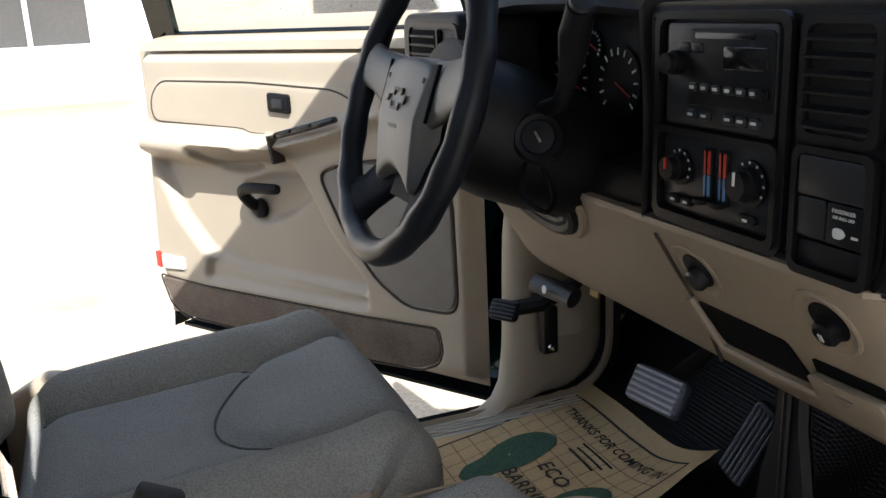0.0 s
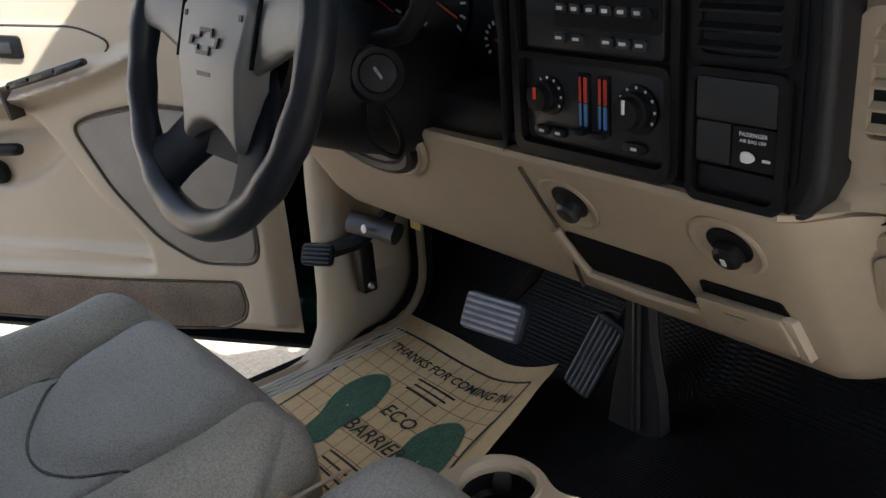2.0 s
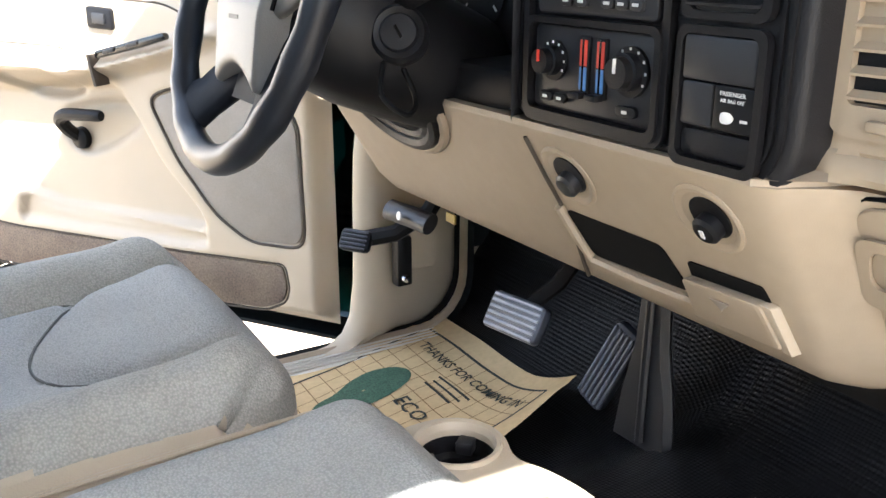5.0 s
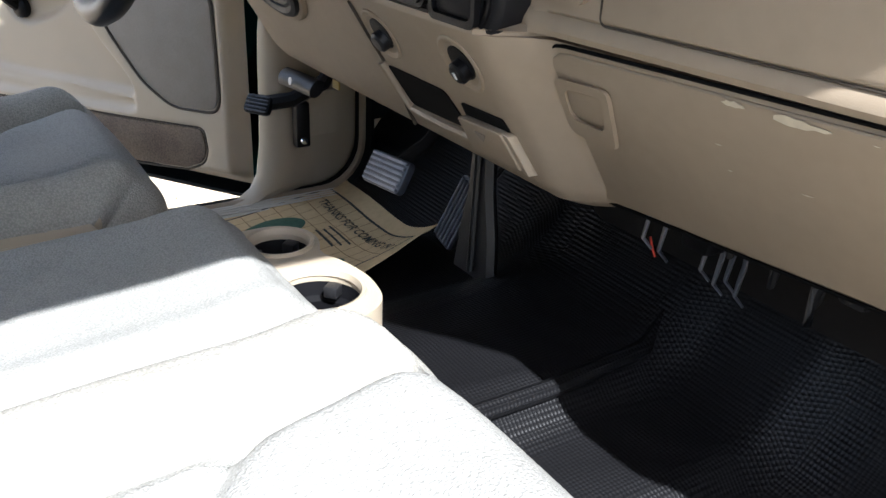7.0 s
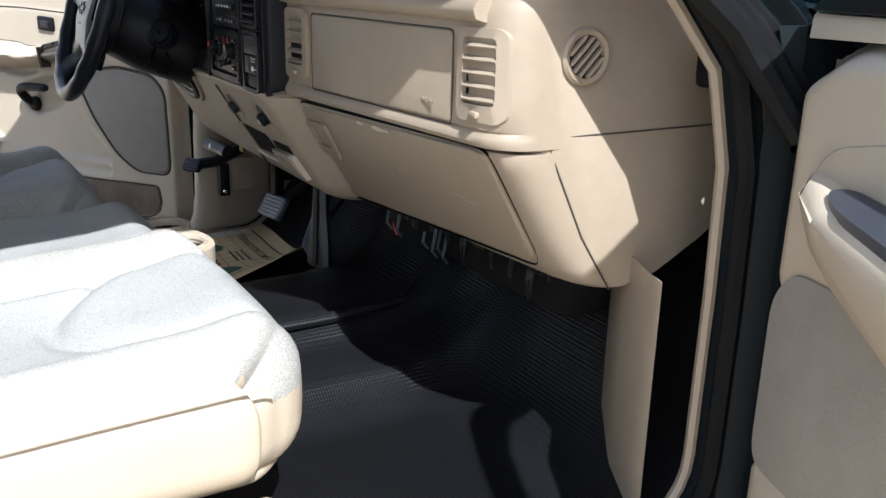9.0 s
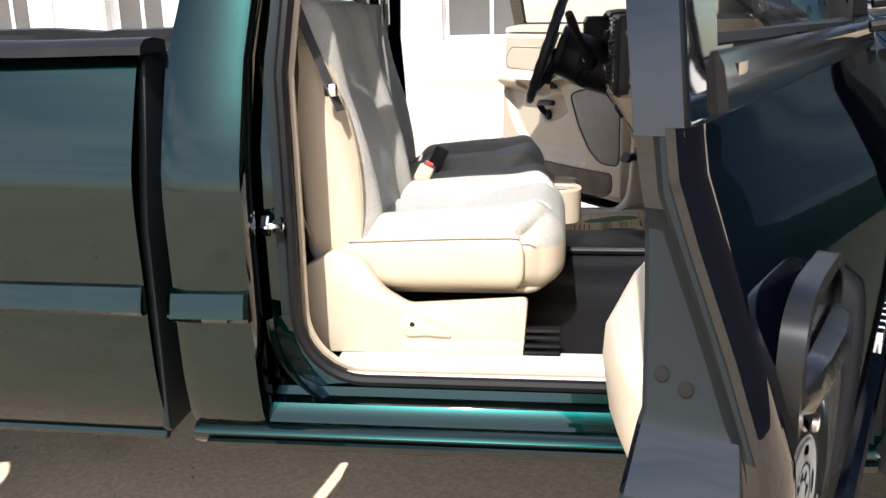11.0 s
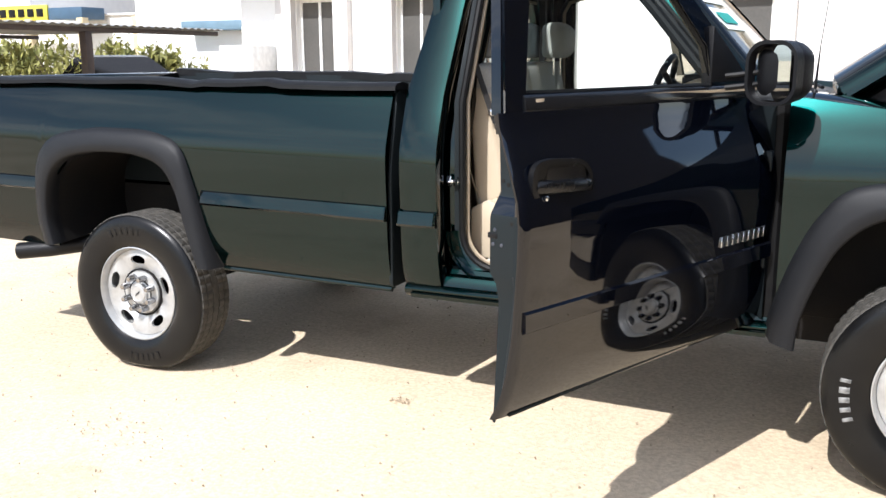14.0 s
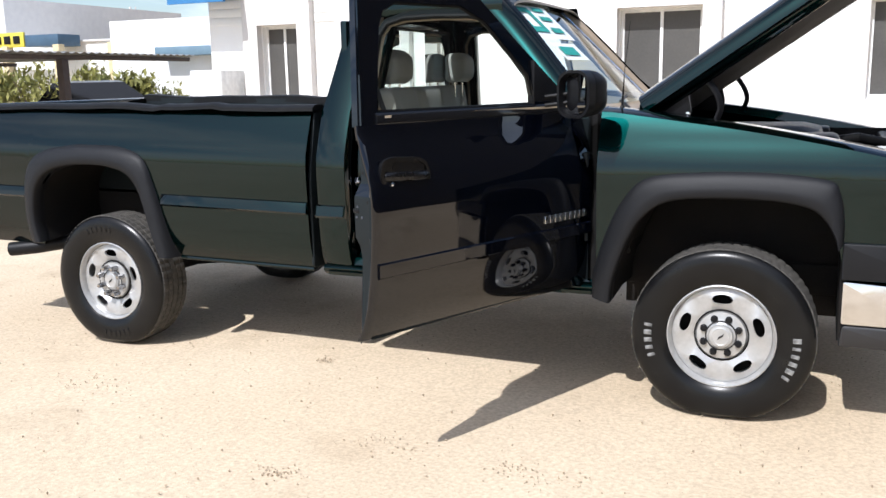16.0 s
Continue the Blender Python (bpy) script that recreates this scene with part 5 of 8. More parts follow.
def trim_driver(door, off, T, vb):
    """The moulded inner panel: s from the hinge to the latch, z up, v out of the panel."""
    def P(s, z, v):
        return (off + s, T + vb + v, z)

    rim = rounded([(-0.070, 0.655), (0.80, 0.650), (0.865, 0.700), (0.915, 0.800), (0.905, 1.00), (0.885, 1.20), (0.880, 1.330), (0.12, 1.330), (0.06, 1.300), (-0.070, 1.290)], 0.03)
    insert = rounded([(0.838, 1.162), (0.842, 1.215), (0.800, 1.258), (0.502, 1.258), (0.25, 1.246), (0.18, 1.215), (0.235, 1.180), (0.400, 1.150), (0.504, 1.147), (0.529, 1.157)], 0.03, 5)
    rest = rounded([(0.872, 1.152), (0.530, 1.150), (0.504, 1.140), (0.40, 1.146), (0.24, 1.186), (0.14, 1.215), (0.12, 1.185), (0.255, 1.135), (0.418, 1.098), (0.527, 1.088), (0.671, 1.070), (0.876, 1.076)], 0.03, 5)
    bowl = rounded([(0.870, 1.070), (0.800, 0.930), (0.705, 0.835), (0.612, 0.812), (0.200, 0.806), (0.212, 0.850), (0.300, 0.940), (0.346, 1.020), (0.400, 1.092), (0.527, 1.084), (0.671, 1.066)], 0.03, 5)
    well = rounded([(0.700, 0.832), (0.612, 0.815), (0.200, 0.803), (0.205, 0.783), (0.235, 0.776), (0.718, 0.776)], 0.016, 5)
    cup = rounded([(0.582, 1.021), (0.497, 1.046), (0.367, 1.056), (0.358, 1.013), (0.436, 0.960), (0.530, 0.930), (0.575, 0.960)], 0.035, 5)
    grab = rounded([(0.69, 1.108), (0.53, 1.112), (0.50, 1.070), (0.56, 1.050), (0.66, 1.060)], 0.03, 5)
    speaker = rounded([(0.315, 1.068), (0.265, 1.088), (0.15, 1.108), (0.02, 1.095), (-0.028, 1.05), (-0.032, 0.83), (-0.015, 0.806), (0.096, 0.804), (0.173, 0.850), (0.255, 0.950)], 0.03, 5)
    carpet = rounded([(0.870, 0.690), (0.900, 0.765), (0.722, 0.757), (0.220, 0.763), (0.018, 0.770), (0.010, 0.72), (0.022, 0.69), (0.069, 0.668), (0.20, 0.660), (0.82, 0.660)], 0.014)
    g, z = np.meshgrid(np.linspace(-0.075, 0.920, 151), np.linspace(0.648, 1.332, 101), indexing="ij")
    d = signed(rim, g, z)
    v = 0.004 * ease(signed(insert, g, z), 0.016) + 0.052 * ease(signed(rest, g, z) - 0.012, 0.045) * (0.55 + 0.45 * ease(g - 0.30, 0.3))
    v -= 0.030 * ease(signed(bowl, g, z) - 0.004, 0.028) + 0.014 * ease(signed(cup, g, z), 0.018) + 0.030 * ease(signed(grab, g, z), 0.020)
    v -= 0.016 * ease(signed(well, g, z), 0.012) + 0.006 * ease(signed(speaker, g, z), 0.014) + 0.006 * ease(signed(carpet, g, z), 0.012)
    v = -0.050 + 0.042 * ease(d - 0.012, 0.03) + np.where(d > 0, v, 0)
    rows = [[P(*p) for p in zip(*line)] for line in zip(g.tolist(), z.tolist(), v.tolist())]
    part("trim_panel", sheet(rows), TANLT, door, "pale tan moulded vinyl door trim", 70)
    part("trim_top", sheet([[P(s, 1.326, -0.022), P(s, 1.345, -0.026), P(s, 1.362, 0.092 - T - vb), P(s, 1.350, 0.080 - T - vb)] for s in (-0.07, 0.2, 0.5, 0.88)]), TANLT, door, "", 60)

    def slab(name, pts, v0, thick, material, label="", bev=0.003):
        bm = bmesh.new()
        a = [bm.verts.new(P(s, z, v0)) for s, z in pts]
        b = [bm.verts.new(P(s, z, v0 + thick)) for s, z in pts]
        bm.faces.new(a)
        bm.faces.new(b)
        for i in range(len(pts)):
            j = (i + 1) % len(pts)
            bm.faces.new((a[i], a[j], b[j], b[i]))
        bmesh.ops.recalc_face_normals(bm, faces=bm.faces)
        return part(name, soften(bm, bev, 2, 50), material, door, label)

    def piping(pts, v, r=0.0022):
        part("seam", tube([P(s, z, v) for s, z in pts], r, 6, True), SEAMT, door)

    piping(insert, -0.006)
    piping(speaker, -0.0085, 0.003)
    piping(carpet, -0.011, 0.0026)
    slab("speaker_panel", [(0.14 + (s - 0.14) * 0.965, 0.95 + (z - 0.95) * 0.965) for s, z in speaker], -0.020, 0.012, TANDK, "taupe cloth speaker panel", 0.004)
    slab("carpet_strip", [(0.45 + (s - 0.45) * 0.985, 0.715 + (z - 0.715) * 0.93) for s, z in carpet], -0.020, 0.011, CARPET, "brown carpet kick strip")
    slab("trim_split", rounded([(0.398, 1.090), (0.404, 1.090), (0.416, 1.150), (0.410, 1.150)], 0.002), 0.0, 0.036, SEAMT, "", 0)
    # lock switch, window switches, release lever, lamp
    slab("switch_bezel", rounded([(0.372, 1.193), (0.436, 1.197), (0.436, 1.238), (0.372, 1.234)], 0.008), -0.008, 0.012, BLACK, "black lock switch bezel")
    slab("lock_rocker", rounded([(0.388, 1.204), (0.418, 1.206), (0.418, 1.226), (0.388, 1.224)], 0.003), 0.003, 0.005, PANELG, "", 0.001)
    slab("switch_panel", rounded([(0.402, 1.141), (0.404, 1.156), (0.30, 1.180), (0.23, 1.197), (0.225, 1.184), (0.30, 1.164)], 0.008), 0.012, 0.016, GLOSS, "black window switch strip")
    for s0 in (0.35, 0.29):
        slab("window_switch", rounded([(s0, 1.158 + (0.35 - s0) * 0.24), (s0 + 0.028, 1.151 + (0.35 - s0) * 0.24), (s0 + 0.028, 1.159 + (0.35 - s0) * 0.24), (s0, 1.166 + (0.35 - s0) * 0.24)], 0.002), 0.026, 0.005, PANELG, "", 0.001)
    part("release_lever", tube(curve_pts([P(0.546, 0.966, -0.044), P(0.552, 0.985, -0.022), P(0.553, 1.008, -0.006), P(0.530, 1.021, 0.0), P(0.480, 1.024, 0.0), P(0.436, 1.024, -0.004)], 4), [0.014] * 8 + [0.0135] * 4 + [0.013] * 4 + [0.0125] * 4 + [0.010], 10), BLACK, door, "black curved door release lever")
    part("lever_base", lathe([(0.024, 0), (0.022, 0.012), (0.012, 0.018)], 16, Matrix.Translation(P(0.542, 0.964, -0.050)) @ pose(0, 0, 0, -90)), BLACK, door)
    slab("reflector", rounded([(0.880, 0.785), (0.898, 0.787), (0.898, 0.828), (0.880, 0.826)], 0.003), -0.018, 0.016, REDP, "red door edge reflector", 0.002)
    slab("courtesy_lamp", rounded([(0.790, 0.790), (0.876, 0.784), (0.876, 0.822), (0.790, 0.822)], 0.006), -0.014, 0.012, WHITEP, "white courtesy lamp lens", 0.002)


trim_driver(ddoor, off_d, DT, 0.075)
# added black tube that keeps the open hinge gap dark
part("hinge_gap_filler", tube([(-0.565, -0.895, 0.60), (-0.565, -0.893, 1.0), (-0.57, -0.87, 1.33)], 0.034, 10), RUBBER, truck, "black filler added to darken the hinge gap")
# striker on the pillar
st = part("door_striker", tube([(-1.760, -0.84, 0.975), (-1.735, -0.852, 0.985), (-1.735, -0.852, 1.01), (-1.760, -0.84, 1.02)], 0.006, 8), CHROME, truck, "chrome door striker")
part("striker_plate", prism(rounded([(-0.880, 0.975), (-0.868, 0.990), (-0.868, 1.005), (-0.880, 1.022), (-0.892, 1.005), (-0.900, 0.998), (-0.892, 0.990)], 0.004), "x", -1.772, -1.755, 0.003), CHROME, truck, "chrome striker plate")
part("striker_bolt", lathe([(0.010, 0), (0.009, 0.010), (0.006, 0.028), (0.009, 0.034), (0.001, 0.036)], 12, pose(-1.760, -0.880, 0.998, 0, 90)), CHROME, truck, "chrome striker bolt")


# ---- the cabin ----
# floor: black vinyl with a transmission hump, rising to the toe board
FL = [(-0.80, 0.652), (-0.76, 0.655), (-0.40, 0.655), (-0.30, 0.660), (-0.27, 0.690), (-0.24, 0.700), (-0.15, 0.703), (-0.12, 0.715), (-0.09, 0.742), (-0.04, 0.750), (0.05, 0.752), (0.14, 0.748), (0.20, 0.735), (0.27, 0.690), (0.33, 0.662), (0.45, 0.655), (0.76, 0.655), (0.80, 0.652)]
rows = []
for x, lift in ((-1.86, 0), (-1.4, 0), (-1.2, 0), (-1.0, 0), (-0.85, 0.0), (-0.75, 0.004), (-0.69, 0.03), (-0.63, 0.09), (-0.57, 0.17), (-0.51, 0.27), (-0.47, 0.36), (-0.455, 0.55)):
    hump = 1.0 if x < -0.9 else 1.0 + 0.7 * (x + 0.9)
    rows.append([(x, y + (0.11 if y > 0.7 and x > -0.9 else 0), 0.655 + (z - 0.655) * hump + lift) for y, z in FL])
cabin_floor = part("cabin_floor", sheet(rows, (0, 0, -0.02)), FLOORM, truck, "black textured vinyl floor with a hump", 60)
part("hump_ridge", tube([(-1.16, -0.10, 0.748), (-0.9, -0.10, 0.748), (-0.74, -0.09, 0.752), (-0.66, -0.06, 0.79)], 0.012, 8), FLOORM, truck)
# loose grey work under the dash: harness and brackets
for k in range(11):
    y = -0.06 - 0.052 * k + random.uniform(-0.012, 0.012)
    z0 = 0.985 + random.uniform(-0.01, 0.01)
    drop = random.uniform(0.03, 0.10)
    part("hanging_wire", tube([(-0.74, y, z0), (-0.745, y + 0.008, z0 - drop * 0.6), (-0.735, y + 0.02, z0 - drop), (-0.72, y + 0.03, z0 - drop * 0.5)], 0.0045, 6), PANELG if k % 3 else BELT, truck)
for y in (-0.16, -0.30, -0.45, -0.55):
    part("connector", block((-0.76, y - 0.018, 0.955), (-0.72, y + 0.018, 0.985), 0.004), BLACK if y < -0.2 else PANELG, truck)
for y, z, x in ((-0.105, 0.915, -0.775), (-0.118, 0.900, -0.760), (-0.150, 0.880, -0.720), (-0.160, 0.862, -0.705), (-0.172, 0.870, -0.700), (-0.185, 0.855, -0.695)):
    part("steel_tab", tube([(x, y, 1.0), (x - 0.004, y - 0.004, z + 0.05), (x - 0.010, y - 0.002, z + 0.012), (x - 0.004, y - 0.012, z)], [0.010, 0.008, 0.006, 0.004], 6, squash=0.4), PEDALW, truck, "bare steel bracket tab")
part("plug", block((-0.745, -0.17, 0.915), (-0.700, -0.125, 0.965), 0.008), BLACK, truck, "black harness plug")
part("plug", block((-0.730, -0.36, 0.930), (-0.695, -0.325, 0.975), 0.008), PANELG, truck, "grey harness plug")
part("red_wire", tube([(-0.772, -0.106, 0.925), (-0.770, -0.110, 0.91), (-0.766, -0.112, 0.90)], 0.0016, 6), REDP, truck, "red wire end")
part("heater_box", block((-0.70, -0.55, 0.86), (-0.50, 0.10, 1.06), 0.03), DARK, truck)


# dash body in tan vinyl
def dash_shift(y):
    s = 0.085 * max(0.0, -0.12 - y)
    if y < -0.655:
        t = min(1.0, (-0.655 - y) / 0.05)
        s += 0.05 * (1 - math.sqrt(max(0.0, 1 - t * t)))
    if y > 0.68:
        t = min(1.0, (y - 0.68) / 0.06)
        s += 0.05 * (1 - math.sqrt(max(0.0, 1 - t * t)))
    return s


def low_x(y, z):
    """The knee panel and glove box surface."""
    k = max(0.0, min(1.0, (y + 0.135) / 0.05))
    k = k * k * (3 - 2 * k)
    a = -0.913 + 0.62 * (1.083 - z) - 0.085 * (y + 0.14)
    b = -1.015 + 0.62 * (1.162 - z)
    e = dash_shift(y) - 0.085 * max(0.0, -0.12 - y)
    return a * (1 - k) + b * k + e


def high_x(y, z=0):
    k = max(0.0, min(1.0, (y - 0.17) / 0.03))
    return -0.979 + dash_shift(y) + 0.088 * k


ys = [-0.705, -0.702, -0.695, -0.685, -0.67, -0.655, -0.62, -0.55, -0.45, -0.35, -0.25, -0.19, -0.15, -0.135, -0.12, -0.10, -0.085, -0.05, 0.0, 0.1, 0.165, 0.18, 0.195, 0.21, 0.3, 0.45, 0.6, 0.68, 0.71, 0.735, 0.74]
rings = []
for y in ys:
    h = high_x(y)
    ring = [(-0.47, 1.30), (-0.50, 1.335), (-0.60, 1.365), (-0.75, 1.380), (h + 0.07, 1.386), (h + 0.03, 1.381), (h + 0.008, 1.366), (h, 1.345), (h, 1.30), (h + 0.001, 1.25), (h - 0.001, 1.206)]
    m = max(0.0, min(1.0, (-0.095 - y) / 0.04))
    f = low_x(y, 1.178)
    lip = min(h, f - 0.002) - 0.004
    ring += [(h * (1 - m) + (lip + 0.006) * m, 1.203), (h * (1 - m) + lip * m, 1.197), (h * (1 - m) + (lip - 0.001) * m, 1.189), (f * (1 - m) + (lip + 0.003) * m, 1.183), (f + 0.03 * m, 1.1825), (f + 0.03 * m, 1.1775), (f + 0.005 * m, 1.177)]
    ring += [(low_x(y, z) + d, z) for z, d in ((1.172, 0), (1.15, 0), (1.10, 0), (1.05, 0), (1.01, 0), (0.99, 0.008), (0.978, 0.03))]
    ring += [(-0.66, 0.99), (-0.58, 1.03), (-0.47, 1.10)]
    rings.append([(x, y, z) for x, z in ring])
dash = part("dashboard", loft(rings), TAN, truck, "tan moulded dashboard with a charcoal centre bezel", 40)


def dash_line(name, pts, r=0.0025, material=SEAMT, loop=False):
    return part(name, tube(pts, r, 6, loop), material, dash)


# end cap with round vent, seams
dash_line("dash_seam", [(-0.86, -0.703, 1.197), (-0.75, -0.706, 1.197), (-0.55, -0.706, 1.197)], 0.0013)
dash_line("dash_seam", [(-0.862, -0.700, 1.193), (-0.845, -0.706, 1.15), (-0.80, -0.706, 1.06), (-0.745, -0.706, 0.978)], 0.0013)
rv = lathe([(0.036, -0.004), (0.036, 0.004), (0.033, 0.008), (0.027, 0.006), (0.025, -0.006)], 28, pose(-0.816, -0.705, 1.297, 90), False)
vent_r = part("round_side_vent", rv, TAN, dash, "round tan demister vent")
part("vent_hole", lathe([(0.026, 0.0), (0.026, 0.002), (0.001, 0.002)], 24, pose(-0.816, -0.704, 1.297, 90)), BLACK, dash)
for k in range(-2, 3):
    o = 0.010 * k
    ln = math.sqrt(0.026 ** 2 - o * o)
    part("vent_slat", block((-ln, -0.004, -0.0022), (ln, 0.004, 0.0022), 0.001, 1), TAN, dash, "", 35, pose(-0.816 - o * 0.7, -0.709, 1.297 + o * 0.7, 0, -45, 0))


def vent(y0, y1, z0, z1, xf, frame_mat, slat_mat, n, label):
    """A dash vent: frame, dark throat, slats and a little lever."""
    c = ((y0 + y1) / 2, (z0 + z1) / 2)
    out, mid, inn = rrect(y0 - 0.012, y1 + 0.012, z0 - 0.022, z1 + 0.012, 0.014), rrect(y0 - 0.004, y1 + 0.004, z0 - 0.004, z1 + 0.004, 0.008), rrect(y0, y1, z0, z1, 0.006)
    x = xf(*c)
    fr = part("vent_frame", hoop(out, inn, lambda p, h: (xf(*p) + 0.002 - h, p[0], p[1]), 0.008), frame_mat, dash, label)
    part("vent_throat", plate(inn, lambda y, z: xf(y, z) + 0.0005, 0.002, 0), BLACK, dash)
    for k in range(n):
        z = z0 + (z1 - z0) * (k + 0.5) / n
        part("vent_slat", loft([[(xf(y, z) - 0.007, y, z - 0.0042), (xf(y, z) - 0.0078, y, z - 0.0022), (xf(y, z) - 0.0006, y, z + 0.0022), (xf(y, z) - 0.0004, y, z + 0.0004)] for y in (y0, (y0 + y1) / 2, y1)]), slat_mat, dash)
    part("vent_lever", block((x - 0.012, c[0] - 0.009, z0 - 0.016), (x - 0.004, c[0] + 0.009, z0 - 0.008), 0.002), slat_mat, dash)


vent(-0.680, -0.622, 1.236, 1.318, high_x, TAN, TAN, 5, "tan passenger vent")
vent(-0.178, -0.124, 1.238, 1.318, high_x, TAN, TAN, 5, "tan inner vent")
# airbag door and its raised words
ab = rrect(-0.592, -0.205, 1.206, 1.322, 0.006)
part("airbag_panel", plate(ab, lambda y, z: high_x(y) - 0.002, 0.004, 0.0015), TAN, dash, "smooth tan airbag panel")
dash_line("panel_gap", [(high_x(y) - 0.0005, y, z) for y, z in rrect(-0.594, -0.203, 1.203, 1.324, 0.007)], 0.0011, SEAMT, True)
text_part("airbag_text", "AIR BAG", 0.0095, STITCH, dash, Matrix(((0, 0, -1, high_x(-0.543) - 0.0035), (-1, 0, 0, -0.543), (0, 1, 0, 1.228), (0, 0, 0, 1))))
brow = []
for y in (-0.66, -0.6, -0.4, -0.2, -0.12):
    h = high_x(y)
    brow.append([(h + 0.01, y, 1.372), (h - 0.012, y, 1.366), (h - 0.020, y, 1.352), (h - 0.016, y, 1.340), (h + 0.006, y, 1.334)])
part("dash_brow", loft(brow), TAN, dash, "", 60)

# glove box
gb = rounded([(-0.126, 1.168), (-0.655, 1.176), (-0.655, 1.145), (-0.648, 1.01), (-0.098, 0.992), (-0.103, 1.05)], 0.03)
glove = part("glove_box_door", plate(gb, lambda y, z: low_x(y, z) * 0 + (-0.913 + 0.62 * (1.083 - z) - 0.085 * (y + 0.14)) - 0.004, 0.014, 0.005, 3), TAN, dash, "tan glove box door with scuffed patches")
gx = lambda y, z: -0.913 + 0.62 * (1.083 - z) - 0.085 * (y + 0.14) - 0.005
dash_line("glove_gap", [(gx(y, z) + 0.007, y, z) for y, z in rounded([(-0.120, 1.174), (-0.661, 1.182), (-0.661, 1.145), (-0.654, 1.004), (-0.092, 0.986), (-0.097, 1.05)], 0.032)], 0.0020, GAPSHADE, True)
part("glove_latch", hoop(rounded([(-0.128, 1.140), (-0.200, 1.142), (-0.180, 1.072), (-0.120, 1.078)], 0.012), rounded([(-0.137, 1.130), (-0.190, 1.132), (-0.174, 1.092), (-0.131, 1.096)], 0.010), lambda p, h: (gx(*p) - h, p[0], p[1]), 0.005), TAN, dash, "tan glove box latch")
part("latch_paddle", plate(rounded([(-0.138, 1.129), (-0.189, 1.131), (-0.174, 1.098), (-0.132, 1.101)], 0.008), lambda y, z: gx(y, z) - 0.003, 0.004, 0.001), TAN, dash)
for y0, z0, ln in ((-0.385, 1.100, 0.012), (-0.50, 1.088, 0.05), (-0.545, 1.083, 0.03), (-0.455, 1.165, 0.006), (-0.31, 1.122, 0.007), (-0.315, 1.098, 0.005)):
    part("scratch", plate([(y0, z0), (y0 - ln * 0.5, z0 - 0.0006), (y0 - ln, z0 + 0.0002), (y0 - ln * 0.5, z0 + 0.0005)], lambda y, z: gx(y, z) - 0.0006, 0.0007, 0), WORN, dash, "thin pale scratch")
part("latch_slot", plate(rounded([(-0.134, 1.092), (-0.172, 1.090), (-0.168, 1.080), (-0.130, 1.083)], 0.004), lambda y, z: gx(y, z) - 0.002, 0.004, 0.0), BLACK, dash)
for y0, y1, z0, z1 in ((-0.352, -0.331, 1.163, 1.169), (-0.410, -0.376, 1.161, 1.170), (-0.425, -0.402, 1.163, 1.167)):
    n = 14
    cy, cz, ry, rz = (y0 + y1) / 2, (z0 + z1) / 2, (y1 - y0) / 2, (z1 - z0) / 2
    blob = [(cy + ry * math.cos(2 * math.pi * k / n) * random.uniform(0.7, 1.1), cz + rz * math.sin(2 * math.pi * k / n) * random.uniform(0.6, 1.2)) for k in range(n)]
    part("worn_patch", plate(blob, lambda y, z: gx(y, z) - 0.0008, 0.001, 0), WORN, dash, "pale worn patch")

# charcoal centre bezel and cluster housing
BX = -1.025


def bezel_line(k):
    """The bezel's outline shrunk by k, with a wide lower corner on the passenger's side."""
    pts = [(0.214 - k, 1.186 + k)] + [(-0.062 + (0.052 - k) * math.cos(radians(a)), 1.213 + (0.052 - k) * math.sin(radians(a))) for a in range(262, 179, -9)]
    return pts + [(-0.114 + k, 1.30), (-0.112 + k, 1.396 - k), (0.05, 1.398 - k), (0.214 - k, 1.398 - k)]


part("centre_bezel", plate(bezel_line(0), lambda y, z: BX + 0.008, 0.075, 0.010, 3), CHAR, dash, "charcoal centre bezel")
part("bezel_lip", hoop(bezel_line(0.010), bezel_line(0.014), lambda p, h: (BX + 0.008 - h, p[0], p[1]), 0.003), BLACK, dash)
part("bezel_lip", hoop(bezel_line(0.019), bezel_line(0.022), lambda p, h: (BX + 0.008 - h, p[0], p[1]), 0.003), BLACK, dash)
to_b = lambda lift: (lambda p, h: (BX + 0.006 - lift - h, p[0], p[1]))
part("bezel_ring", hoop(rrect(0.004, 0.190, 1.186, 1.390, 0.014), rrect(0.012, 0.182, 1.194, 1.383, 0.012), to_b(0), 0.007), BLACK, dash, "black bezel ring")
part("bezel_ring", hoop(rrect(0.010, 0.184, 1.190, 1.282, 0.010), rrect(0.016, 0.178, 1.198, 1.276, 0.008), to_b(0), 0.010), BLACK, dash)
radio = part("radio", plate(rrect(0.020, 0.172, 1.284, 1.380, 0.006), lambda y, z: BX + 0.001, 0.02, 0.003), PANELG, dash, "dark grey car radio")
part("radio_face_inset", plate(rrect(0.022, 0.135, 1.305, 1.374, 0.004), lambda y, z: BX - 0.001, 0.004, 0.0015), BLACK, dash)
part("radio_display", plate(rrect(0.028, 0.085, 1.340, 1.360, 0.003), lambda y, z: BX - 0.0022, 0.003, 0.0008), GLOSS, dash, "blank radio display")


def knob(name, y, z, r, depth, material, label="", at=None):
    return part(name, lathe([(r, -0.002), (r, depth * 0.5), (r * 0.86, depth * 0.55), (r * 0.82, depth), (r * 0.2, depth * 1.02), (0.0005, depth * 1.02)], 24, pose(BX if at is None else at, y, z, 0, -90)), material, dash, label)


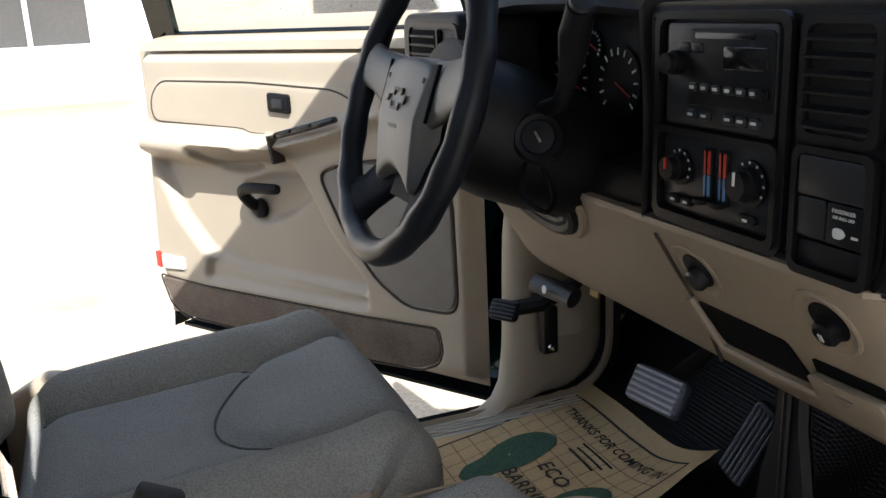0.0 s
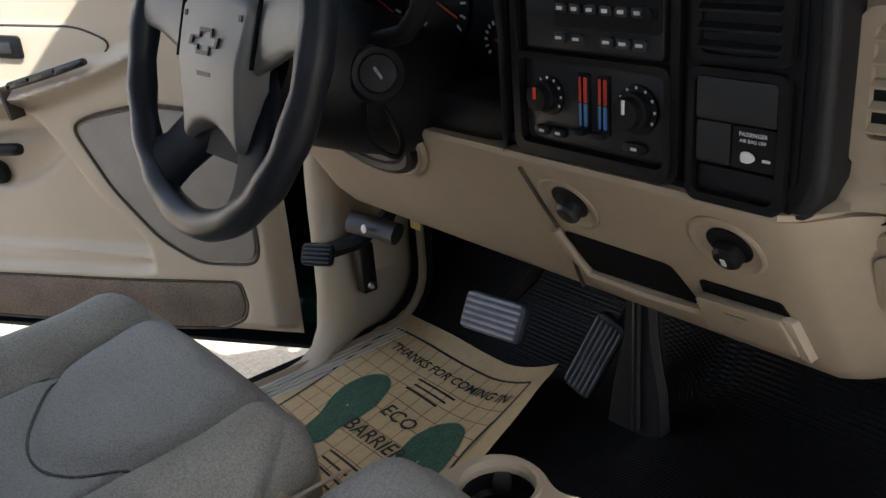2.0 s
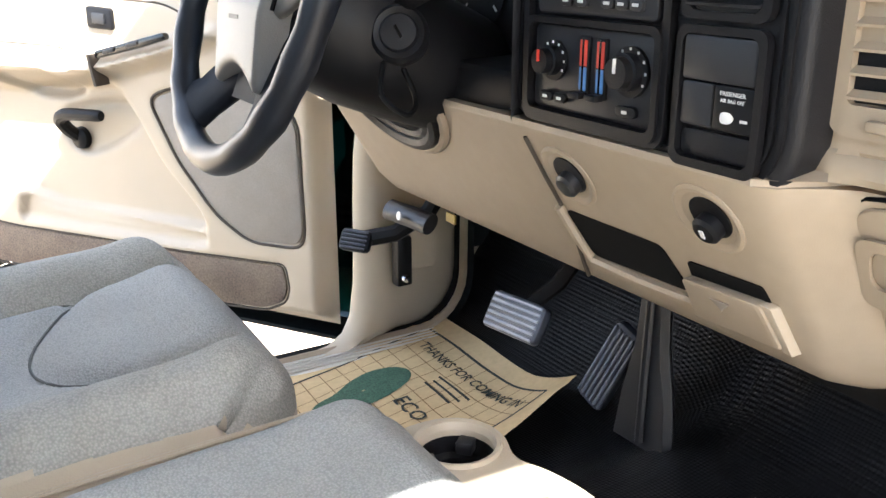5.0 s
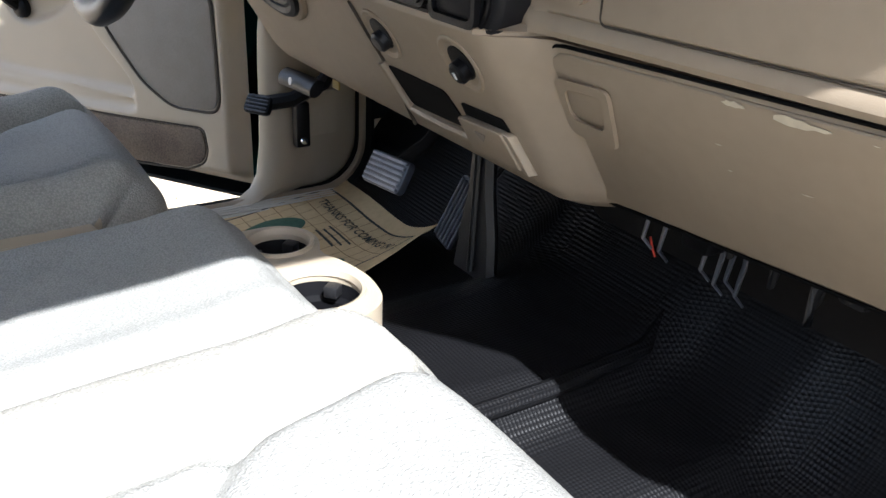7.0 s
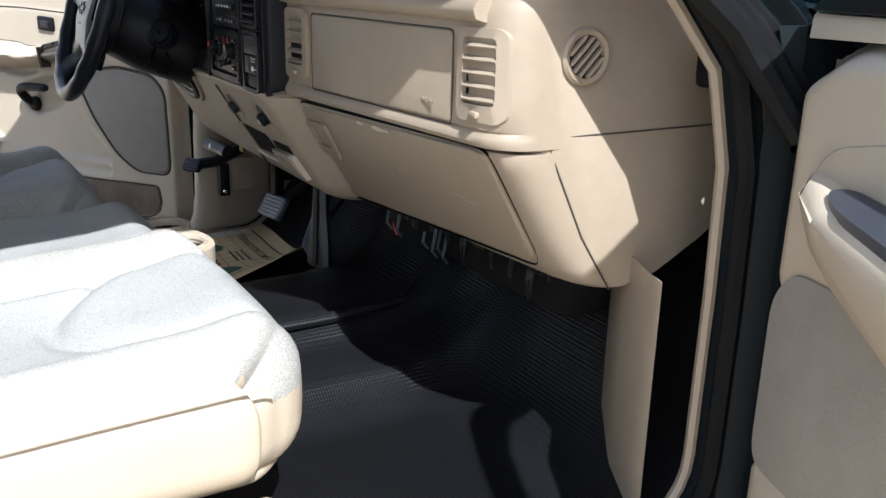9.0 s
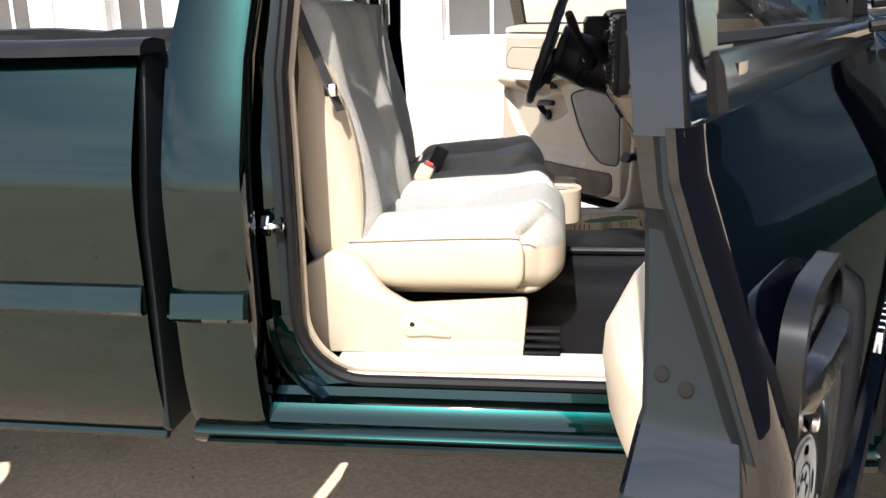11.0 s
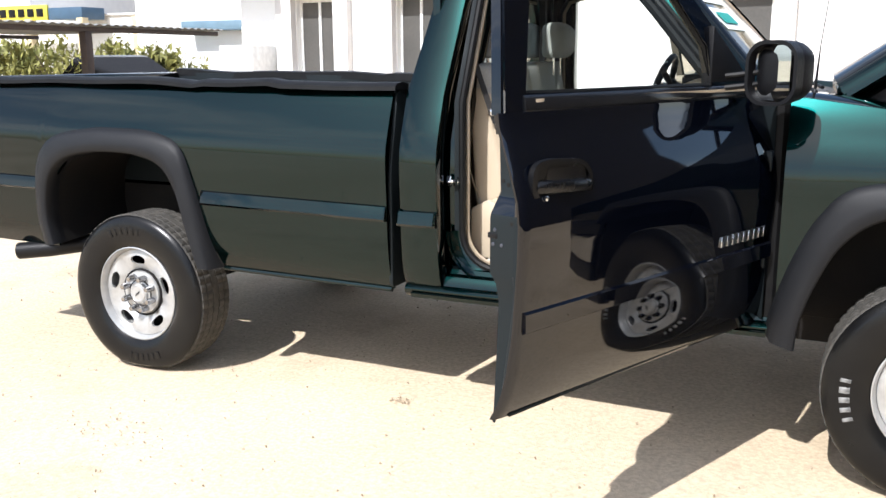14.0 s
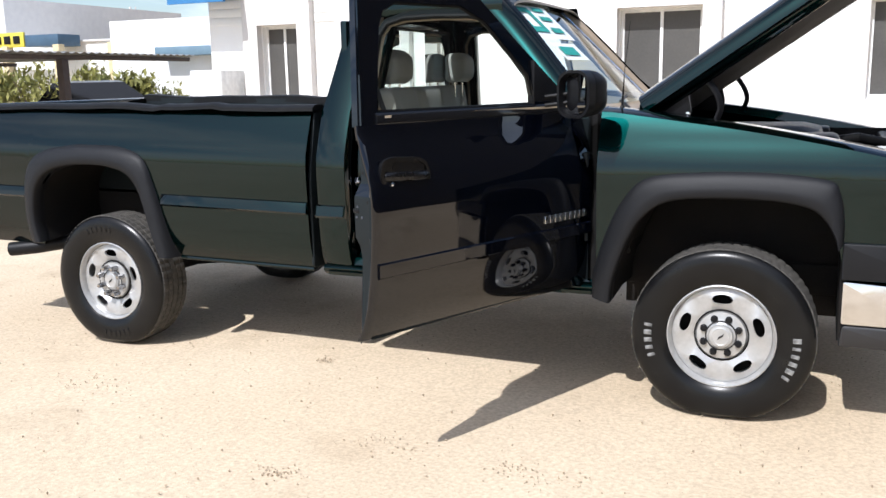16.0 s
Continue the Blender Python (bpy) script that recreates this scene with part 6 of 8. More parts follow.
knob("radio_knob", 0.152, 1.343, 0.0115, 0.016, BLACK, "black volume knob")
knob("radio_knob", 0.030, 1.322, 0.006, 0.008, BLACK)
for k in range(6):
    y = 0.125 - 0.0165 * k
    part("radio_button", plate(rrect(y - 0.0065, y + 0.0065, 1.318, 1.326, 0.003), lambda a, b: BX - 0.004, 0.005, 0.001), PANELG, dash)
    part("button_mark", plate(rrect(y - 0.003, y + 0.003, 1.3205, 1.3235, 0.0005), lambda a, b: BX - 0.0046, 0.001, 0), WHITEP, dash)
for k in range(2):
    y = 0.140 - 0.018 * k
    part("radio_button", plate(rrect(y - 0.0075, y + 0.0075, 1.353, 1.362, 0.003), lambda a, b: BX - 0.003, 0.005, 0.001), PANELG, dash)
for k in range(5):
    y = (0.128, 0.108, 0.075, 0.058, 0.041)[k]
    part("radio_button", plate(rrect(y - 0.007, y + 0.007, 1.292, 1.301, 0.003), lambda a, b: BX - 0.003, 0.005, 0.001), PANELG, dash)
    part("button_mark", plate(rrect(y - 0.0035, y + 0.0035, 1.2955, 1.298, 0.0005), lambda a, b: BX - 0.0036, 0.001, 0), WHITEP, dash)
part("tape_slot", plate(rrect(0.045, 0.125, 1.366, 1.371, 0.002), lambda a, b: BX - 0.0018, 0.002, 0), GLOSS, dash)
# climate controls
hvac = part("climate_panel", plate(rrect(0.020, 0.176, 1.200, 1.275, 0.006), lambda y, z: BX + 0.003, 0.02, 0.002), PANELG, dash, "dark climate control panel")
for y, r in ((0.145, 0.0135), (0.045, 0.0155)):
    part("dial_plate", lathe([(r * 1.35, 0), (r * 1.33, 0.003), (0.0005, 0.003)], 28, pose(BX + 0.002, y, 1.244, 0, -90)), BLACK, dash)
    knob("climate_knob", y, 1.244, r, 0.017, BLACK, "black climate knob")
    part("knob_pointer", block((BX - 0.0186, y - 0.0012, 1.244), (BX - 0.017, y + 0.0012, 1.244 + r * 0.75), 0), REDP if y > 0.1 else WHITEP, dash)
    for k in range(9):
        a = radians(-30 + 30 * k)
        part("dial_tick", block((BX - 0.0014, y + 1.2 * r * math.cos(a) - 0.0011, 1.244 + 1.2 * r * math.sin(a) - 0.0011), (BX - 0.0008, y + 1.2 * r * math.cos(a) + 0.0011, 1.244 + 1.2 * r * math.sin(a) + 0.0011), 0), WHITEP, dash)
for y in (0.103, 0.081):
    part("temperature_track", plate(rrect(y - 0.0065, y + 0.0065, 1.216, 1.268, 0.002), lambda a, b: BX - 0.0005, 0.004, 0.0008), BLACK, dash)
    part("temperature_red", plate(rrect(y - 0.0045, y + 0.0045, 1.243, 1.265, 0.001), lambda a, b: BX - 0.0012, 0.001, 0), REDP, dash, "red temperature mark")
    part("temperature_blue", plate(rrect(y - 0.0045, y + 0.0045, 1.222, 1.242, 0.001), lambda a, b: BX - 0.0012, 0.001, 0), BLUEP, dash, "blue temperature mark")
    part("slider_slot", plate(rrect(y - 0.001, y + 0.001, 1.220, 1.266, 0.0005), lambda a, b: BX - 0.0018, 0.001, 0), GLOSS, dash)
    part("slider_knob", block((BX - 0.012, y - 0.0075, 1.2155), (BX - 0.001, y + 0.0075, 1.2215), 0.002), BLACK, dash)
for y, w in ((0.152, 0.009), (0.132, 0.008), (0.046, 0.012)):
    part("climate_button", plate(rrect(y - w, y + w, 1.207, 1.216, 0.004), lambda a, b: BX - 0.003, 0.005, 0.001), BLACK, dash)
    part("button_mark", plate(rrect(y - 0.003, y + 0.003, 1.210, 1.2125, 0.0005), lambda a, b: BX - 0.0036, 0.001, 0), WHITEP, dash)
# right column: vent, blank panel, airbag switch
part("bezel_ring", hoop(rrect(-0.088, -0.004, 1.180, 1.286, 0.010), rrect(-0.081, -0.010, 1.187, 1.280, 0.008), to_b(0), 0.007), BLACK, dash)
part("bezel_ring", hoop(rrect(-0.088, -0.006, 1.290, 1.386, 0.010), rrect(-0.080, -0.013, 1.296, 1.380, 0.008), to_b(0), 0.007), BLACK, dash)
part("vent_throat", plate(rrect(-0.080, -0.013, 1.296, 1.380, 0.006), lambda a, b: BX + 0.002, 0.003, 0), GLOSS, dash)
for k in range(6):
    z = 1.303 + 0.0135 * k
    part("vent_slat", loft([[(BX - 0.004, y, z - 0.003), (BX - 0.0045, y, z - 0.001), (BX + 0.003, y, z + 0.003), (BX + 0.003, y, z)] for y in (-0.080, -0.013)]), CHAR, dash)
part("storage_panel", plate(rrect(-0.080, -0.011, 1.246, 1.279, 0.003), lambda a, b: BX + 0.000, 0.008, 0.002), PANELG, dash)
part("storage_panel", plate(rrect(-0.042, -0.011, 1.212, 1.245, 0.003), lambda a, b: BX + 0.001, 0.008, 0.002), PANELG, dash)
part("airbag_switch", plate(rrect(-0.080, -0.044, 1.212, 1.245, 0.002), lambda a, b: BX + 0.0005, 0.008, 0.001), BLACK, dash, "passenger airbag switch")
to_face = lambda y, z, d: Matrix(((0, 0, -1, BX - d), (-1, 0, 0, y), (0, 1, 0, z), (0, 0, 0, 1)))
text_part("switch_text", "PASSENGER", 0.0045, WHITEP, dash, to_face(-0.062, 1.2395, 0.0006), 0.0002)
text_part("switch_text", "AIR BAG OFF", 0.0038, WHITEP, dash, to_face(-0.062, 1.2345, 0.0006), 0.0002)
part("switch_key_dial", plate(rounded([(-0.052, 1.226), (-0.060, 1.2265), (-0.065, 1.222), (-0.060, 1.2175), (-0.052, 1.218)], 0.003), lambda a, b: BX - 0.001, 0.003, 0.0005), WHITEP, dash, "pale key switch")
part("switch_mark", plate(rrect(-0.0765, -0.070, 1.2205, 1.2225, 0.0004), lambda a, b: BX - 0.0002, 0.001, 0), WHITEP, dash)
part("storage_tray", plate(rrect(-0.080, -0.011, 1.188, 1.209, 0.006), lambda a, b: BX + 0.004, 0.008, 0.002), CHAR, dash)
# instrument cluster recess and hood
part("instrument_panel_back", plate(rounded([(0.64, 1.20), (0.22, 1.20), (0.22, 1.385), (0.64, 1.385)], 0.03), lambda y, z: -0.93, 0.02, 0.002), BLACK, dash, "black instrument cluster")
hoodp = []
for y, z in [(0.735, 1.20), (0.735, 1.30), (0.72, 1.365), (0.66, 1.398), (0.5, 1.408), (0.35, 1.408), (0.215, 1.400), (0.205, 1.30), (0.205, 1.19)]:
    hoodp.append([(-0.60, y, z - 0.02), (-0.90, y, z + 0.004), (-0.99, y, z + 0.006), (BX + 0.004, y, z + 0.002), (BX - 0.002, y * 0.992 + 0.003, z - 0.008), (BX + 0.004, y * 0.975 + 0.01, z - 0.016), (-0.93, y * 0.96 + 0.016, z - 0.022)])
part("cluster_hood", sheet(hoodp), CHAR, dash, "charcoal cluster hood", 60)
part("cluster_lower_trim", plate(rounded([(0.735, 1.20), (0.735, 1.165), (0.60, 1.168), (0.33, 1.168), (0.20, 1.19), (0.20, 1.225), (0.62, 1.225)], 0.012), lambda y, z: BX + 0.012, 0.09, 0.006), CHAR, dash)
for y, z, r in ((0.52, 1.30, 0.048), (0.40, 1.30, 0.048), (0.305, 1.325, 0.024), (0.305, 1.265, 0.024), (0.46, 1.345, 0.02)):
    part("gauge_face", lathe([(r, 0), (r, 0.002), (0.0005, 0.0025)], 30, pose(-0.932, y, z, 0, -90)), BLACK, dash, "dark gauge face with white ticks")
    for k in range(13):
        a = radians(-40 + 260 * k / 12)
        part("gauge_tick", block((-0.936, -0.0012, r * 0.74), (-0.935, 0.0012, r * 0.92), 0), WHITEP, dash, "", 35, pose(0, y, z) @ pose(0, 0, 0, math.degrees(a) - 90, 0, 0))
    part("gauge_needle", block((-0.938, -0.0011, -0.004), (-0.937, 0.0011, r * 0.7), 0), REDP, dash, "red needle", 35, pose(0, y, z, 115, 0, 0))
# driver vent, left of the wheel
VX = -1.085
part("vent_pod", plate(rrect(0.545, 0.782, 1.215, 1.393, 0.026), lambda y, z: VX, 0.12, 0.010, 3), CHAR, dash, "charcoal driver vent pod")
part("vent_ring", hoop(rrect(0.547, 0.748, 1.278, 1.380, 0.020), rrect(0.553, 0.742, 1.284, 1.374, 0.016), lambda p, h: (VX + 0.001 - h, p[0], p[1]), 0.005), BLACK, dash)
part("vent_throat", plate(rrect(0.626, 0.738, 1.288, 1.370, 0.012), lambda y, z: VX - 0.001, 0.003, 0.001), GAPSHADE, dash)
for k in range(6):
    z = 1.297 + 0.0128 * k
    part("vent_slat", block((VX - 0.006, 0.630, z - 0.0018), (VX - 0.001, 0.734, z + 0.0018), 0.001, 1), CHAR, dash)
part("vent_divider", block((VX - 0.007, 0.613, 1.286), (VX, 0.622, 1.372), 0.002, 1), CHAR, dash)
part("headlamp_switch", plate(rrect(0.558, 0.608, 1.290, 1.370, 0.010), lambda y, z: VX - 0.001, 0.004, 0.001), BLACK, dash)
part("dimmer_knob", lathe([(0.010, 0), (0.009, 0.008), (0.0005, 0.010)], 16, pose(VX, 0.736, 1.255, 0, -90)), BLACK, dash)

# knee panel details: column surround, fuse seam, outlets, pocket, ash tray
lx = lambda d: (lambda y, z: low_x(y, z) - d)
col = [(0.475 + 0.125 * math.cos(radians(a)), 1.185 + 0.085 * math.sin(radians(a))) for a in range(180, 361, 12)]
part("column_surround", tube([(low_x(y, z) - 0.001, y, z) for y, z in col], 0.007, 8), TAN, dash)
# dark inside of the column opening, put on as a flat black plate
part("column_opening_shade", plate(col, lx(0.003), 0.003, 0), GAPSHADE, dash)
for k, r in ((0.90, 0.010), (0.76, 0.008)):
    part("column_collar", tube([(low_x(y, z) - 0.006 - 0.02 * (1 - k), 0.475 + (y - 0.475) * k, 1.185 + (z - 1.185) * k) for y, z in col], r, 8), BLACK, dash, "black column collar")
dash_line("knee_seam", [(low_x(y, z) - 0.001, y, z) for y, z in ((0.194, 1.165), (0.193, 1.12), (0.190, 1.085), (0.195, 1.05), (0.206, 1.012), (0.21, 0.995))], 0.0025)
for y, z, plug in ((0.152, 1.131, False), (-0.026, 1.134, True)):
    tilt = pose(low_x(y, z), y, z, 0, -90 - 32 + 0, 0)
    part("outlet_ring", lathe([(0.037, -0.006), (0.036, 0.0012), (0.033, 0.0022), (0.029, 0.0010), (0.020, -0.004)], 32, tilt, False), TAN, dash, "tan dished socket surround")
    part("outlet_hole", lathe([(0.021, -0.003), (0.021, 0.0012), (0.0005, 0.0012)], 24, tilt @ pose(0.003, -0.004, 0)), CHAR if not plug else BLACK, dash)
    part("outlet_cap", lathe([(0.013, -0.002), (0.013, 0.010), (0.010, 0.013), (0.0005, 0.0135)], 20, tilt @ pose(-0.004, -0.004, 0)), BLACK if plug else PANELG, dash, "black socket cap")
    if plug:
        part("outlet_mark", block((-0.004, -0.002, 0.0136), (0.004, 0.002, 0.0146), 0), WHITEP, dash, "", 35, tilt @ pose(-0.004, -0.004, 0))
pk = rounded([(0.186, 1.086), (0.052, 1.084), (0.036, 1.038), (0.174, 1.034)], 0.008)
# no pocket is cut: a black plate carries the shade of its inside
part("pocket_shade", plate(pk, lx(0.002), 0.003, 0), GAPSHADE, dash, "flat black plate standing for the pocket's shade")
part("pocket_lip", tube([(low_x(y, z) - 0.004, y, z) for y, z in ((0.192, 1.088), (0.186, 1.05), (0.176, 1.028), (0.10, 1.026), (0.030, 1.030))], 0.006, 8), TAN, dash)
part("ash_tray", plate(rounded([(0.026, 1.062), (-0.062, 1.066), (-0.069, 1.020), (0.028, 1.016)], 0.006), lx(0.016), 0.02, 0.004), TAN, dash, "tan pull-out ash tray, ajar")
# black plate paints the shaded gap above the ajar tray
part("ash_gap_shade", plate(rounded([(0.022, 1.078), (-0.060, 1.080), (-0.064, 1.062), (0.024, 1.060)], 0.004), lx(0.0025), 0.003, 0), GAPSHADE, dash)
part("ash_notch", plate([(-0.005, 1.052), (-0.028, 1.053), (-0.016, 1.042)], lx(0.0172), 0.002, 0), TANDK, dash)
part("ash_side", plate(rounded([(-0.060, 1.066), (-0.071, 1.064), (-0.076, 1.016), (-0.067, 1.018)], 0.002), lx(0.012), 0.016, 0.001), TANLT, dash)

# steering column, stalks, shifter, key
TILT = 19
WC = Vector((-1.212, 0.405, 1.302))
wn_ = Vector((-math.cos(radians(TILT)), 0, math.sin(radians(TILT))))
wu = Vector((math.sin(radians(TILT)), 0, math.cos(radians(TILT))))
wr = Vector((0, -1, 0))
WM = Matrix(((wr.x, wu.x, wn_.x, WC.x), (wr.y, wu.y, wn_.y, WC.y), (wr.z, wu.z, wn_.z, WC.z), (0, 0, 0, 1)))
column = part("steering_column", loft([[WM @ Vector((rx * math.cos(a), ry * math.sin(a) + dy, -d)) for a in [2 * math.pi * k / 24 for k in range(24)]] for d, rx, ry, dy in ((0.035, 0.060, 0.060, 0), (0.05, 0.075, 0.075, -0.002), (0.12, 0.082, 0.082, -0.008), (0.18, 0.085, 0.08, -0.012), (0.24, 0.080, 0.075, -0.015), (0.32, 0.07, 0.07, -0.02))]), BLACK, truck, "black steering column shroud", 50)
part("ignition_lock", lathe([(0.030, -0.01), (0.030, 0.012), (0.026, 0.018), (0.020, 0.016), (0.018, 0.022), (0.0005, 0.023)], 26, Matrix.Translation((-1.085, 0.322, 1.255)) @ Vector((-0.55, -0.80, 0.25)).to_track_quat("Z", "Y").to_matrix().to_4x4()), CHAR, column, "ignition lock barrel")
part("key_slot", block((-0.0015, -0.007, 0.0225), (0.0015, 0.007, 0.0245), 0), CHROME, column, "", 35, Matrix.Translation((-1.085, 0.322, 1.255)) @ Vector((-0.55, -0.80, 0.25)).to_track_quat("Z", "Y").to_matrix().to_4x4() @ pose(0, 0, 0, 0, 0, 30))
part("gear_lever", tube([(-1.075, 0.335, 1.285), (-1.09, 0.265, 1.30), (-1.11, 0.215, 1.325), (-1.125, 0.178, 1.352), (-1.135, 0.155, 1.375), (-1.145, 0.125, 1.400)], [0.010, 0.0095, 0.009, 0.013, 0.015, 0.013], 12), CHAR, column, "charcoal column gear lever")
part("lever_tip", lathe([(0.012, 0), (0.011, 0.004), (0.0005, 0.005)], 16, Matrix.Translation((-1.146, 0.122, 1.402)) @ Vector((-0.2, -0.6, 0.6)).to_track_quat("Z", "Y").to_matrix().to_4x4()), PANELG, column)
part("turn_stalk", tube([(-1.10, 0.48, 1.30), (-1.13, 0.56, 1.31), (-1.15, 0.61, 1.315)], [0.008, 0.009, 0.011], 10), BLACK, column)
part("wire_loop", tube(curve_pts([(-1.10, 0.33, 1.23), (-1.12, 0.30, 1.20), (-1.10, 0.285, 1.18), (-1.08, 0.30, 1.19), (-1.08, 0.325, 1.22)], 6), 0.003, 6), RUBBER, column)
LEATHER = mat("worn_black_leather", (0.010, 0.0115, 0.0155), (0.014, 0.0155, 0.020), 22, rough=0.40, spec=0.26, bump=0.12, bscale=500, rvar=0.06)
steer = part("steering_wheel", tube([WM @ Vector((0.178 * math.cos(2 * math.pi * k / 72), 0.178 * math.sin(2 * math.pi * k / 72), 0.0)) for k in range(72)], [0.0162 + 0.0011 * math.cos(k * math.pi * 0.5) * (1 if 20 < k < 52 or k > 60 or k < 12 else 0.3) for k in range(72)], 14, True), LEATHER, truck, "black four-spoke steering wheel with a grey pad")
SPOKE = mat("matte_black_spoke", (0.007, 0.008, 0.011), (0.010, 0.011, 0.014), 22, rough=0.55, spec=0.08, bump=0.12, bscale=600)
PADG = mat("grey_airbag_vinyl", (0.150, 0.142, 0.130), (0.130, 0.123, 0.113), 9, rough=0.42, bump=0.25, bscale=700)
for ang in (168, 12, 236, 304):
    a = radians(ang)
    o = Vector((math.cos(a), math.sin(a), 0))
    t = Vector((-math.sin(a), math.cos(a), 0))
    low = ang > 180
    rg = []
    for d, w, h, th in ((0.050, 0.046, -0.034, 0.014), (0.085, 0.040, -0.032, 0.013), (0.115, 0.035, -0.026, 0.012), (0.145, 0.033, -0.014, 0.011), (0.163, 0.040, -0.004, 0.010), (0.176, 0.056, 0.0, 0.009)) if low else ((0.050, 0.040, -0.012, 0.012), (0.09, 0.034, -0.010, 0.011), (0.135, 0.028, -0.004, 0.010), (0.162, 0.030, 0.0, 0.010), (0.176, 0.040, 0.0, 0.009)):
        rg.append([WM @ (o * d + t * (w * math.cos(u)) + Vector((0, 0, h + th * math.copysign(abs(math.sin(u)) ** 0.7, math.sin(u))))) for u in [2 * math.pi * k / 16 for k in range(16)]])
    part("spoke", loft(rg), SPOKE if low else PADG, steer, "black moulded wheel spoke" if low else "grey wheel spoke", 60)
part("lower_hub", loft([[WM @ Vector((w * math.copysign(abs(math.cos(u)) ** 0.7, math.cos(u)), y, h + 0.014 * math.copysign(abs(math.sin(u)) ** 0.7, math.sin(u)))) for u in [2 * math.pi * k / 24 for k in range(24)]] for y, w, h in ((0.0, 0.060, -0.030), (-0.04, 0.062, -0.032), (-0.07, 0.066, -0.034), (-0.095, 0.070, -0.034), (-0.112, 0.062, -0.034))]), SPOKE, steer, "black lower wheel hub", 60)
# airbag pad: domed, with a scooped lower edge between two tips
rows = []
for i in range(33):
    u = -1 + i / 16
    au = abs(u)
    line = []
    for k in range(29):
        v = k / 28
        low = -0.084 + 0.024 * max(0.0, 1 - (au / 0.85) ** 2) + 0.012 * max(0.0, (au - 0.80) / 0.20) ** 2
        high = 0.076 - 0.010 * au ** 2 - 0.016 * max(0.0, (au - 0.75) / 0.25) ** 2
        y = low + (high - low) * v
        half = 0.066 + 0.012 * max(0.0, min(1.0, (y + 0.05) / 0.10)) ** 1.5
        d = min((1 - au) * half, v * (high - low), (1 - v) * (high - low))
        rim = math.sqrt(max(0.0, 1 - (1 - min(1.0, d / 0.009)) ** 2))
        line.append(WM @ Vector((u * half, y - 0.022, -0.018 + 0.030 * rim - 0.7 * max(0.0, y) ** 2 - 0.8 * (u * half) ** 2 + 0.20 * min(0.0, y))))
    rows.append(line)
wheel_pad = part("airbag_pad", sheet(rows), PADG, steer, "taupe grey airbag pad", 60)
for sx in (-1, 1):
    part("pad_seam", tube([WM @ Vector((sx * (0.0795 - 0.0002 * k), 0.044 - 0.016 * k, 0.002)) for k in range(5)], 0.0022, 6), GAPSHADE, steer)
part("hub_back", lathe([(0.05, -0.07), (0.082, -0.05), (0.082, -0.034), (0.06, -0.030), (0.001, -0.028)], 28), BLACK, steer, "", 40, WM)
bow = [(-0.030, 0.0045), (-0.0125, 0.0045), (-0.0115, 0.0125), (0.0145, 0.0125), (0.0155, 0.0045), (0.030, 0.0045), (0.027, -0.0055), (0.0125, -0.0055), (0.0115, -0.0135), (-0.0145, -0.0135), (-0.0155, -0.0055), (-0.033, -0.0055)]
inner_bow = [(x * 0.82, y * 0.70) for x, y in bow]
part("pad_emblem", hoop(bow, inner_bow, lambda p, h: (p[0], p[1], h), 0.002), BLACK, steer, "plain emblem outline", 35, WM @ pose(0, -0.001, 0.0118))
part("pad_mark", block((-0.014, -0.0022, 0.0), (0.014, 0.0022, 0.0012), 0), BLACK, steer, "", 35, WM @ pose(0, -0.032, 0.0090, 15))
for sx in (-1, 1):
    part("horn_mark", block((-0.003, -0.003, 0.0), (0.003, 0.003, 0.001), 0), BLACK, steer, "", 35, WM @ pose(sx * 0.058, 0.024, 0.0080))

# pedals, parking brake, hood release
def pedal(name, c, u, v, w, h, label, arm):
    """A ribbed pedal pad centred at c with its width along u and height along v."""
    u, v = Vector(u).normalized(), Vector(v).normalized()
    n = u.cross(v)
    m = Matrix(((u.x, v.x, n.x, c[0]), (u.y, v.y, n.y, c[1]), (u.z, v.z, n.z, c[2]), (0, 0, 0, 1)))
    p = part(name, prism(rrect(-w / 2, w / 2, -h / 2, h / 2, 0.012), "z", -0.009, 0.006, 0.004), PEDAL, truck, label, 35, m)
    long = w >= h
    k = 6
    for i in range(k):
        t = -0.40 + 0.8 * i / (k - 1)
        if long:
            part("pedal_rib", block((-w * 0.45, t * h - h * 0.045, 0.005), (w * 0.45, t * h + h * 0.045, 0.0095), 0.0015, 1), PEDALW, p)
        else:
            part("pedal_rib", block((t * w - w * 0.045, -h * 0.45, 0.005), (t * w + w * 0.045, h * 0.45, 0.0095), 0.0015, 1), PEDALW, p)
    part("pedal_arm", tube(arm, 0.012, 8, squash=0.6), DARK, truck)
    return p


pedal("brake_pedal", (-0.799, 0.498, 0.815), (0.06, -1, 0.10), (0.52, 0.06, 0.84), 0.128, 0.060, "wide ribbed brake pedal", [(-0.79, 0.50, 0.82), (-0.73, 0.485, 0.86), (-0.69, 0.46, 0.93), (-0.69, 0.44, 1.05)])
pedal("accelerator_pedal", (-0.752, 0.338, 0.788), (0.10, -0.91, -0.40), (0.16, -0.40, 0.90), 0.050, 0.138, "tall ribbed accelerator pedal", [(-0.74, 0.33, 0.80), (-0.69, 0.31, 0.87), (-0.66, 0.30, 0.97)])
part("centre_bracket", loft([[(x0, y0, z), (x0 + 0.010, y0 - 0.006, z), (x0 + 0.012, y1 + 0.006, z), (x0 + 0.002, y1, z), (x0 - 0.010, y1 + 0.004, z), (x0 - 0.012, y0 - 0.004, z)] for x0, y0, y1, z in ((-0.790, 0.275, 0.180, 0.735), (-0.786, 0.268, 0.188, 0.800), (-0.782, 0.254, 0.206, 0.870), (-0.778, 0.248, 0.218, 1.0))]), PANELG, truck, "grey tapered bracket under the dash", 30)
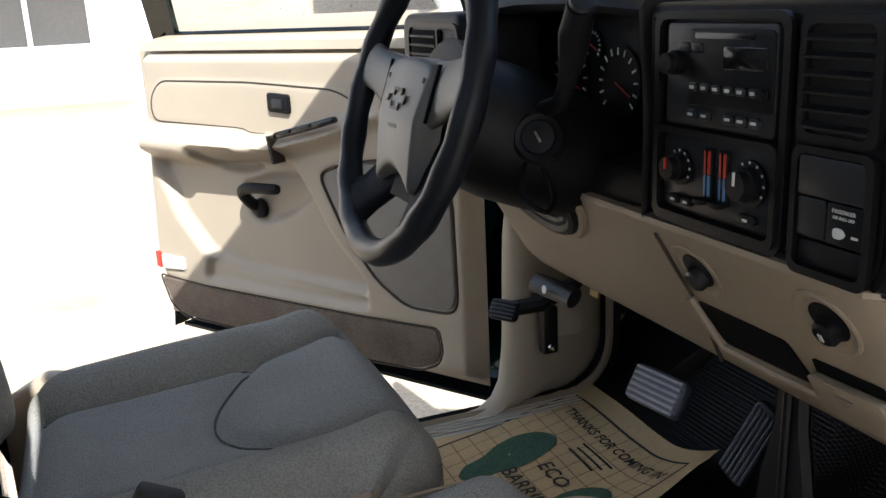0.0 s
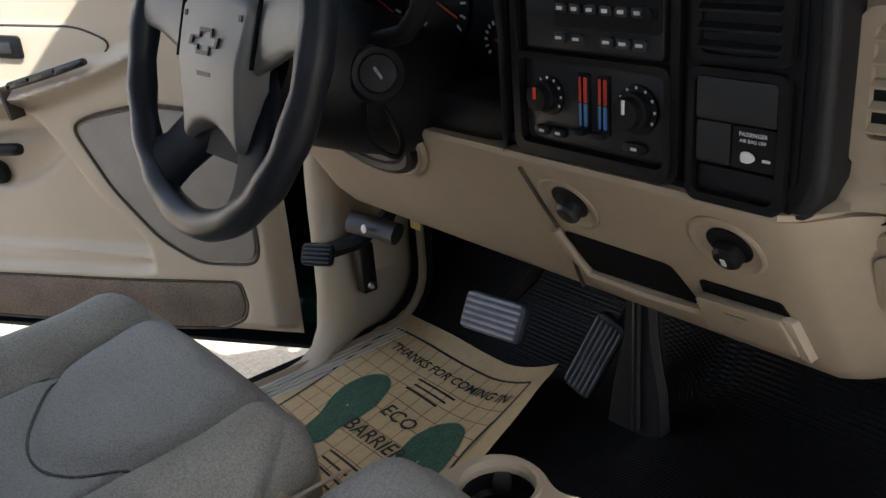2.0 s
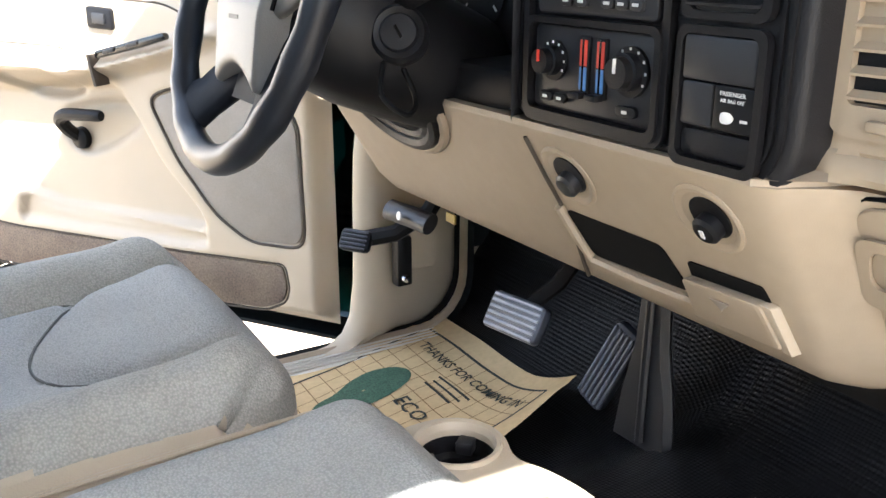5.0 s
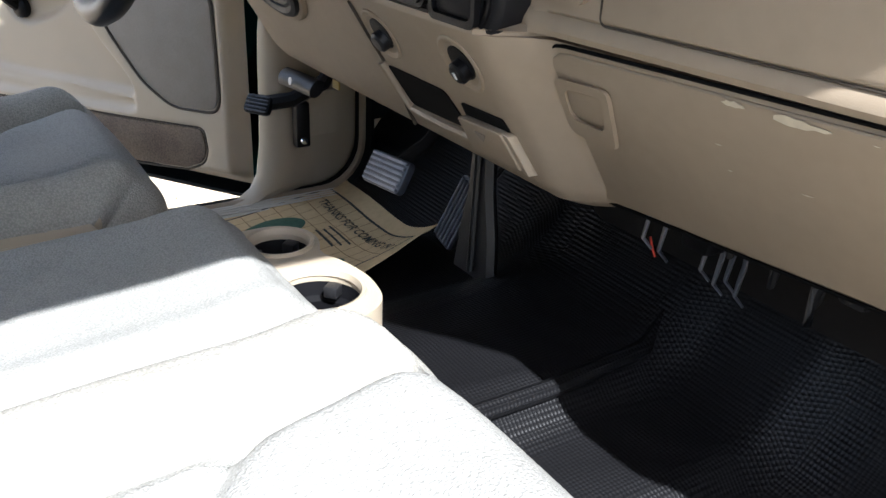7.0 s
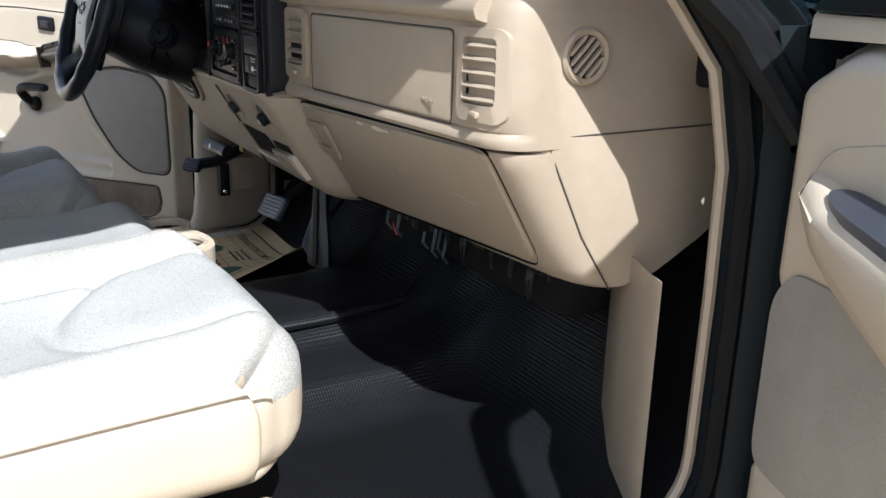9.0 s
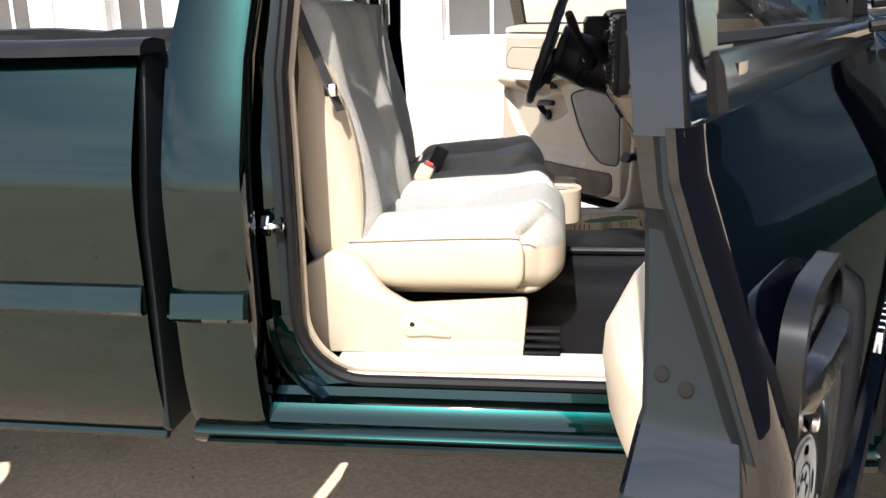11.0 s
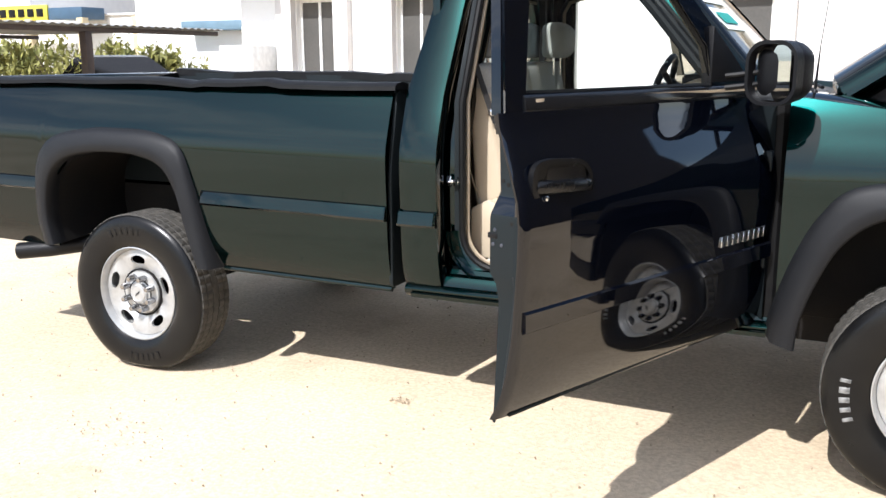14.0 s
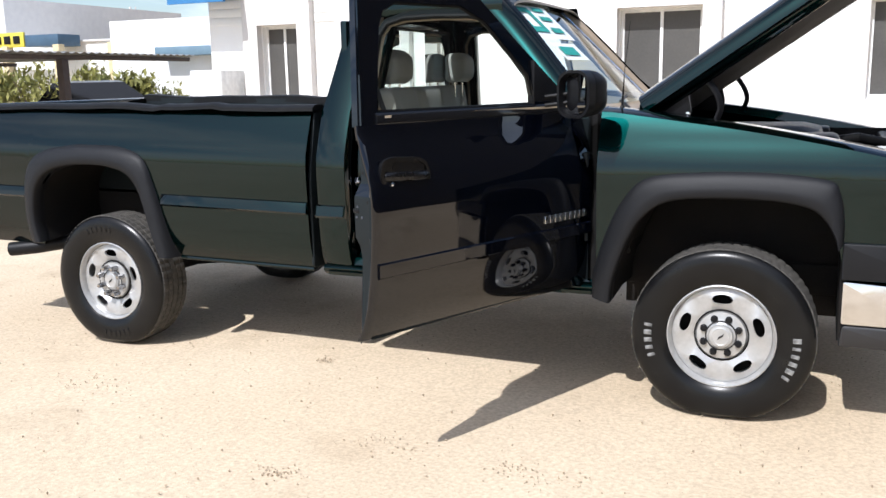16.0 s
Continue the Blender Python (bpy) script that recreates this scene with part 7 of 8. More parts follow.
part("bracket_rib", tube([(-0.804, 0.222, 0.745), (-0.799, 0.226, 0.80), (-0.795, 0.229, 0.87), (-0.790, 0.232, 0.99)], 0.006, 8), PANELG, truck)
pb = Vector((-0.918, 0.795, 0.874))
park = part("parking_brake_pedal", prism(rrect(-0.029, 0.029, -0.019, 0.019, 0.009), "z", -0.008, 0.006, 0.004), BLACK, truck, "ribbed parking brake pedal", 35, Matrix.Translation(pb) @ Vector((-0.7, -0.45, 0.55)).to_track_quat("Z", "Y").to_matrix().to_4x4())
for k in range(5):
    part("pedal_rib", block((-0.024, -0.0145 + 0.0072 * k - 0.0017, 0.005), (0.024, -0.0145 + 0.0072 * k + 0.0017, 0.009), 0.001, 1), PEDAL, park)
part("parking_brake_arm", tube([pb + Vector((0.01, 0, 0)), (-0.86, 0.765, 0.885), (-0.80, 0.755, 0.915), (-0.76, 0.755, 0.97)], 0.015, 8), BLACK, truck)
part("parking_brake_bracket", block((-0.855, 0.765, 0.785), (-0.825, 0.79, 0.875), 0.005), BLACK, truck)
part("bracket_bolt", lathe([(0.008, 0), (0.006, 0.005), (0.001, 0.006)], 10, pose(-0.84, 0.764, 0.80, 90)), CHROME, truck)
rel = part("brake_release_handle", tube([(-0.895, 0.715, 0.945), (-0.880, 0.66, 0.942), (-0.872, 0.625, 0.939)], 0.018, 12, squash=0.75), PANELG, truck, "grey parking brake release handle")
part("release_mark", lathe([(0.007, 0), (0.007, 0.001), (0.0005, 0.001)], 12, pose(-0.905, 0.665, 0.948, 0, -80)), WHITEP, rel)
part("release_label", block((-0.835, 0.615, 0.935), (-0.832, 0.64, 0.95), 0), mat("yellow_label", (0.55, 0.38, 0.08)), rel)

# kick panels in tan plastic, flowing into the sill
for sgn in (1, -1):
    rows = []
    for z, xr in ((0.660, -1.05), (0.664, -0.99), (0.672, -0.945), (0.69, -0.918), (0.72, -0.902), (0.78, -0.893), (0.85, -0.890), (0.93, -0.888), (1.0, -0.885), (1.12, -0.87)):
        rows.append([(xr - 0.012, sgn * 0.835, z), (xr, sgn * 0.818, z + 0.002), (xr + 0.02, sgn * 0.806, z), (min(-0.80, xr + 0.07), sgn * 0.825, z), (-0.755, sgn * 0.875, max(z, 0.66)), (-0.66, sgn * 0.895, max(z, 0.66)), (-0.50, sgn * 0.895, max(z, 0.66))])
    if sgn < 0:
        rows = [[(-0.56, -0.575, z), (-0.645, -0.600, z), (-0.70, -0.690, z), (-0.735, -0.770, z), (-0.745, -0.800, z)] for z in (0.655, 0.75, 0.85, 0.95, 1.02)]
    part("kick_panel", sheet(rows, (0, sgn * 0.006, 0)), TANLT if sgn > 0 else TAN, truck, "pale tan kick panel", 60)
part("kick_hatch", prism(rounded([(-0.80, 0.78), (-0.73, 0.78), (-0.73, 0.87), (-0.80, 0.87)], 0.01), "y", 0.846, 0.856, 0.002), TANLT, truck)

# ---- seats: split bench ----
SEAMD = mat("grey_seam", (0.13, 0.128, 0.115), None, 30, rough=0.9)


def seat_cushion(name, y0, y1, x0, x1, z0, z1, label, outer=0):
    """outer: the side (+1, -1) that shows tan vinyl; 0 for the middle."""
    def shape(u, v, w):
        top = max(0.0, (w - 0.5) * 2)
        e = abs(v - 0.5) * 2
        bol = 0.026 * math.exp(-((e - 0.76) / 0.17) ** 2)
        dish = -0.020 * (1 - min(1.0, e / 0.6) ** 2) * math.sin(math.pi * min(1, max(0, u)))
        crease = -0.024 * math.exp(-((e - 0.54) / 0.050) ** 2) if 0.02 < u < 0.97 else 0
        if y1 - y0 < 0.4:
            bol, crease, dish = 0.3 * bol, 0.0, 0.3 * dish
        arc = 0.50 + 0.20 * (e / 0.54) ** 2
        roll = 0.010 * math.exp(-((u - 0.90) / 0.10) ** 2) + (0.014 * max(0.0, min(1.0, (u - arc) / 0.10)) * max(0.0, 1 - (e / 0.54) ** 4) - 0.012 * math.exp(-((u - arc) / 0.030) ** 2) * (e < 0.56)) * (y1 - y0 > 0.4)
        cut = max(0.0, (e - 0.55) / 0.45) ** 2 * max(0.0, (u - 0.5) * 2) ** 2
        return (0.012 * (1 - (2 * w - 1) ** 2) * (u > 0.9) - 0.075 * cut * (y1 - y0 > 0.4), 0.010 * (1 - (2 * w - 1) ** 2) * (1 if v > 0.98 else -1 if v < 0.02 else 0), top * (bol + dish + crease + roll - 0.035 * (1 - u) ** 1.5 - 0.035 * cut))
    bm = pad((x0, y0, z0), (x1, y1, z1), 0.062, 56, shape)
    for f in bm.faces:
        c = f.calc_center_median()
        v, w = (c.y - y0) / (y1 - y0), (c.z - z0) / (z1 - z0)
        e = abs(v - 0.5) * 2
        if w < 0.62 or (e > 0.90 and w < 0.84):
            f.material_index = 2
        elif e > 0.54 and y1 - y0 > 0.4:
            f.material_index = 1
    tops = [(f.calc_center_median(), f.normal.copy(), [min(v.co[i] for v in f.verts) for i in (0, 1)], [max(v.co[i] for v in f.verts) for i in (0, 1)]) for f in bm.faces if f.normal.z > 0.25]

    def lay(u, v):
        x, y = x0 + (x1 - x0) * u, y0 + (y1 - y0) * v
        zz = [c.z - (n.x * (x - c.x) + n.y * (y - c.y)) / n.z for c, n, lo, hi in tops if lo[0] - 1e-4 <= x <= hi[0] + 1e-4 and lo[1] - 1e-4 <= y <= hi[1] + 1e-4]
        return (x, y, max(zz) + 0.0006) if zz else None

    lines = []
    if name == "driver_cushion":
        lines = [[(0.05 + 0.86 * k / 40, s) for k in range(41)] for s in (0.23, 0.77)]
        lines.append([(0.50 + 0.20 * ((v - 0.5) * 2 / 0.54) ** 2, v) for v in [0.245 + 0.51 * k / 30 for k in range(31)]])
    lines = [[q for q in (lay(*p) for p in ln) if q] for ln in lines]
    ob = part(name, bm, [CLOTH, CLOTHP, VINYL], seats, label, 60)
    for ln in lines:
        part("seam", tube(ln, 0.0016, 6), SEAMD, seats)

    zs = z0 + (z1 - z0) * 0.80
    for side in (y0 + 0.0, y1):
        s = 1 if side == y1 else -1
        part("seam", tube([(x0 + 0.05, side + s * 0.006, zs - 0.01), (x0 + (x1 - x0) * 0.5, side + s * 0.008, zs), (x1 - 0.06, side + s * 0.006, zs + 0.004)], 0.0022, 6), VINYL, seats)
    return ob


def seat_back(name, y0, y1, label, dx=0.0):
    """A backrest lofted upwards: flat behind, wide rounded bolsters in front, leaning back."""
    yc, hw = (y0 + y1) / 2, (y1 - y0) / 2
    wide = hw > 0.2
    rings, n = [], 64
    for k in range(31):
        w = k / 30
        z = 0.850 + 0.600 * w
        end = min(1.0, w / 0.10, (1 - w) / 0.12)
        grow = math.sqrt(max(0.0, 1 - (1 - end) ** 2)) * 0.5 + 0.5
        front = -1.610 + dx - 0.118 * w + 0.016 * math.sin(math.pi * min(1.0, w * 1.5))
        back = max(-1.770 + dx, -1.795) - 0.035 * w
        c, hd = (front + back) / 2, (front - back) / 2 * grow
        ring = []
        for i in range(n):
            a = 2 * math.pi * i / n
            ca, sa = math.cos(a), math.sin(a)
            px = math.copysign(abs(ca) ** (0.40 if ca > 0 else 0.30), ca)
            py = math.copysign(abs(sa) ** (0.36 if ca > 0 else 0.30), sa)
            e = abs(py)
            off = 0.0
            if ca > 0 and wide:
                off = 0.030 * math.exp(-((e - 0.76) / 0.15) ** 2) - 0.012 * math.exp(-((e - 0.55) / 0.05) ** 2) - 0.012 * max(0.0, 1 - (e / 0.5) ** 2)
            ring.append((c + hd * px + off * grow, yc + hw * py * (0.985 + 0.015 * grow), z))
        rings.append(ring)
    bm = loft(rings)
    for f in bm.faces:
        m = f.calc_center_median()
        w, e = (m.z - 0.85) / 0.6, abs(m.y - yc) / hw
        mid = -1.672 + dx * 0.5 - 0.075 * w
        if wide and e > 0.86 and ((m.x - mid) / 0.082) ** 2 + ((w - 0.42) / (0.43 if w > 0.42 else 0.40)) ** 2 < 1:
            f.material_index = 2
        elif e > 0.56:
            f.material_index = 1
    ob = part(name, bm, [CLOTH, CLOTHP, VINYL], seats, label, 60)
    if wide and yc < 0:
        for sy in (-1,):
            part("seam", tube([(-1.672 + dx * 0.5 - 0.075 * (0.42 + 0.42 * math.sin(t)) + 0.080 * math.cos(t), yc + sy * (hw - 0.004 - 0.010 * max(0.0, math.cos(t))), 0.85 + 0.6 * (0.42 + 0.42 * math.sin(t))) for t in [2 * math.pi * k / 40 for k in range(40)]], 0.003, 6, True), STITCH, seats)
    return ob


def headrest(yc):
    bm = pad((-1.83, yc - 0.125, 1.46), (-1.705, yc + 0.125, 1.635), 0.05, 12, lambda u, v, w: (0.012 * math.sin(math.pi * w), 0, 0.012 * (1 - (2 * v - 1) ** 2)))
    h = part("headrest", bm, CLOTH, seats, "grey cloth headrest", 60)
    for dy in (-0.06, 0.06):
        part("headrest_post", tube([(-1.765, yc + dy, 1.38), (-1.765, yc + dy, 1.50)], 0.006, 8), CHROME, seats)


seats = part("bench_seat", block((-1.70, -0.62, 0.665), (-1.28, 0.64, 0.76), 0.02), DARK, truck, "split bench seat in grey cloth and tan vinyl")
seat_cushion("passenger_cushion", -0.690, -0.150, -1.69, -1.165, 0.785, 0.968, "grey cloth passenger seat cushion", -1)
seat_cushion("centre_cushion", -0.140, 0.205, -1.68, -1.185, 0.800, 0.945, "grey cloth centre seat cushion")
seat_cushion("driver_cushion", 0.215, 0.740, -1.69, -1.235, 0.785, 0.948, "grey cloth driver seat cushion", 1)
seat_back("passenger_backrest", -0.690, -0.150, "grey cloth passenger backrest with tan sides", 0.024)
seat_back("centre_backrest", -0.140, 0.205, "grey cloth centre backrest", -0.03)
seat_back("driver_backrest", 0.215, 0.765, "grey cloth driver backrest", -0.12)
headrest(-0.42)
headrest(0.49)
for sgn, y in ((-1, -0.715), (1, 0.79)):
    val = prism(rounded([(-1.735, 0.668), (-1.245, 0.668), (-1.235, 0.80), (-1.50, 0.782), (-1.555, 0.815), (-1.60, 0.885), (-1.665, 0.908), (-1.735, 0.87)], 0.015), "y", y - 0.018, y + 0.018, 0.007)
    part("seat_valance", val, TANLT, seats, "pale tan seat side shield")
    part("recliner_lever", prism(rounded([(-1.525, 0.735), (-1.512, 0.765), (-1.480, 0.768), (-1.462, 0.745), (-1.408, 0.722), (-1.405, 0.712), (-1.465, 0.716), (-1.505, 0.712)], 0.01), "y", y + sgn * 0.020 - 0.006, y + sgn * 0.020 + 0.006, 0.004), TANLT, seats, "pale tan recliner lever")
    part("lever_screw", lathe([(0.006, 0), (0.005, 0.002), (0.0005, 0.002)], 10, pose(-1.492, y + sgn * 0.026, 0.742, 90 * -sgn)), BLACK, seats)
    for dz in (0.672, 0.688, 0.708, 0.724):
        part("seat_rail", block((-1.26, y - 0.015, dz), (-1.165, y + 0.012, dz + 0.007), 0.002), BLACK, seats)
    part("valance_step", block((-1.52, y + sgn * 0.016 - 0.003, 0.668), (-1.246, y + sgn * 0.016 + 0.003, 0.702), 0.003), TANLT, seats)
# cup holder on the front of the centre seat
def holed(outline, holes, z0, z1):
    """A slab with holes through it."""
    bm = bmesh.new()
    edges = []
    for ring in [outline] + holes:
        vs = [bm.verts.new((p[0], p[1], z1)) for p in ring]
        edges += [bm.edges.new((vs[i], vs[(i + 1) % len(vs)])) for i in range(len(vs))]
    bmesh.ops.triangle_fill(bm, edges=edges, use_beauty=True)
    ex = bmesh.ops.extrude_face_region(bm, geom=list(bm.faces))
    bmesh.ops.translate(bm, verts=[g for g in ex["geom"] if isinstance(g, bmesh.types.BMVert)], vec=(0, 0, z0 - z1))
    return bm


CUPS = ((-1.158, 0.095, 0.036), (-1.168, -0.035, 0.046))
cup_out = rounded([(-1.24, 0.142), (-1.146, 0.148), (-1.114, 0.122), (-1.111, 0.085), (-1.128, 0.05), (-1.112, 0.018), (-1.104, -0.03), (-1.114, -0.085), (-1.154, -0.11), (-1.24, -0.11)], 0.03)
cup = part("cup_holder", holed(cup_out, [[(x + r * math.cos(2 * math.pi * k / 28), y + r * math.sin(2 * math.pi * k / 28)) for k in range(28)] for x, y, r in CUPS], 0.825, 0.916), TANLT, seats, "pale tan fold-out cup holder", 50)
for x, y, r in CUPS:
    part("cup_ring", lathe([(r + 0.006, 0.914), (r + 0.004, 0.920), (r, 0.919), (r - 0.002, 0.912)], 28, pose(x, y, 0), False), TANLT, seats)
    part("cup_well", lathe([(r - 0.001, 0.905), (r - 0.002, 0.832), (0.0005, 0.830)], 28, pose(x, y, 0), False), CHAR, seats)
    part("cup_step", lathe([(r - 0.0015, 0.888), (r * 0.82, 0.884), (r * 0.80, 0.86)], 28, pose(x, y, 0), False), BLACK, seats)
    for k in range(3):
        a = radians(40 + 120 * k)
        part("cup_tab", block((-0.010, -0.008, 0.893), (0.006, 0.008, 0.906), 0.002), PANELG, seats, "", 35, pose(x, y, 0) @ pose(r * 0.82 * math.cos(a), r * 0.82 * math.sin(a), 0, 0, 0, math.degrees(a)))
# light sill plate with ridges inside the passenger opening
for sgn in (-1,):
    sp = part("sill_plate", block((-1.66, min(sgn * 0.70, sgn * 0.80), 0.655), (-0.86, max(sgn * 0.70, sgn * 0.80), 0.668), 0.005), SILLW, truck, "pale tan ridged sill plate")
    for k in range(4):
        y = sgn * (0.735 + 0.016 * k)
        part("sill_ridge", block((-1.60, y - 0.003, 0.667), (-0.92, y + 0.003, 0.671), 0.0012, 1), SILLW, sp)
# belts and buckles
part("belt", sheet([[(x, y - 0.016, z), (x + 0.010, y + 0.016, z)] for x, y, z in ((-1.785, -0.69, 1.62), (-1.75, -0.700, 1.49), (-1.715, -0.708, 1.40), (-1.688, -0.712, 1.33), (-1.662, -0.714, 1.262), (-1.643, -0.712, 1.214))], (0.002, 0, 0)), BELT, truck, "grey shoulder belt")
part("belt_tongue", block((-1.668, -0.728, 1.244), (-1.640, -0.706, 1.272), 0.005), CHROME, truck, "belt latch tongue")
for y, c in ((-0.155, TANLT), (-0.115, BELT), (0.19, BELT)):
    part("belt_buckle", block((-0.022, -0.013, 0.0), (0.022, 0.013, 0.085), 0.006), c, seats, "seat belt buckle", 35, pose(-1.575, y, 0.925, 0, 28, 0))
part("buckle_button", block((-0.012, -0.010, 0.08), (0.012, 0.010, 0.088), 0.002), REDP, seats, "red belt button", 35, pose(-1.575, -0.115, 0.927, 0, 28, 0))
part("mirror_stem", tube([(-0.98, 0.0, 1.80), (-1.0, 0, 1.76)], 0.008, 8), BLACK, truck)
part("inside_mirror", pad((-1.025, -0.12, 1.715), (-0.995, 0.12, 1.775), 0.012, 5), BLACK, truck, "black inside mirror")

# ---- paper floor mat on the driver's floor, its hump-side corner curled up ----
MAT_W, MAT_L = 0.44, 0.52


def mat_z(x, y):
    z = 0.6600 + lerp_table([(-1.3, 0), (-0.85, 0.0), (-0.75, 0.006), (-0.69, 0.034), (-0.63, 0.095)], x) + 0.003 * math.sin(x * 23 + y * 11) * math.sin(y * 17) + 0.003
    z += 0.058 * max(0.0, min(1.0, (0.56 - y) / 0.14)) ** 1.7 * max(0.0, min(1.0, (x + 0.98) / 0.22))
    return z


def mat_point(a, b, lift=0.0):
    """a: 0 at the driver's door edge to 1 at the hump; b: 0 at the front to 1 at the seat."""
    f0, f1, r0, r1 = Vector((-0.722, 0.866)), Vector((-0.731, 0.431)), Vector((-1.225, 0.735)), Vector((-1.235, 0.330))
    p = (f0 * (1 - a) + f1 * a) * (1 - b) + (r0 * (1 - a) + r1 * a) * b
    return Vector((p.x, p.y, mat_z(p.x, p.y) + lift))


paper = finish("paper_floor_mat", sheet([[mat_point(a / 24, b / 24) for a in range(25)] for b in range(25)], (0, 0, 0.0006)), PAPER)
tagged(paper, "kraft paper floor mat printed with footprints and words", "floor mat")
GRIDINK = mat("brown_grid_ink", (0.27, 0.17, 0.075), None, 30, rough=0.8)


def mat_strip(name, a0, b0, a1, b1, w, material, lift=0.0014):
    d = Vector((a1 - a0, b1 - b0)).normalized() * w
    n = Vector((-d.y, d.x))
    rows = []
    for k in range(25):
        t = k / 24
        a, b = a0 + (a1 - a0) * t, b0 + (b1 - b0) * t
        rows.append([mat_point(a - n.x, b - n.y, lift), mat_point(a + n.x, b + n.y, lift)])
    return part(name, sheet(rows), material, paper)


for k in range(1, 13):
    mat_strip("grid_line", 0.075, 0.075 + 0.072 * k, 0.925, 0.075 + 0.072 * k, 0.0020, GRIDINK, 0.0010)
for k in range(1, 11):
    mat_strip("grid_line", 0.075 + 0.078 * k, 0.075, 0.075 + 0.078 * k, 0.97, 0.0020, GRIDINK, 0.0011)
for a0, b0, a1, b1 in ((0.075, 0.075, 0.925, 0.075), (0.075, 0.075, 0.075, 0.97), (0.925, 0.075, 0.925, 0.97)):
    mat_strip("border_line", a0, b0, a1, b1, 0.0055, INKK)


def footprint(ac, bc, turn):
    sole = [(0.0, -0.200), (0.068, -0.165), (0.102, -0.08), (0.098, 0.005), (0.068, 0.085), (0.066, 0.165), (0.0, 0.205), (-0.060, 0.165), (-0.068, 0.085), (-0.098, 0.01), (-0.108, -0.08), (-0.068, -0.165)]
    sole = [(p.x, p.y) for p in curve_pts([(*p, 0) for p in sole], 5, True)]
    bm = bmesh.new()
    rings = []
    for k in (1.0, 0.8, 0.6, 0.4, 0.2, 0.03):
        rings.append([bm.verts.new(mat_point(ac + (p[0] + turn * p[1]) * k, bc + p[1] * k, 0.0020)) for p in sole])
    for ra, rb in zip(rings, rings[1:]):
        for i in range(len(sole)):
            j = (i + 1) % len(sole)
            bm.faces.new((ra[i], ra[j], rb[j], rb[i]))
    return part("footprint", bm, INKG, paper, "dark green shoe print")


footprint(0.325, 0.50, 0.05)
footprint(0.800, 0.52, 0.05)


def mat_words(words, a, b, size, material, stretch=1.0):
    """Words printed on the paper, laid over its waves."""
    cu = bpy.data.curves.new("printed_line", "FONT")
    cu.body, cu.size, cu.resolution_u, cu.shear, cu.offset = words, size, 2, 0.22, size * 0.012
    cu.align_x, cu.align_y = "CENTER", "CENTER"
    flat = new("printed_line", cu)
    bm = bmesh.new()
    me = bpy.data.meshes.new_from_object(flat)
    bm.from_mesh(me)
    bpy.data.objects.remove(flat)
    for v in bm.verts:
        v.co = mat_point(a + v.co.x * stretch / MAT_W, b - v.co.y / MAT_L, 0.0026)
    return part("printed_line", bm, material, paper)


mat_words("THANKS FOR COMING IN", 0.535, 0.165, 0.031, INKK, 0.86)
mat_words("ECO", 0.555, 0.425, 0.040, INKK, 1.0)
mat_words("BARRIER", 0.565, 0.545, 0.042, INKK, 0.95)
for k in range(3):
    mat_strip("fine_print_bar", 0.44 + 0.012 * (k % 2), 0.235 + 0.032 * k, 0.665 - 0.018 * k, 0.235 + 0.032 * k, 0.0050, INKK)
for k in range(4):
    mat_strip("fine_print_bar", 0.47, 0.665 + 0.034 * k, 0.66 - 0.03 * (k % 2), 0.665 + 0.034 * k, 0.0045, INKK)


# ---- the yard ----
rows = []
grid = [-400, -120, -60, -35, -22] + [-14 + 0.4 * i for i in range(66)] + [15, 25, 45, 90, 400]
gy = [-400, -100, -40, -20, -12] + [-8 + 0.4 * i for i in range(44)] + [11, 16, 25, 60, 150, 400]
for x in grid:
    rows.append([(x, y, 0.010 * noise.noise(Vector((x * 0.7, y * 0.7, 0))) + 0.005 * noise.noise(Vector((x * 2.3, y * 2.3, 4))) - 0.006 if abs(x) < 30 and abs(y) < 30 else 0) for y in gy])
ground = finish("ground", sheet(rows), GROUND)
ground.location.z = 0.040
tagged(ground, "pale packed granite yard with fine gravel and stains", "ground", kind="structure")
bm = bmesh.new()
for k in range(2600):
    x, y = random.uniform(-5.5, 1.8), random.uniform(-4.3, 3.0)
    s = random.choice((0.003, 0.004, 0.005, 0.007))
    m = pose(x, y, 0.040 + s * 0.25, random.uniform(0, 90), random.uniform(0, 90), random.uniform(0, 360))
    vs = [bm.verts.new(m @ Vector(p)) for p in ((s, 0, 0), (-s * 0.8, s * 0.4, 0), (-s * 0.3, -s, 0), (0, 0, s * 0.9), (0.1 * s, 0, -s * 0.8))]
    for a, b, c in ((0, 1, 3), (1, 2, 3), (2, 0, 3), (1, 0, 4), (2, 1, 4), (0, 2, 4)):
        bm.faces.new((vs[a], vs[b], vs[c]))
for cx, cy, spread, count in ((-2.005, -0.854, 0.03, 45), (-1.488, -2.115, 0.06, 70), (-0.596, -1.79, 0.09, 90), (-1.197, -1.737, 0.10, 60), (-2.919, -1.599, 0.16, 80)):
    for k in range(count):
        x, y = random.gauss(cx, spread), random.gauss(cy, spread * 0.5)
        s = random.choice((0.002, 0.003, 0.004, 0.006))
        m = pose(x, y, 0.040 + s * 0.2, random.uniform(0, 90), random.uniform(0, 90), random.uniform(0, 360))
        vs = [bm.verts.new(m @ Vector(p)) for p in ((s, 0, 0), (-s * 0.8, s * 0.4, 0), (-s * 0.3, -s, 0), (0, 0, s * 0.9), (0.1 * s, 0, -s * 0.8))]
        for a, b, c in ((0, 1, 3), (1, 2, 3), (2, 0, 3), (1, 0, 4), (2, 1, 4), (0, 2, 4)):
            bm.faces.new((vs[a], vs[b], vs[c]))
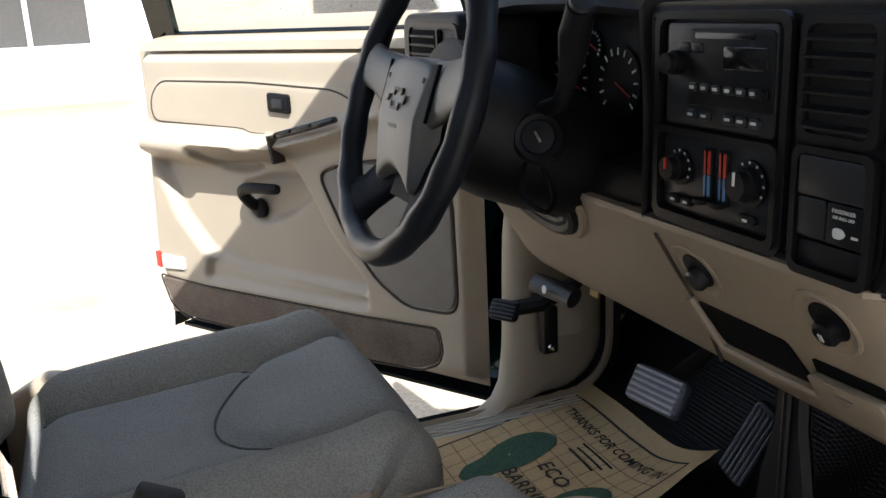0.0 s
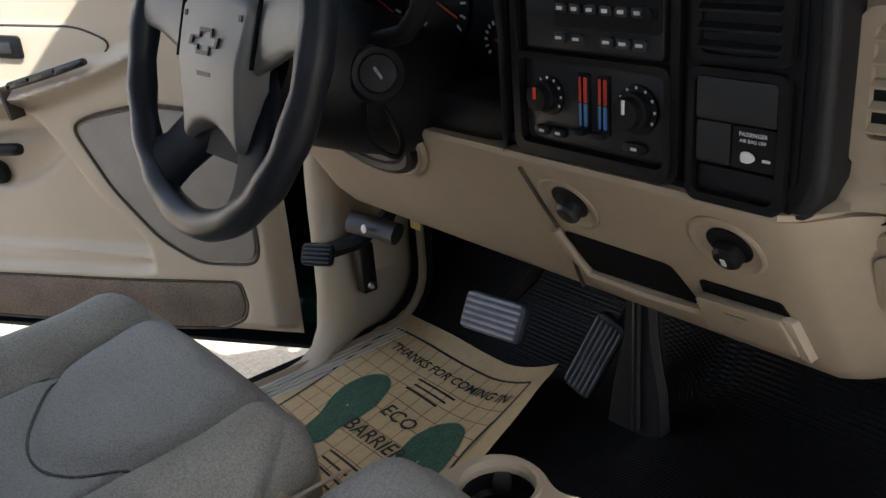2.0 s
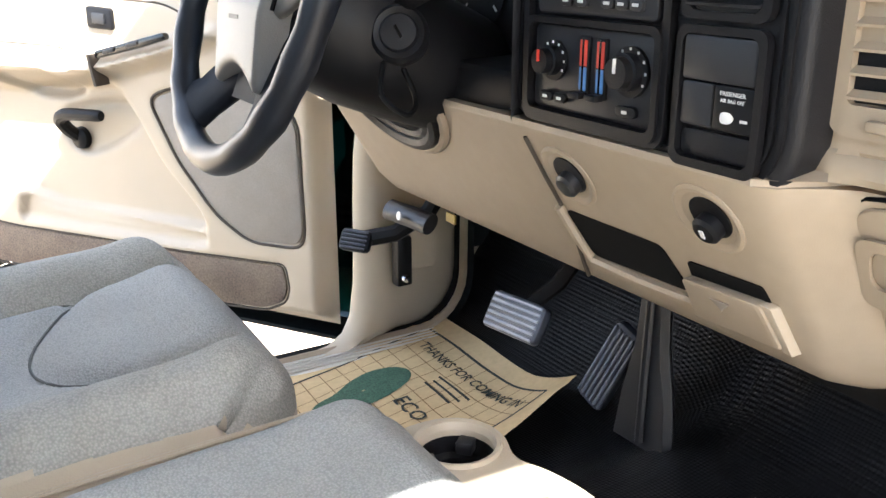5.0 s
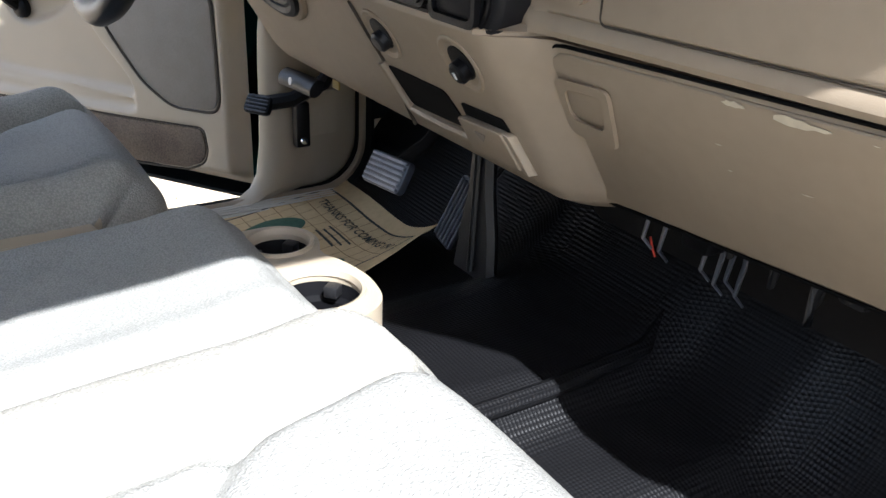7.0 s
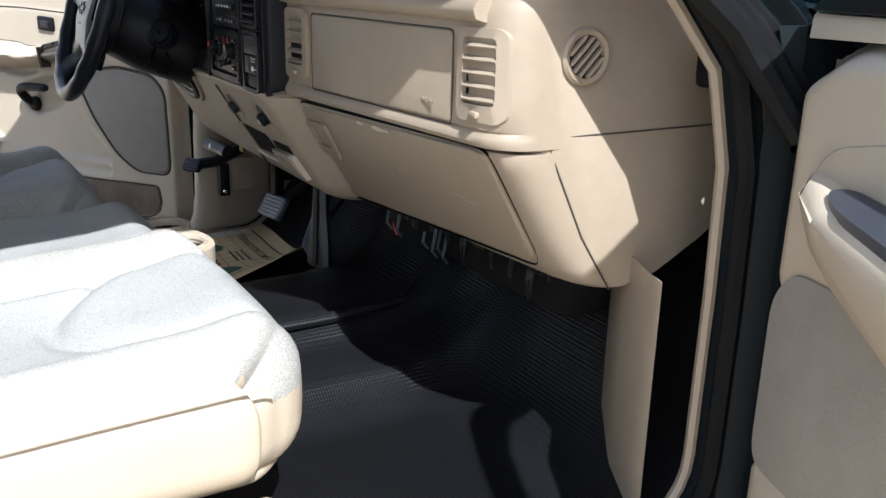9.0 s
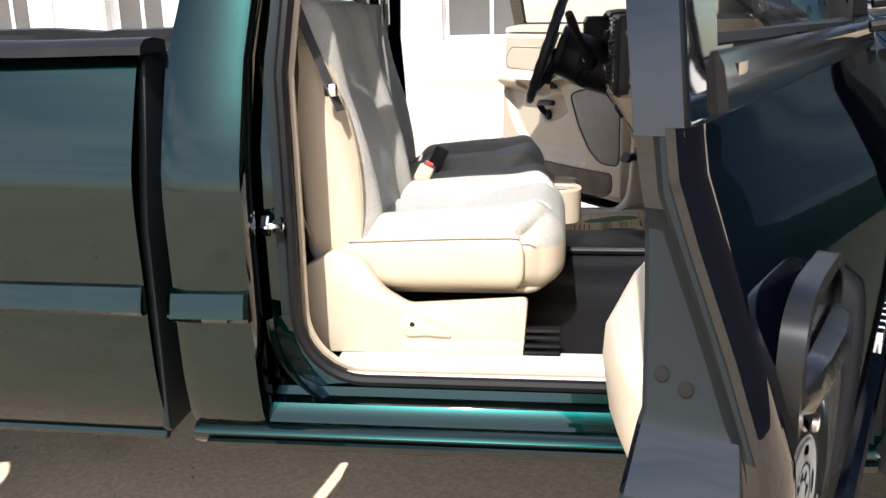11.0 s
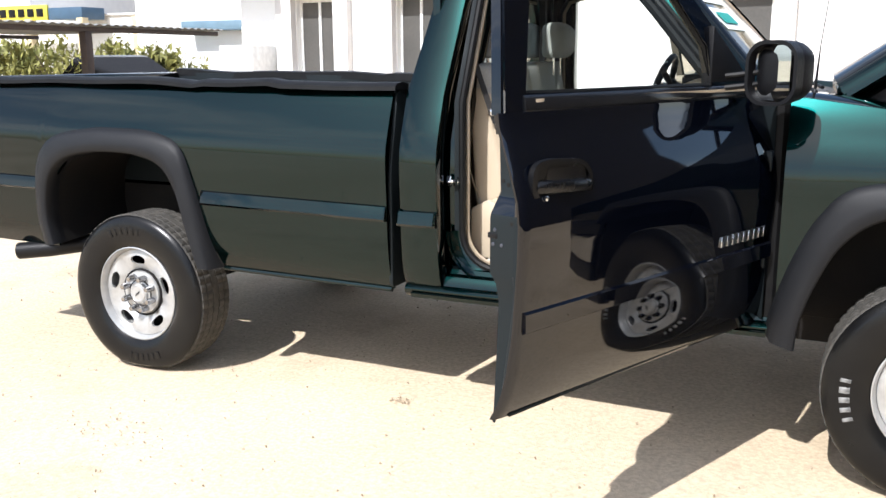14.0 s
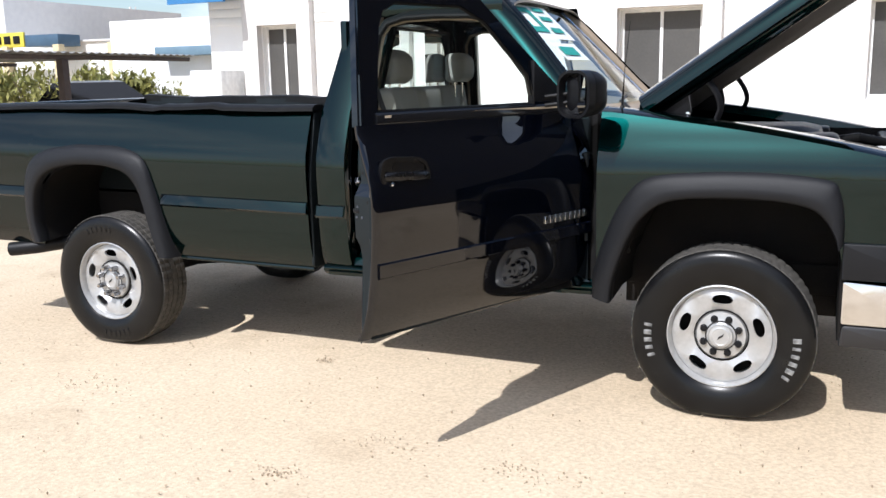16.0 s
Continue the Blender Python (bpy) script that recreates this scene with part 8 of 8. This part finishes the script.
gravel = finish("gravel", bm, mat("gravel_stone", (0.40, 0.32, 0.22), (0.30, 0.24, 0.17), 4, rough=0.9), sharp=10)
tagged(gravel, "fine tan gravel scattered over the yard", "gravel", kind="stuff")

# long white building behind the truck
WY = 9.7
hall = thing("white_building", "long white stucco building with framed windows", "building", (0, WY, 0))
X0, X1, HT = -10.65, 9.0, 3.9
WIN = [(-9.45, -8.63), (-7.45, -6.65), (-2.72, -1.46), (0.88, 2.1), (4.4, 5.6)]
Z0, Z1 = 1.10, 2.50


def hp(name, bm, material, label=""):
    return part(name, bm, material, hall, label)


edges = [X0]
for a, b in WIN:
    edges += [a, b]
edges.append(X1)
for i in range(0, len(edges), 2):
    hp("wall_pier", block((edges[i], 0.0, 0), (edges[i + 1], 0.25, HT), 0.0), STUCCO, "white stucco wall")
for a, b in WIN:
    hp("wall_below", block((a, 0.0, 0), (b, 0.25, Z0), 0.0), STUCCO)
    hp("wall_above", block((a, 0.0, Z1), (b, 0.25, HT), 0.0), STUCCO)
    w = hp("window", hoop(rrect(a, b, Z0, Z1, 0.004, 1), rrect(a + 0.045, b - 0.045, Z0 + 0.045, Z1 - 0.045, 0.004, 1), lambda p, h: (p[0], 0.12 + h, p[1]), 0.06), FRAMEW, "sliding window in a white frame")
    mid = (a + b) / 2
    part("mullion", block((mid - 0.025, 0.115, Z0 + 0.04), (mid + 0.025, 0.17, Z1 - 0.04), 0.004), FRAMEW, w)
    for x0, x1 in ((a + 0.045, mid - 0.025), (mid + 0.025, b - 0.045)):
        part("pane", block((x0, 0.140, Z0 + 0.045), (x1, 0.148, Z1 - 0.045), 0), SHADE, w, "grey shaded pane")
    # projecting surround
    sur = hoop(rrect(a - 0.34, b + 0.30, 0.55, HT - 0.4, 0.004, 1), rrect(a - 0.02, b + 0.02, Z0 - 0.02, Z1 + 0.02, 0.004, 1), lambda p, h: (p[0], -h, p[1]), 0.16)
    hp("window_surround", sur, TRIMG, "pale grey stucco window surround")
hp("roof_edge", block((X0 - 0.2, -0.45, HT), (X1 + 0.2, 0.6, HT + 0.18), 0.02), TRIMG, "pale roof overhang")
hp("building_end", block((X0, 0.25, 0), (X0 + 0.25, 9, HT), 0), STUCCO)
hp("flat_roof", block((X0, 0.25, HT - 0.2), (X1, 9, HT), 0), STUCCO)
hp("cooler_unit", block((X0 + 0.05, -0.75, 0), (X0 + 0.75, -0.02, 1.72), 0.02), FRAMEW, "white service cabinet on the wall")
for k in range(5):
    hp("siding_board", block((X0 + 0.02, -0.02, 2.55 + 0.16 * k), (-9.82, 0.0, 2.69 + 0.16 * k), 0.006), STUCCO)
    hp("siding_board", block((-8.3, -0.02, 2.55 + 0.16 * k), (-7.8, 0.0, 2.69 + 0.16 * k), 0.006), STUCCO)
AWN = mat("blue_awning", (0.03, 0.16, 0.36), (0.025, 0.13, 0.3), 3, rough=0.7)
hp("awning", loft([[(x, 0.0, 3.55), (x, -0.75, 3.06), (x, -0.76, 2.93), (x, -0.70, 2.93), (x, 0.0, 3.42)] for x in (-11.0, -9.75)]), AWN, "blue fabric awning")

# unseen plain wall ahead of the truck, added to darken the door's reflections
reflect_wall = finish("unseen_dark_wall", block((7.0, -16.0, 0), (7.4, 4.5, 6.0), 0.02), mat("unseen_wall_brown", (0.055, 0.05, 0.045), (0.04, 0.037, 0.034), 1.2, rough=0.9, bump=0.8, bscale=20))
tagged(reflect_wall, "unseen plain dark wall added to darken the door's reflections", "wall", kind="structure")

# far yard: low block with sign, steel carport, shrubs, parked cars
far = thing("tyre_shop", "white commercial building with a blue and yellow sign band", "building", (-30, 14, 0))
part("shop_wall", block((-30, 8, 0), (11, 20, 3.12), 0.0), STUCCO, far, "white painted wall")
part("shop_wall", block((11, 2.0, 0), (19.0, 20, 3.3), 0.0), STUCCO, far, "white painted wall")
part("roof_coping", block((-30, 7.9, 3.12), (11.1, 8.1, 3.2), 0.02), TRIMG, far)
part("blue_band", block((2.45, 6.7, 2.95), (4.1, 7.8, 3.38), 0.02), mat("slate_blue_metal", (0.05, 0.10, 0.16), None, 3, rough=0.5), far, "slate blue canopy band")
part("blue_band", block((13.0, 1.5, 2.25), (15.6, 2.0, 2.5), 0.02), mat("grey_blue_metal", (0.14, 0.22, 0.28), None, 3, rough=0.5), far, "grey blue canopy band")
sign = part("sign_board", block((-1.2, 6.7, 2.95), (2.4, 6.8, 3.5), 0.02), mat("yellow_sign", (0.62, 0.53, 0.06), None, 4, rough=0.5), far, "yellow sign board with plain bars")
for k in range(7):
    part("sign_bar", block((-1.0 + 0.48 * k, 6.67, 3.08), (-0.68 + 0.48 * k, 6.7, 3.37), 0.01), BLACK, sign)
for k in range(6):
    part("porch_post", block((-6.5 + 2.6 * k, 6.6, 0), (-6.2 + 2.6 * k, 6.9, 3.0), 0.02), mat("cream_post", (0.62, 0.5, 0.3)) if k == 0 else bpy.data.materials["cream_post"], far)
part("far_parapet", block((-34, 16, 3.0), (-9, 30, 6.0), 0.0), TRIMG, far, "grey upper storey")
mast = thing("radio_mast", "thin grey lattice mast far beyond the lot", "mast", (-57.5, 60, 0))
part("pole", tube([(0, 0, 0), (0, 0, 8.3)], 0.10, 8), TRIMG, mast)
for k in range(4):
    part("antenna_bar", tube([(-0.9, 0, 7.4 + 0.32 * (k % 2)), (-0.3 + 0.3 * k, 0, 7.4 + 0.32 * (k % 2)), (-0.3 + 0.3 * k, 0, 8.1 + 0.2 * (k % 2))], 0.06, 6), TRIMG, mast)
DKST = mat("rust_brown_steel", (0.05, 0.035, 0.03), (0.035, 0.025, 0.022), 8, rough=0.7)
port = thing("carport", "corrugated steel carport on brown posts", "carport", (-13.5, 8.0, 0))
rows = [[(x + 0.09 * (i % 2), y, 2.10 + 0.018 * math.sin(y * 30)) for i, x in enumerate((-5.0, 0.55))] for y in [-3.6 + 0.05 * k for k in range(153)]]
part("carport_roof", sheet(rows, (0, 0, 0.01)), mat("galvanised_sheet", (0.30, 0.30, 0.29), (0.22, 0.22, 0.21), 2, rough=0.6, metal=0.3), port, "corrugated roof sheet")
for x in (0.45, -4.9):
    part("beam", block((x - 0.05, -3.6, 1.98), (x + 0.05, 4.0, 2.07), 0.01), DKST, port)
    for y in (0.3,):
        part("post", block((x - 0.08, y - 0.08, 0), (x + 0.08, y + 0.08, 1.99), 0.01), DKST, port)


# shrubs with many small leaves
LEAF = mat("dusty_green_leaf", (0.24, 0.22, 0.05), (0.13, 0.14, 0.035), 1.2, rough=0.7, fine=6, fine_amt=0.4)
BARK = mat("grey_bark", (0.12, 0.09, 0.06), None, 12, rough=0.9, bump=0.6, bscale=60)


def shrub(x, y, r, h, seed):
    rng = random.Random(seed)
    s = thing("shrub", "dusty yellow-green desert shrub beside the lot", "shrub", (x, y, 0), "shrubs along the far lot")
    for k in range(5):
        a = rng.uniform(0, 6.28)
        part("limb", tube([(0.05 * math.cos(a), 0.05 * math.sin(a), -0.02), (0.3 * r * math.cos(a), 0.3 * r * math.sin(a), h * 0.4), (0.65 * r * math.cos(a), 0.65 * r * math.sin(a), h * 0.85)], [0.05, 0.035, 0.012], 6), BARK, s)
    bm = bmesh.new()
    clumps = [(rng.gauss(0, r * 0.45), rng.gauss(0, r * 0.45), h * rng.uniform(0.25, 0.95), r * rng.uniform(0.16, 0.34)) for _ in range(16)]
    for _ in range(2600):
        cx, cy, cz, cr = rng.choice(clumps)
        p = Vector((rng.gauss(cx, cr * 0.6), rng.gauss(cy, cr * 0.6), max(0.05, rng.gauss(cz, cr * 0.5))))
        m = Matrix.Translation(p) @ Euler((rng.uniform(0, 6), rng.uniform(0, 6), rng.uniform(0, 6))).to_matrix().to_4x4()
        l = rng.uniform(0.07, 0.14)
        bm.faces.new([bm.verts.new(m @ Vector(q)) for q in ((-l, 0, 0), (0, l * 0.35, 0.01), (l, 0, 0), (0, -l * 0.35, 0.01))])
    part("crown", bm, LEAF, s)
    return s


for i, (x, y, r, h) in enumerate(((-21.5, 11.5, 1.5, 1.9), (-23.8, 13.0, 1.7, 2.1), (-19.0, 13.4, 1.4, 1.9), (-25.5, 15.5, 1.8, 2.2), (-21.0, 15.8, 1.6, 2.1), (-27.5, 17.0, 1.8, 2.3), (-17.4, 14.6, 1.2, 1.7))):
    shrub(x, y, r, h, 40 + i)


def parked_car(x, y, yaw, paint, label):
    c = thing("parked_car", label, "car", (x, y, 0), "cars in the far lot")
    c.rotation_euler = (0, 0, radians(yaw))
    c.scale = (1.0, 1.0, 1.1)
    prof = [(-2.2, 0.35), (-2.25, 0.65), (-2.1, 0.92), (-1.4, 0.98), (1.2, 1.0), (2.05, 0.86), (2.2, 0.6), (2.15, 0.35)]
    part("body", prism(rounded(prof, 0.12), "y", -0.88, 0.88, 0.08, 3), paint, c)
    cab = loft([[(-1.75 + 0.25 * t, yy, 0.96 + 0.48 * t), (1.0 - 0.62 * t, yy, 0.98 + 0.46 * t)] for t, yy in ((0, -0.84), (1, -0.66))] , False, False)
    part("roof", prism(rounded([(-1.35, 1.40), (-1.2, 1.46), (0.2, 1.46), (0.4, 1.40)], 0.05), "y", -0.66, 0.66, 0.03), paint, c)
    part("glasshouse", loft([[(-1.78, -0.83, 0.95), (1.05, -0.83, 0.96), (1.05, 0.83, 0.96), (-1.78, 0.83, 0.95)], [(-1.38, -0.66, 1.42), (0.38, -0.66, 1.42), (0.38, 0.66, 1.42), (-1.38, 0.66, 1.42)]]), GLOSS, c, "dark car windows")
    cab.free()
    for wx in (-1.35, 1.35):
        for wy in (-0.80, 0.80):
            wv = part("wheel", lathe([(0.2, -0.09), (0.30, -0.10), (0.32, -0.07), (0.32, 0.07), (0.30, 0.10), (0.2, 0.09)], 24, pose(wx, wy, 0.32, 90)), TYRE, c)
            part("rim", lathe([(0.2, -0.07), (0.001, -0.05), (0.001, 0.05), (0.2, 0.07)], 18, pose(wx, wy, 0.32, 90)), STEEL, wv)
    return c


parked_car(-17.4, 14.2, 35, mat("silver_car_paint", (0.35, 0.37, 0.40), None, 4, rough=0.3, metal=0.6, coat=1.0), "silver parked car with dark windows")
parked_car(-17.0, 17.4, 35, mat("white_car_paint", (0.6, 0.6, 0.6), None, 4, rough=0.3, coat=1.0), "pale parked car behind the carport")
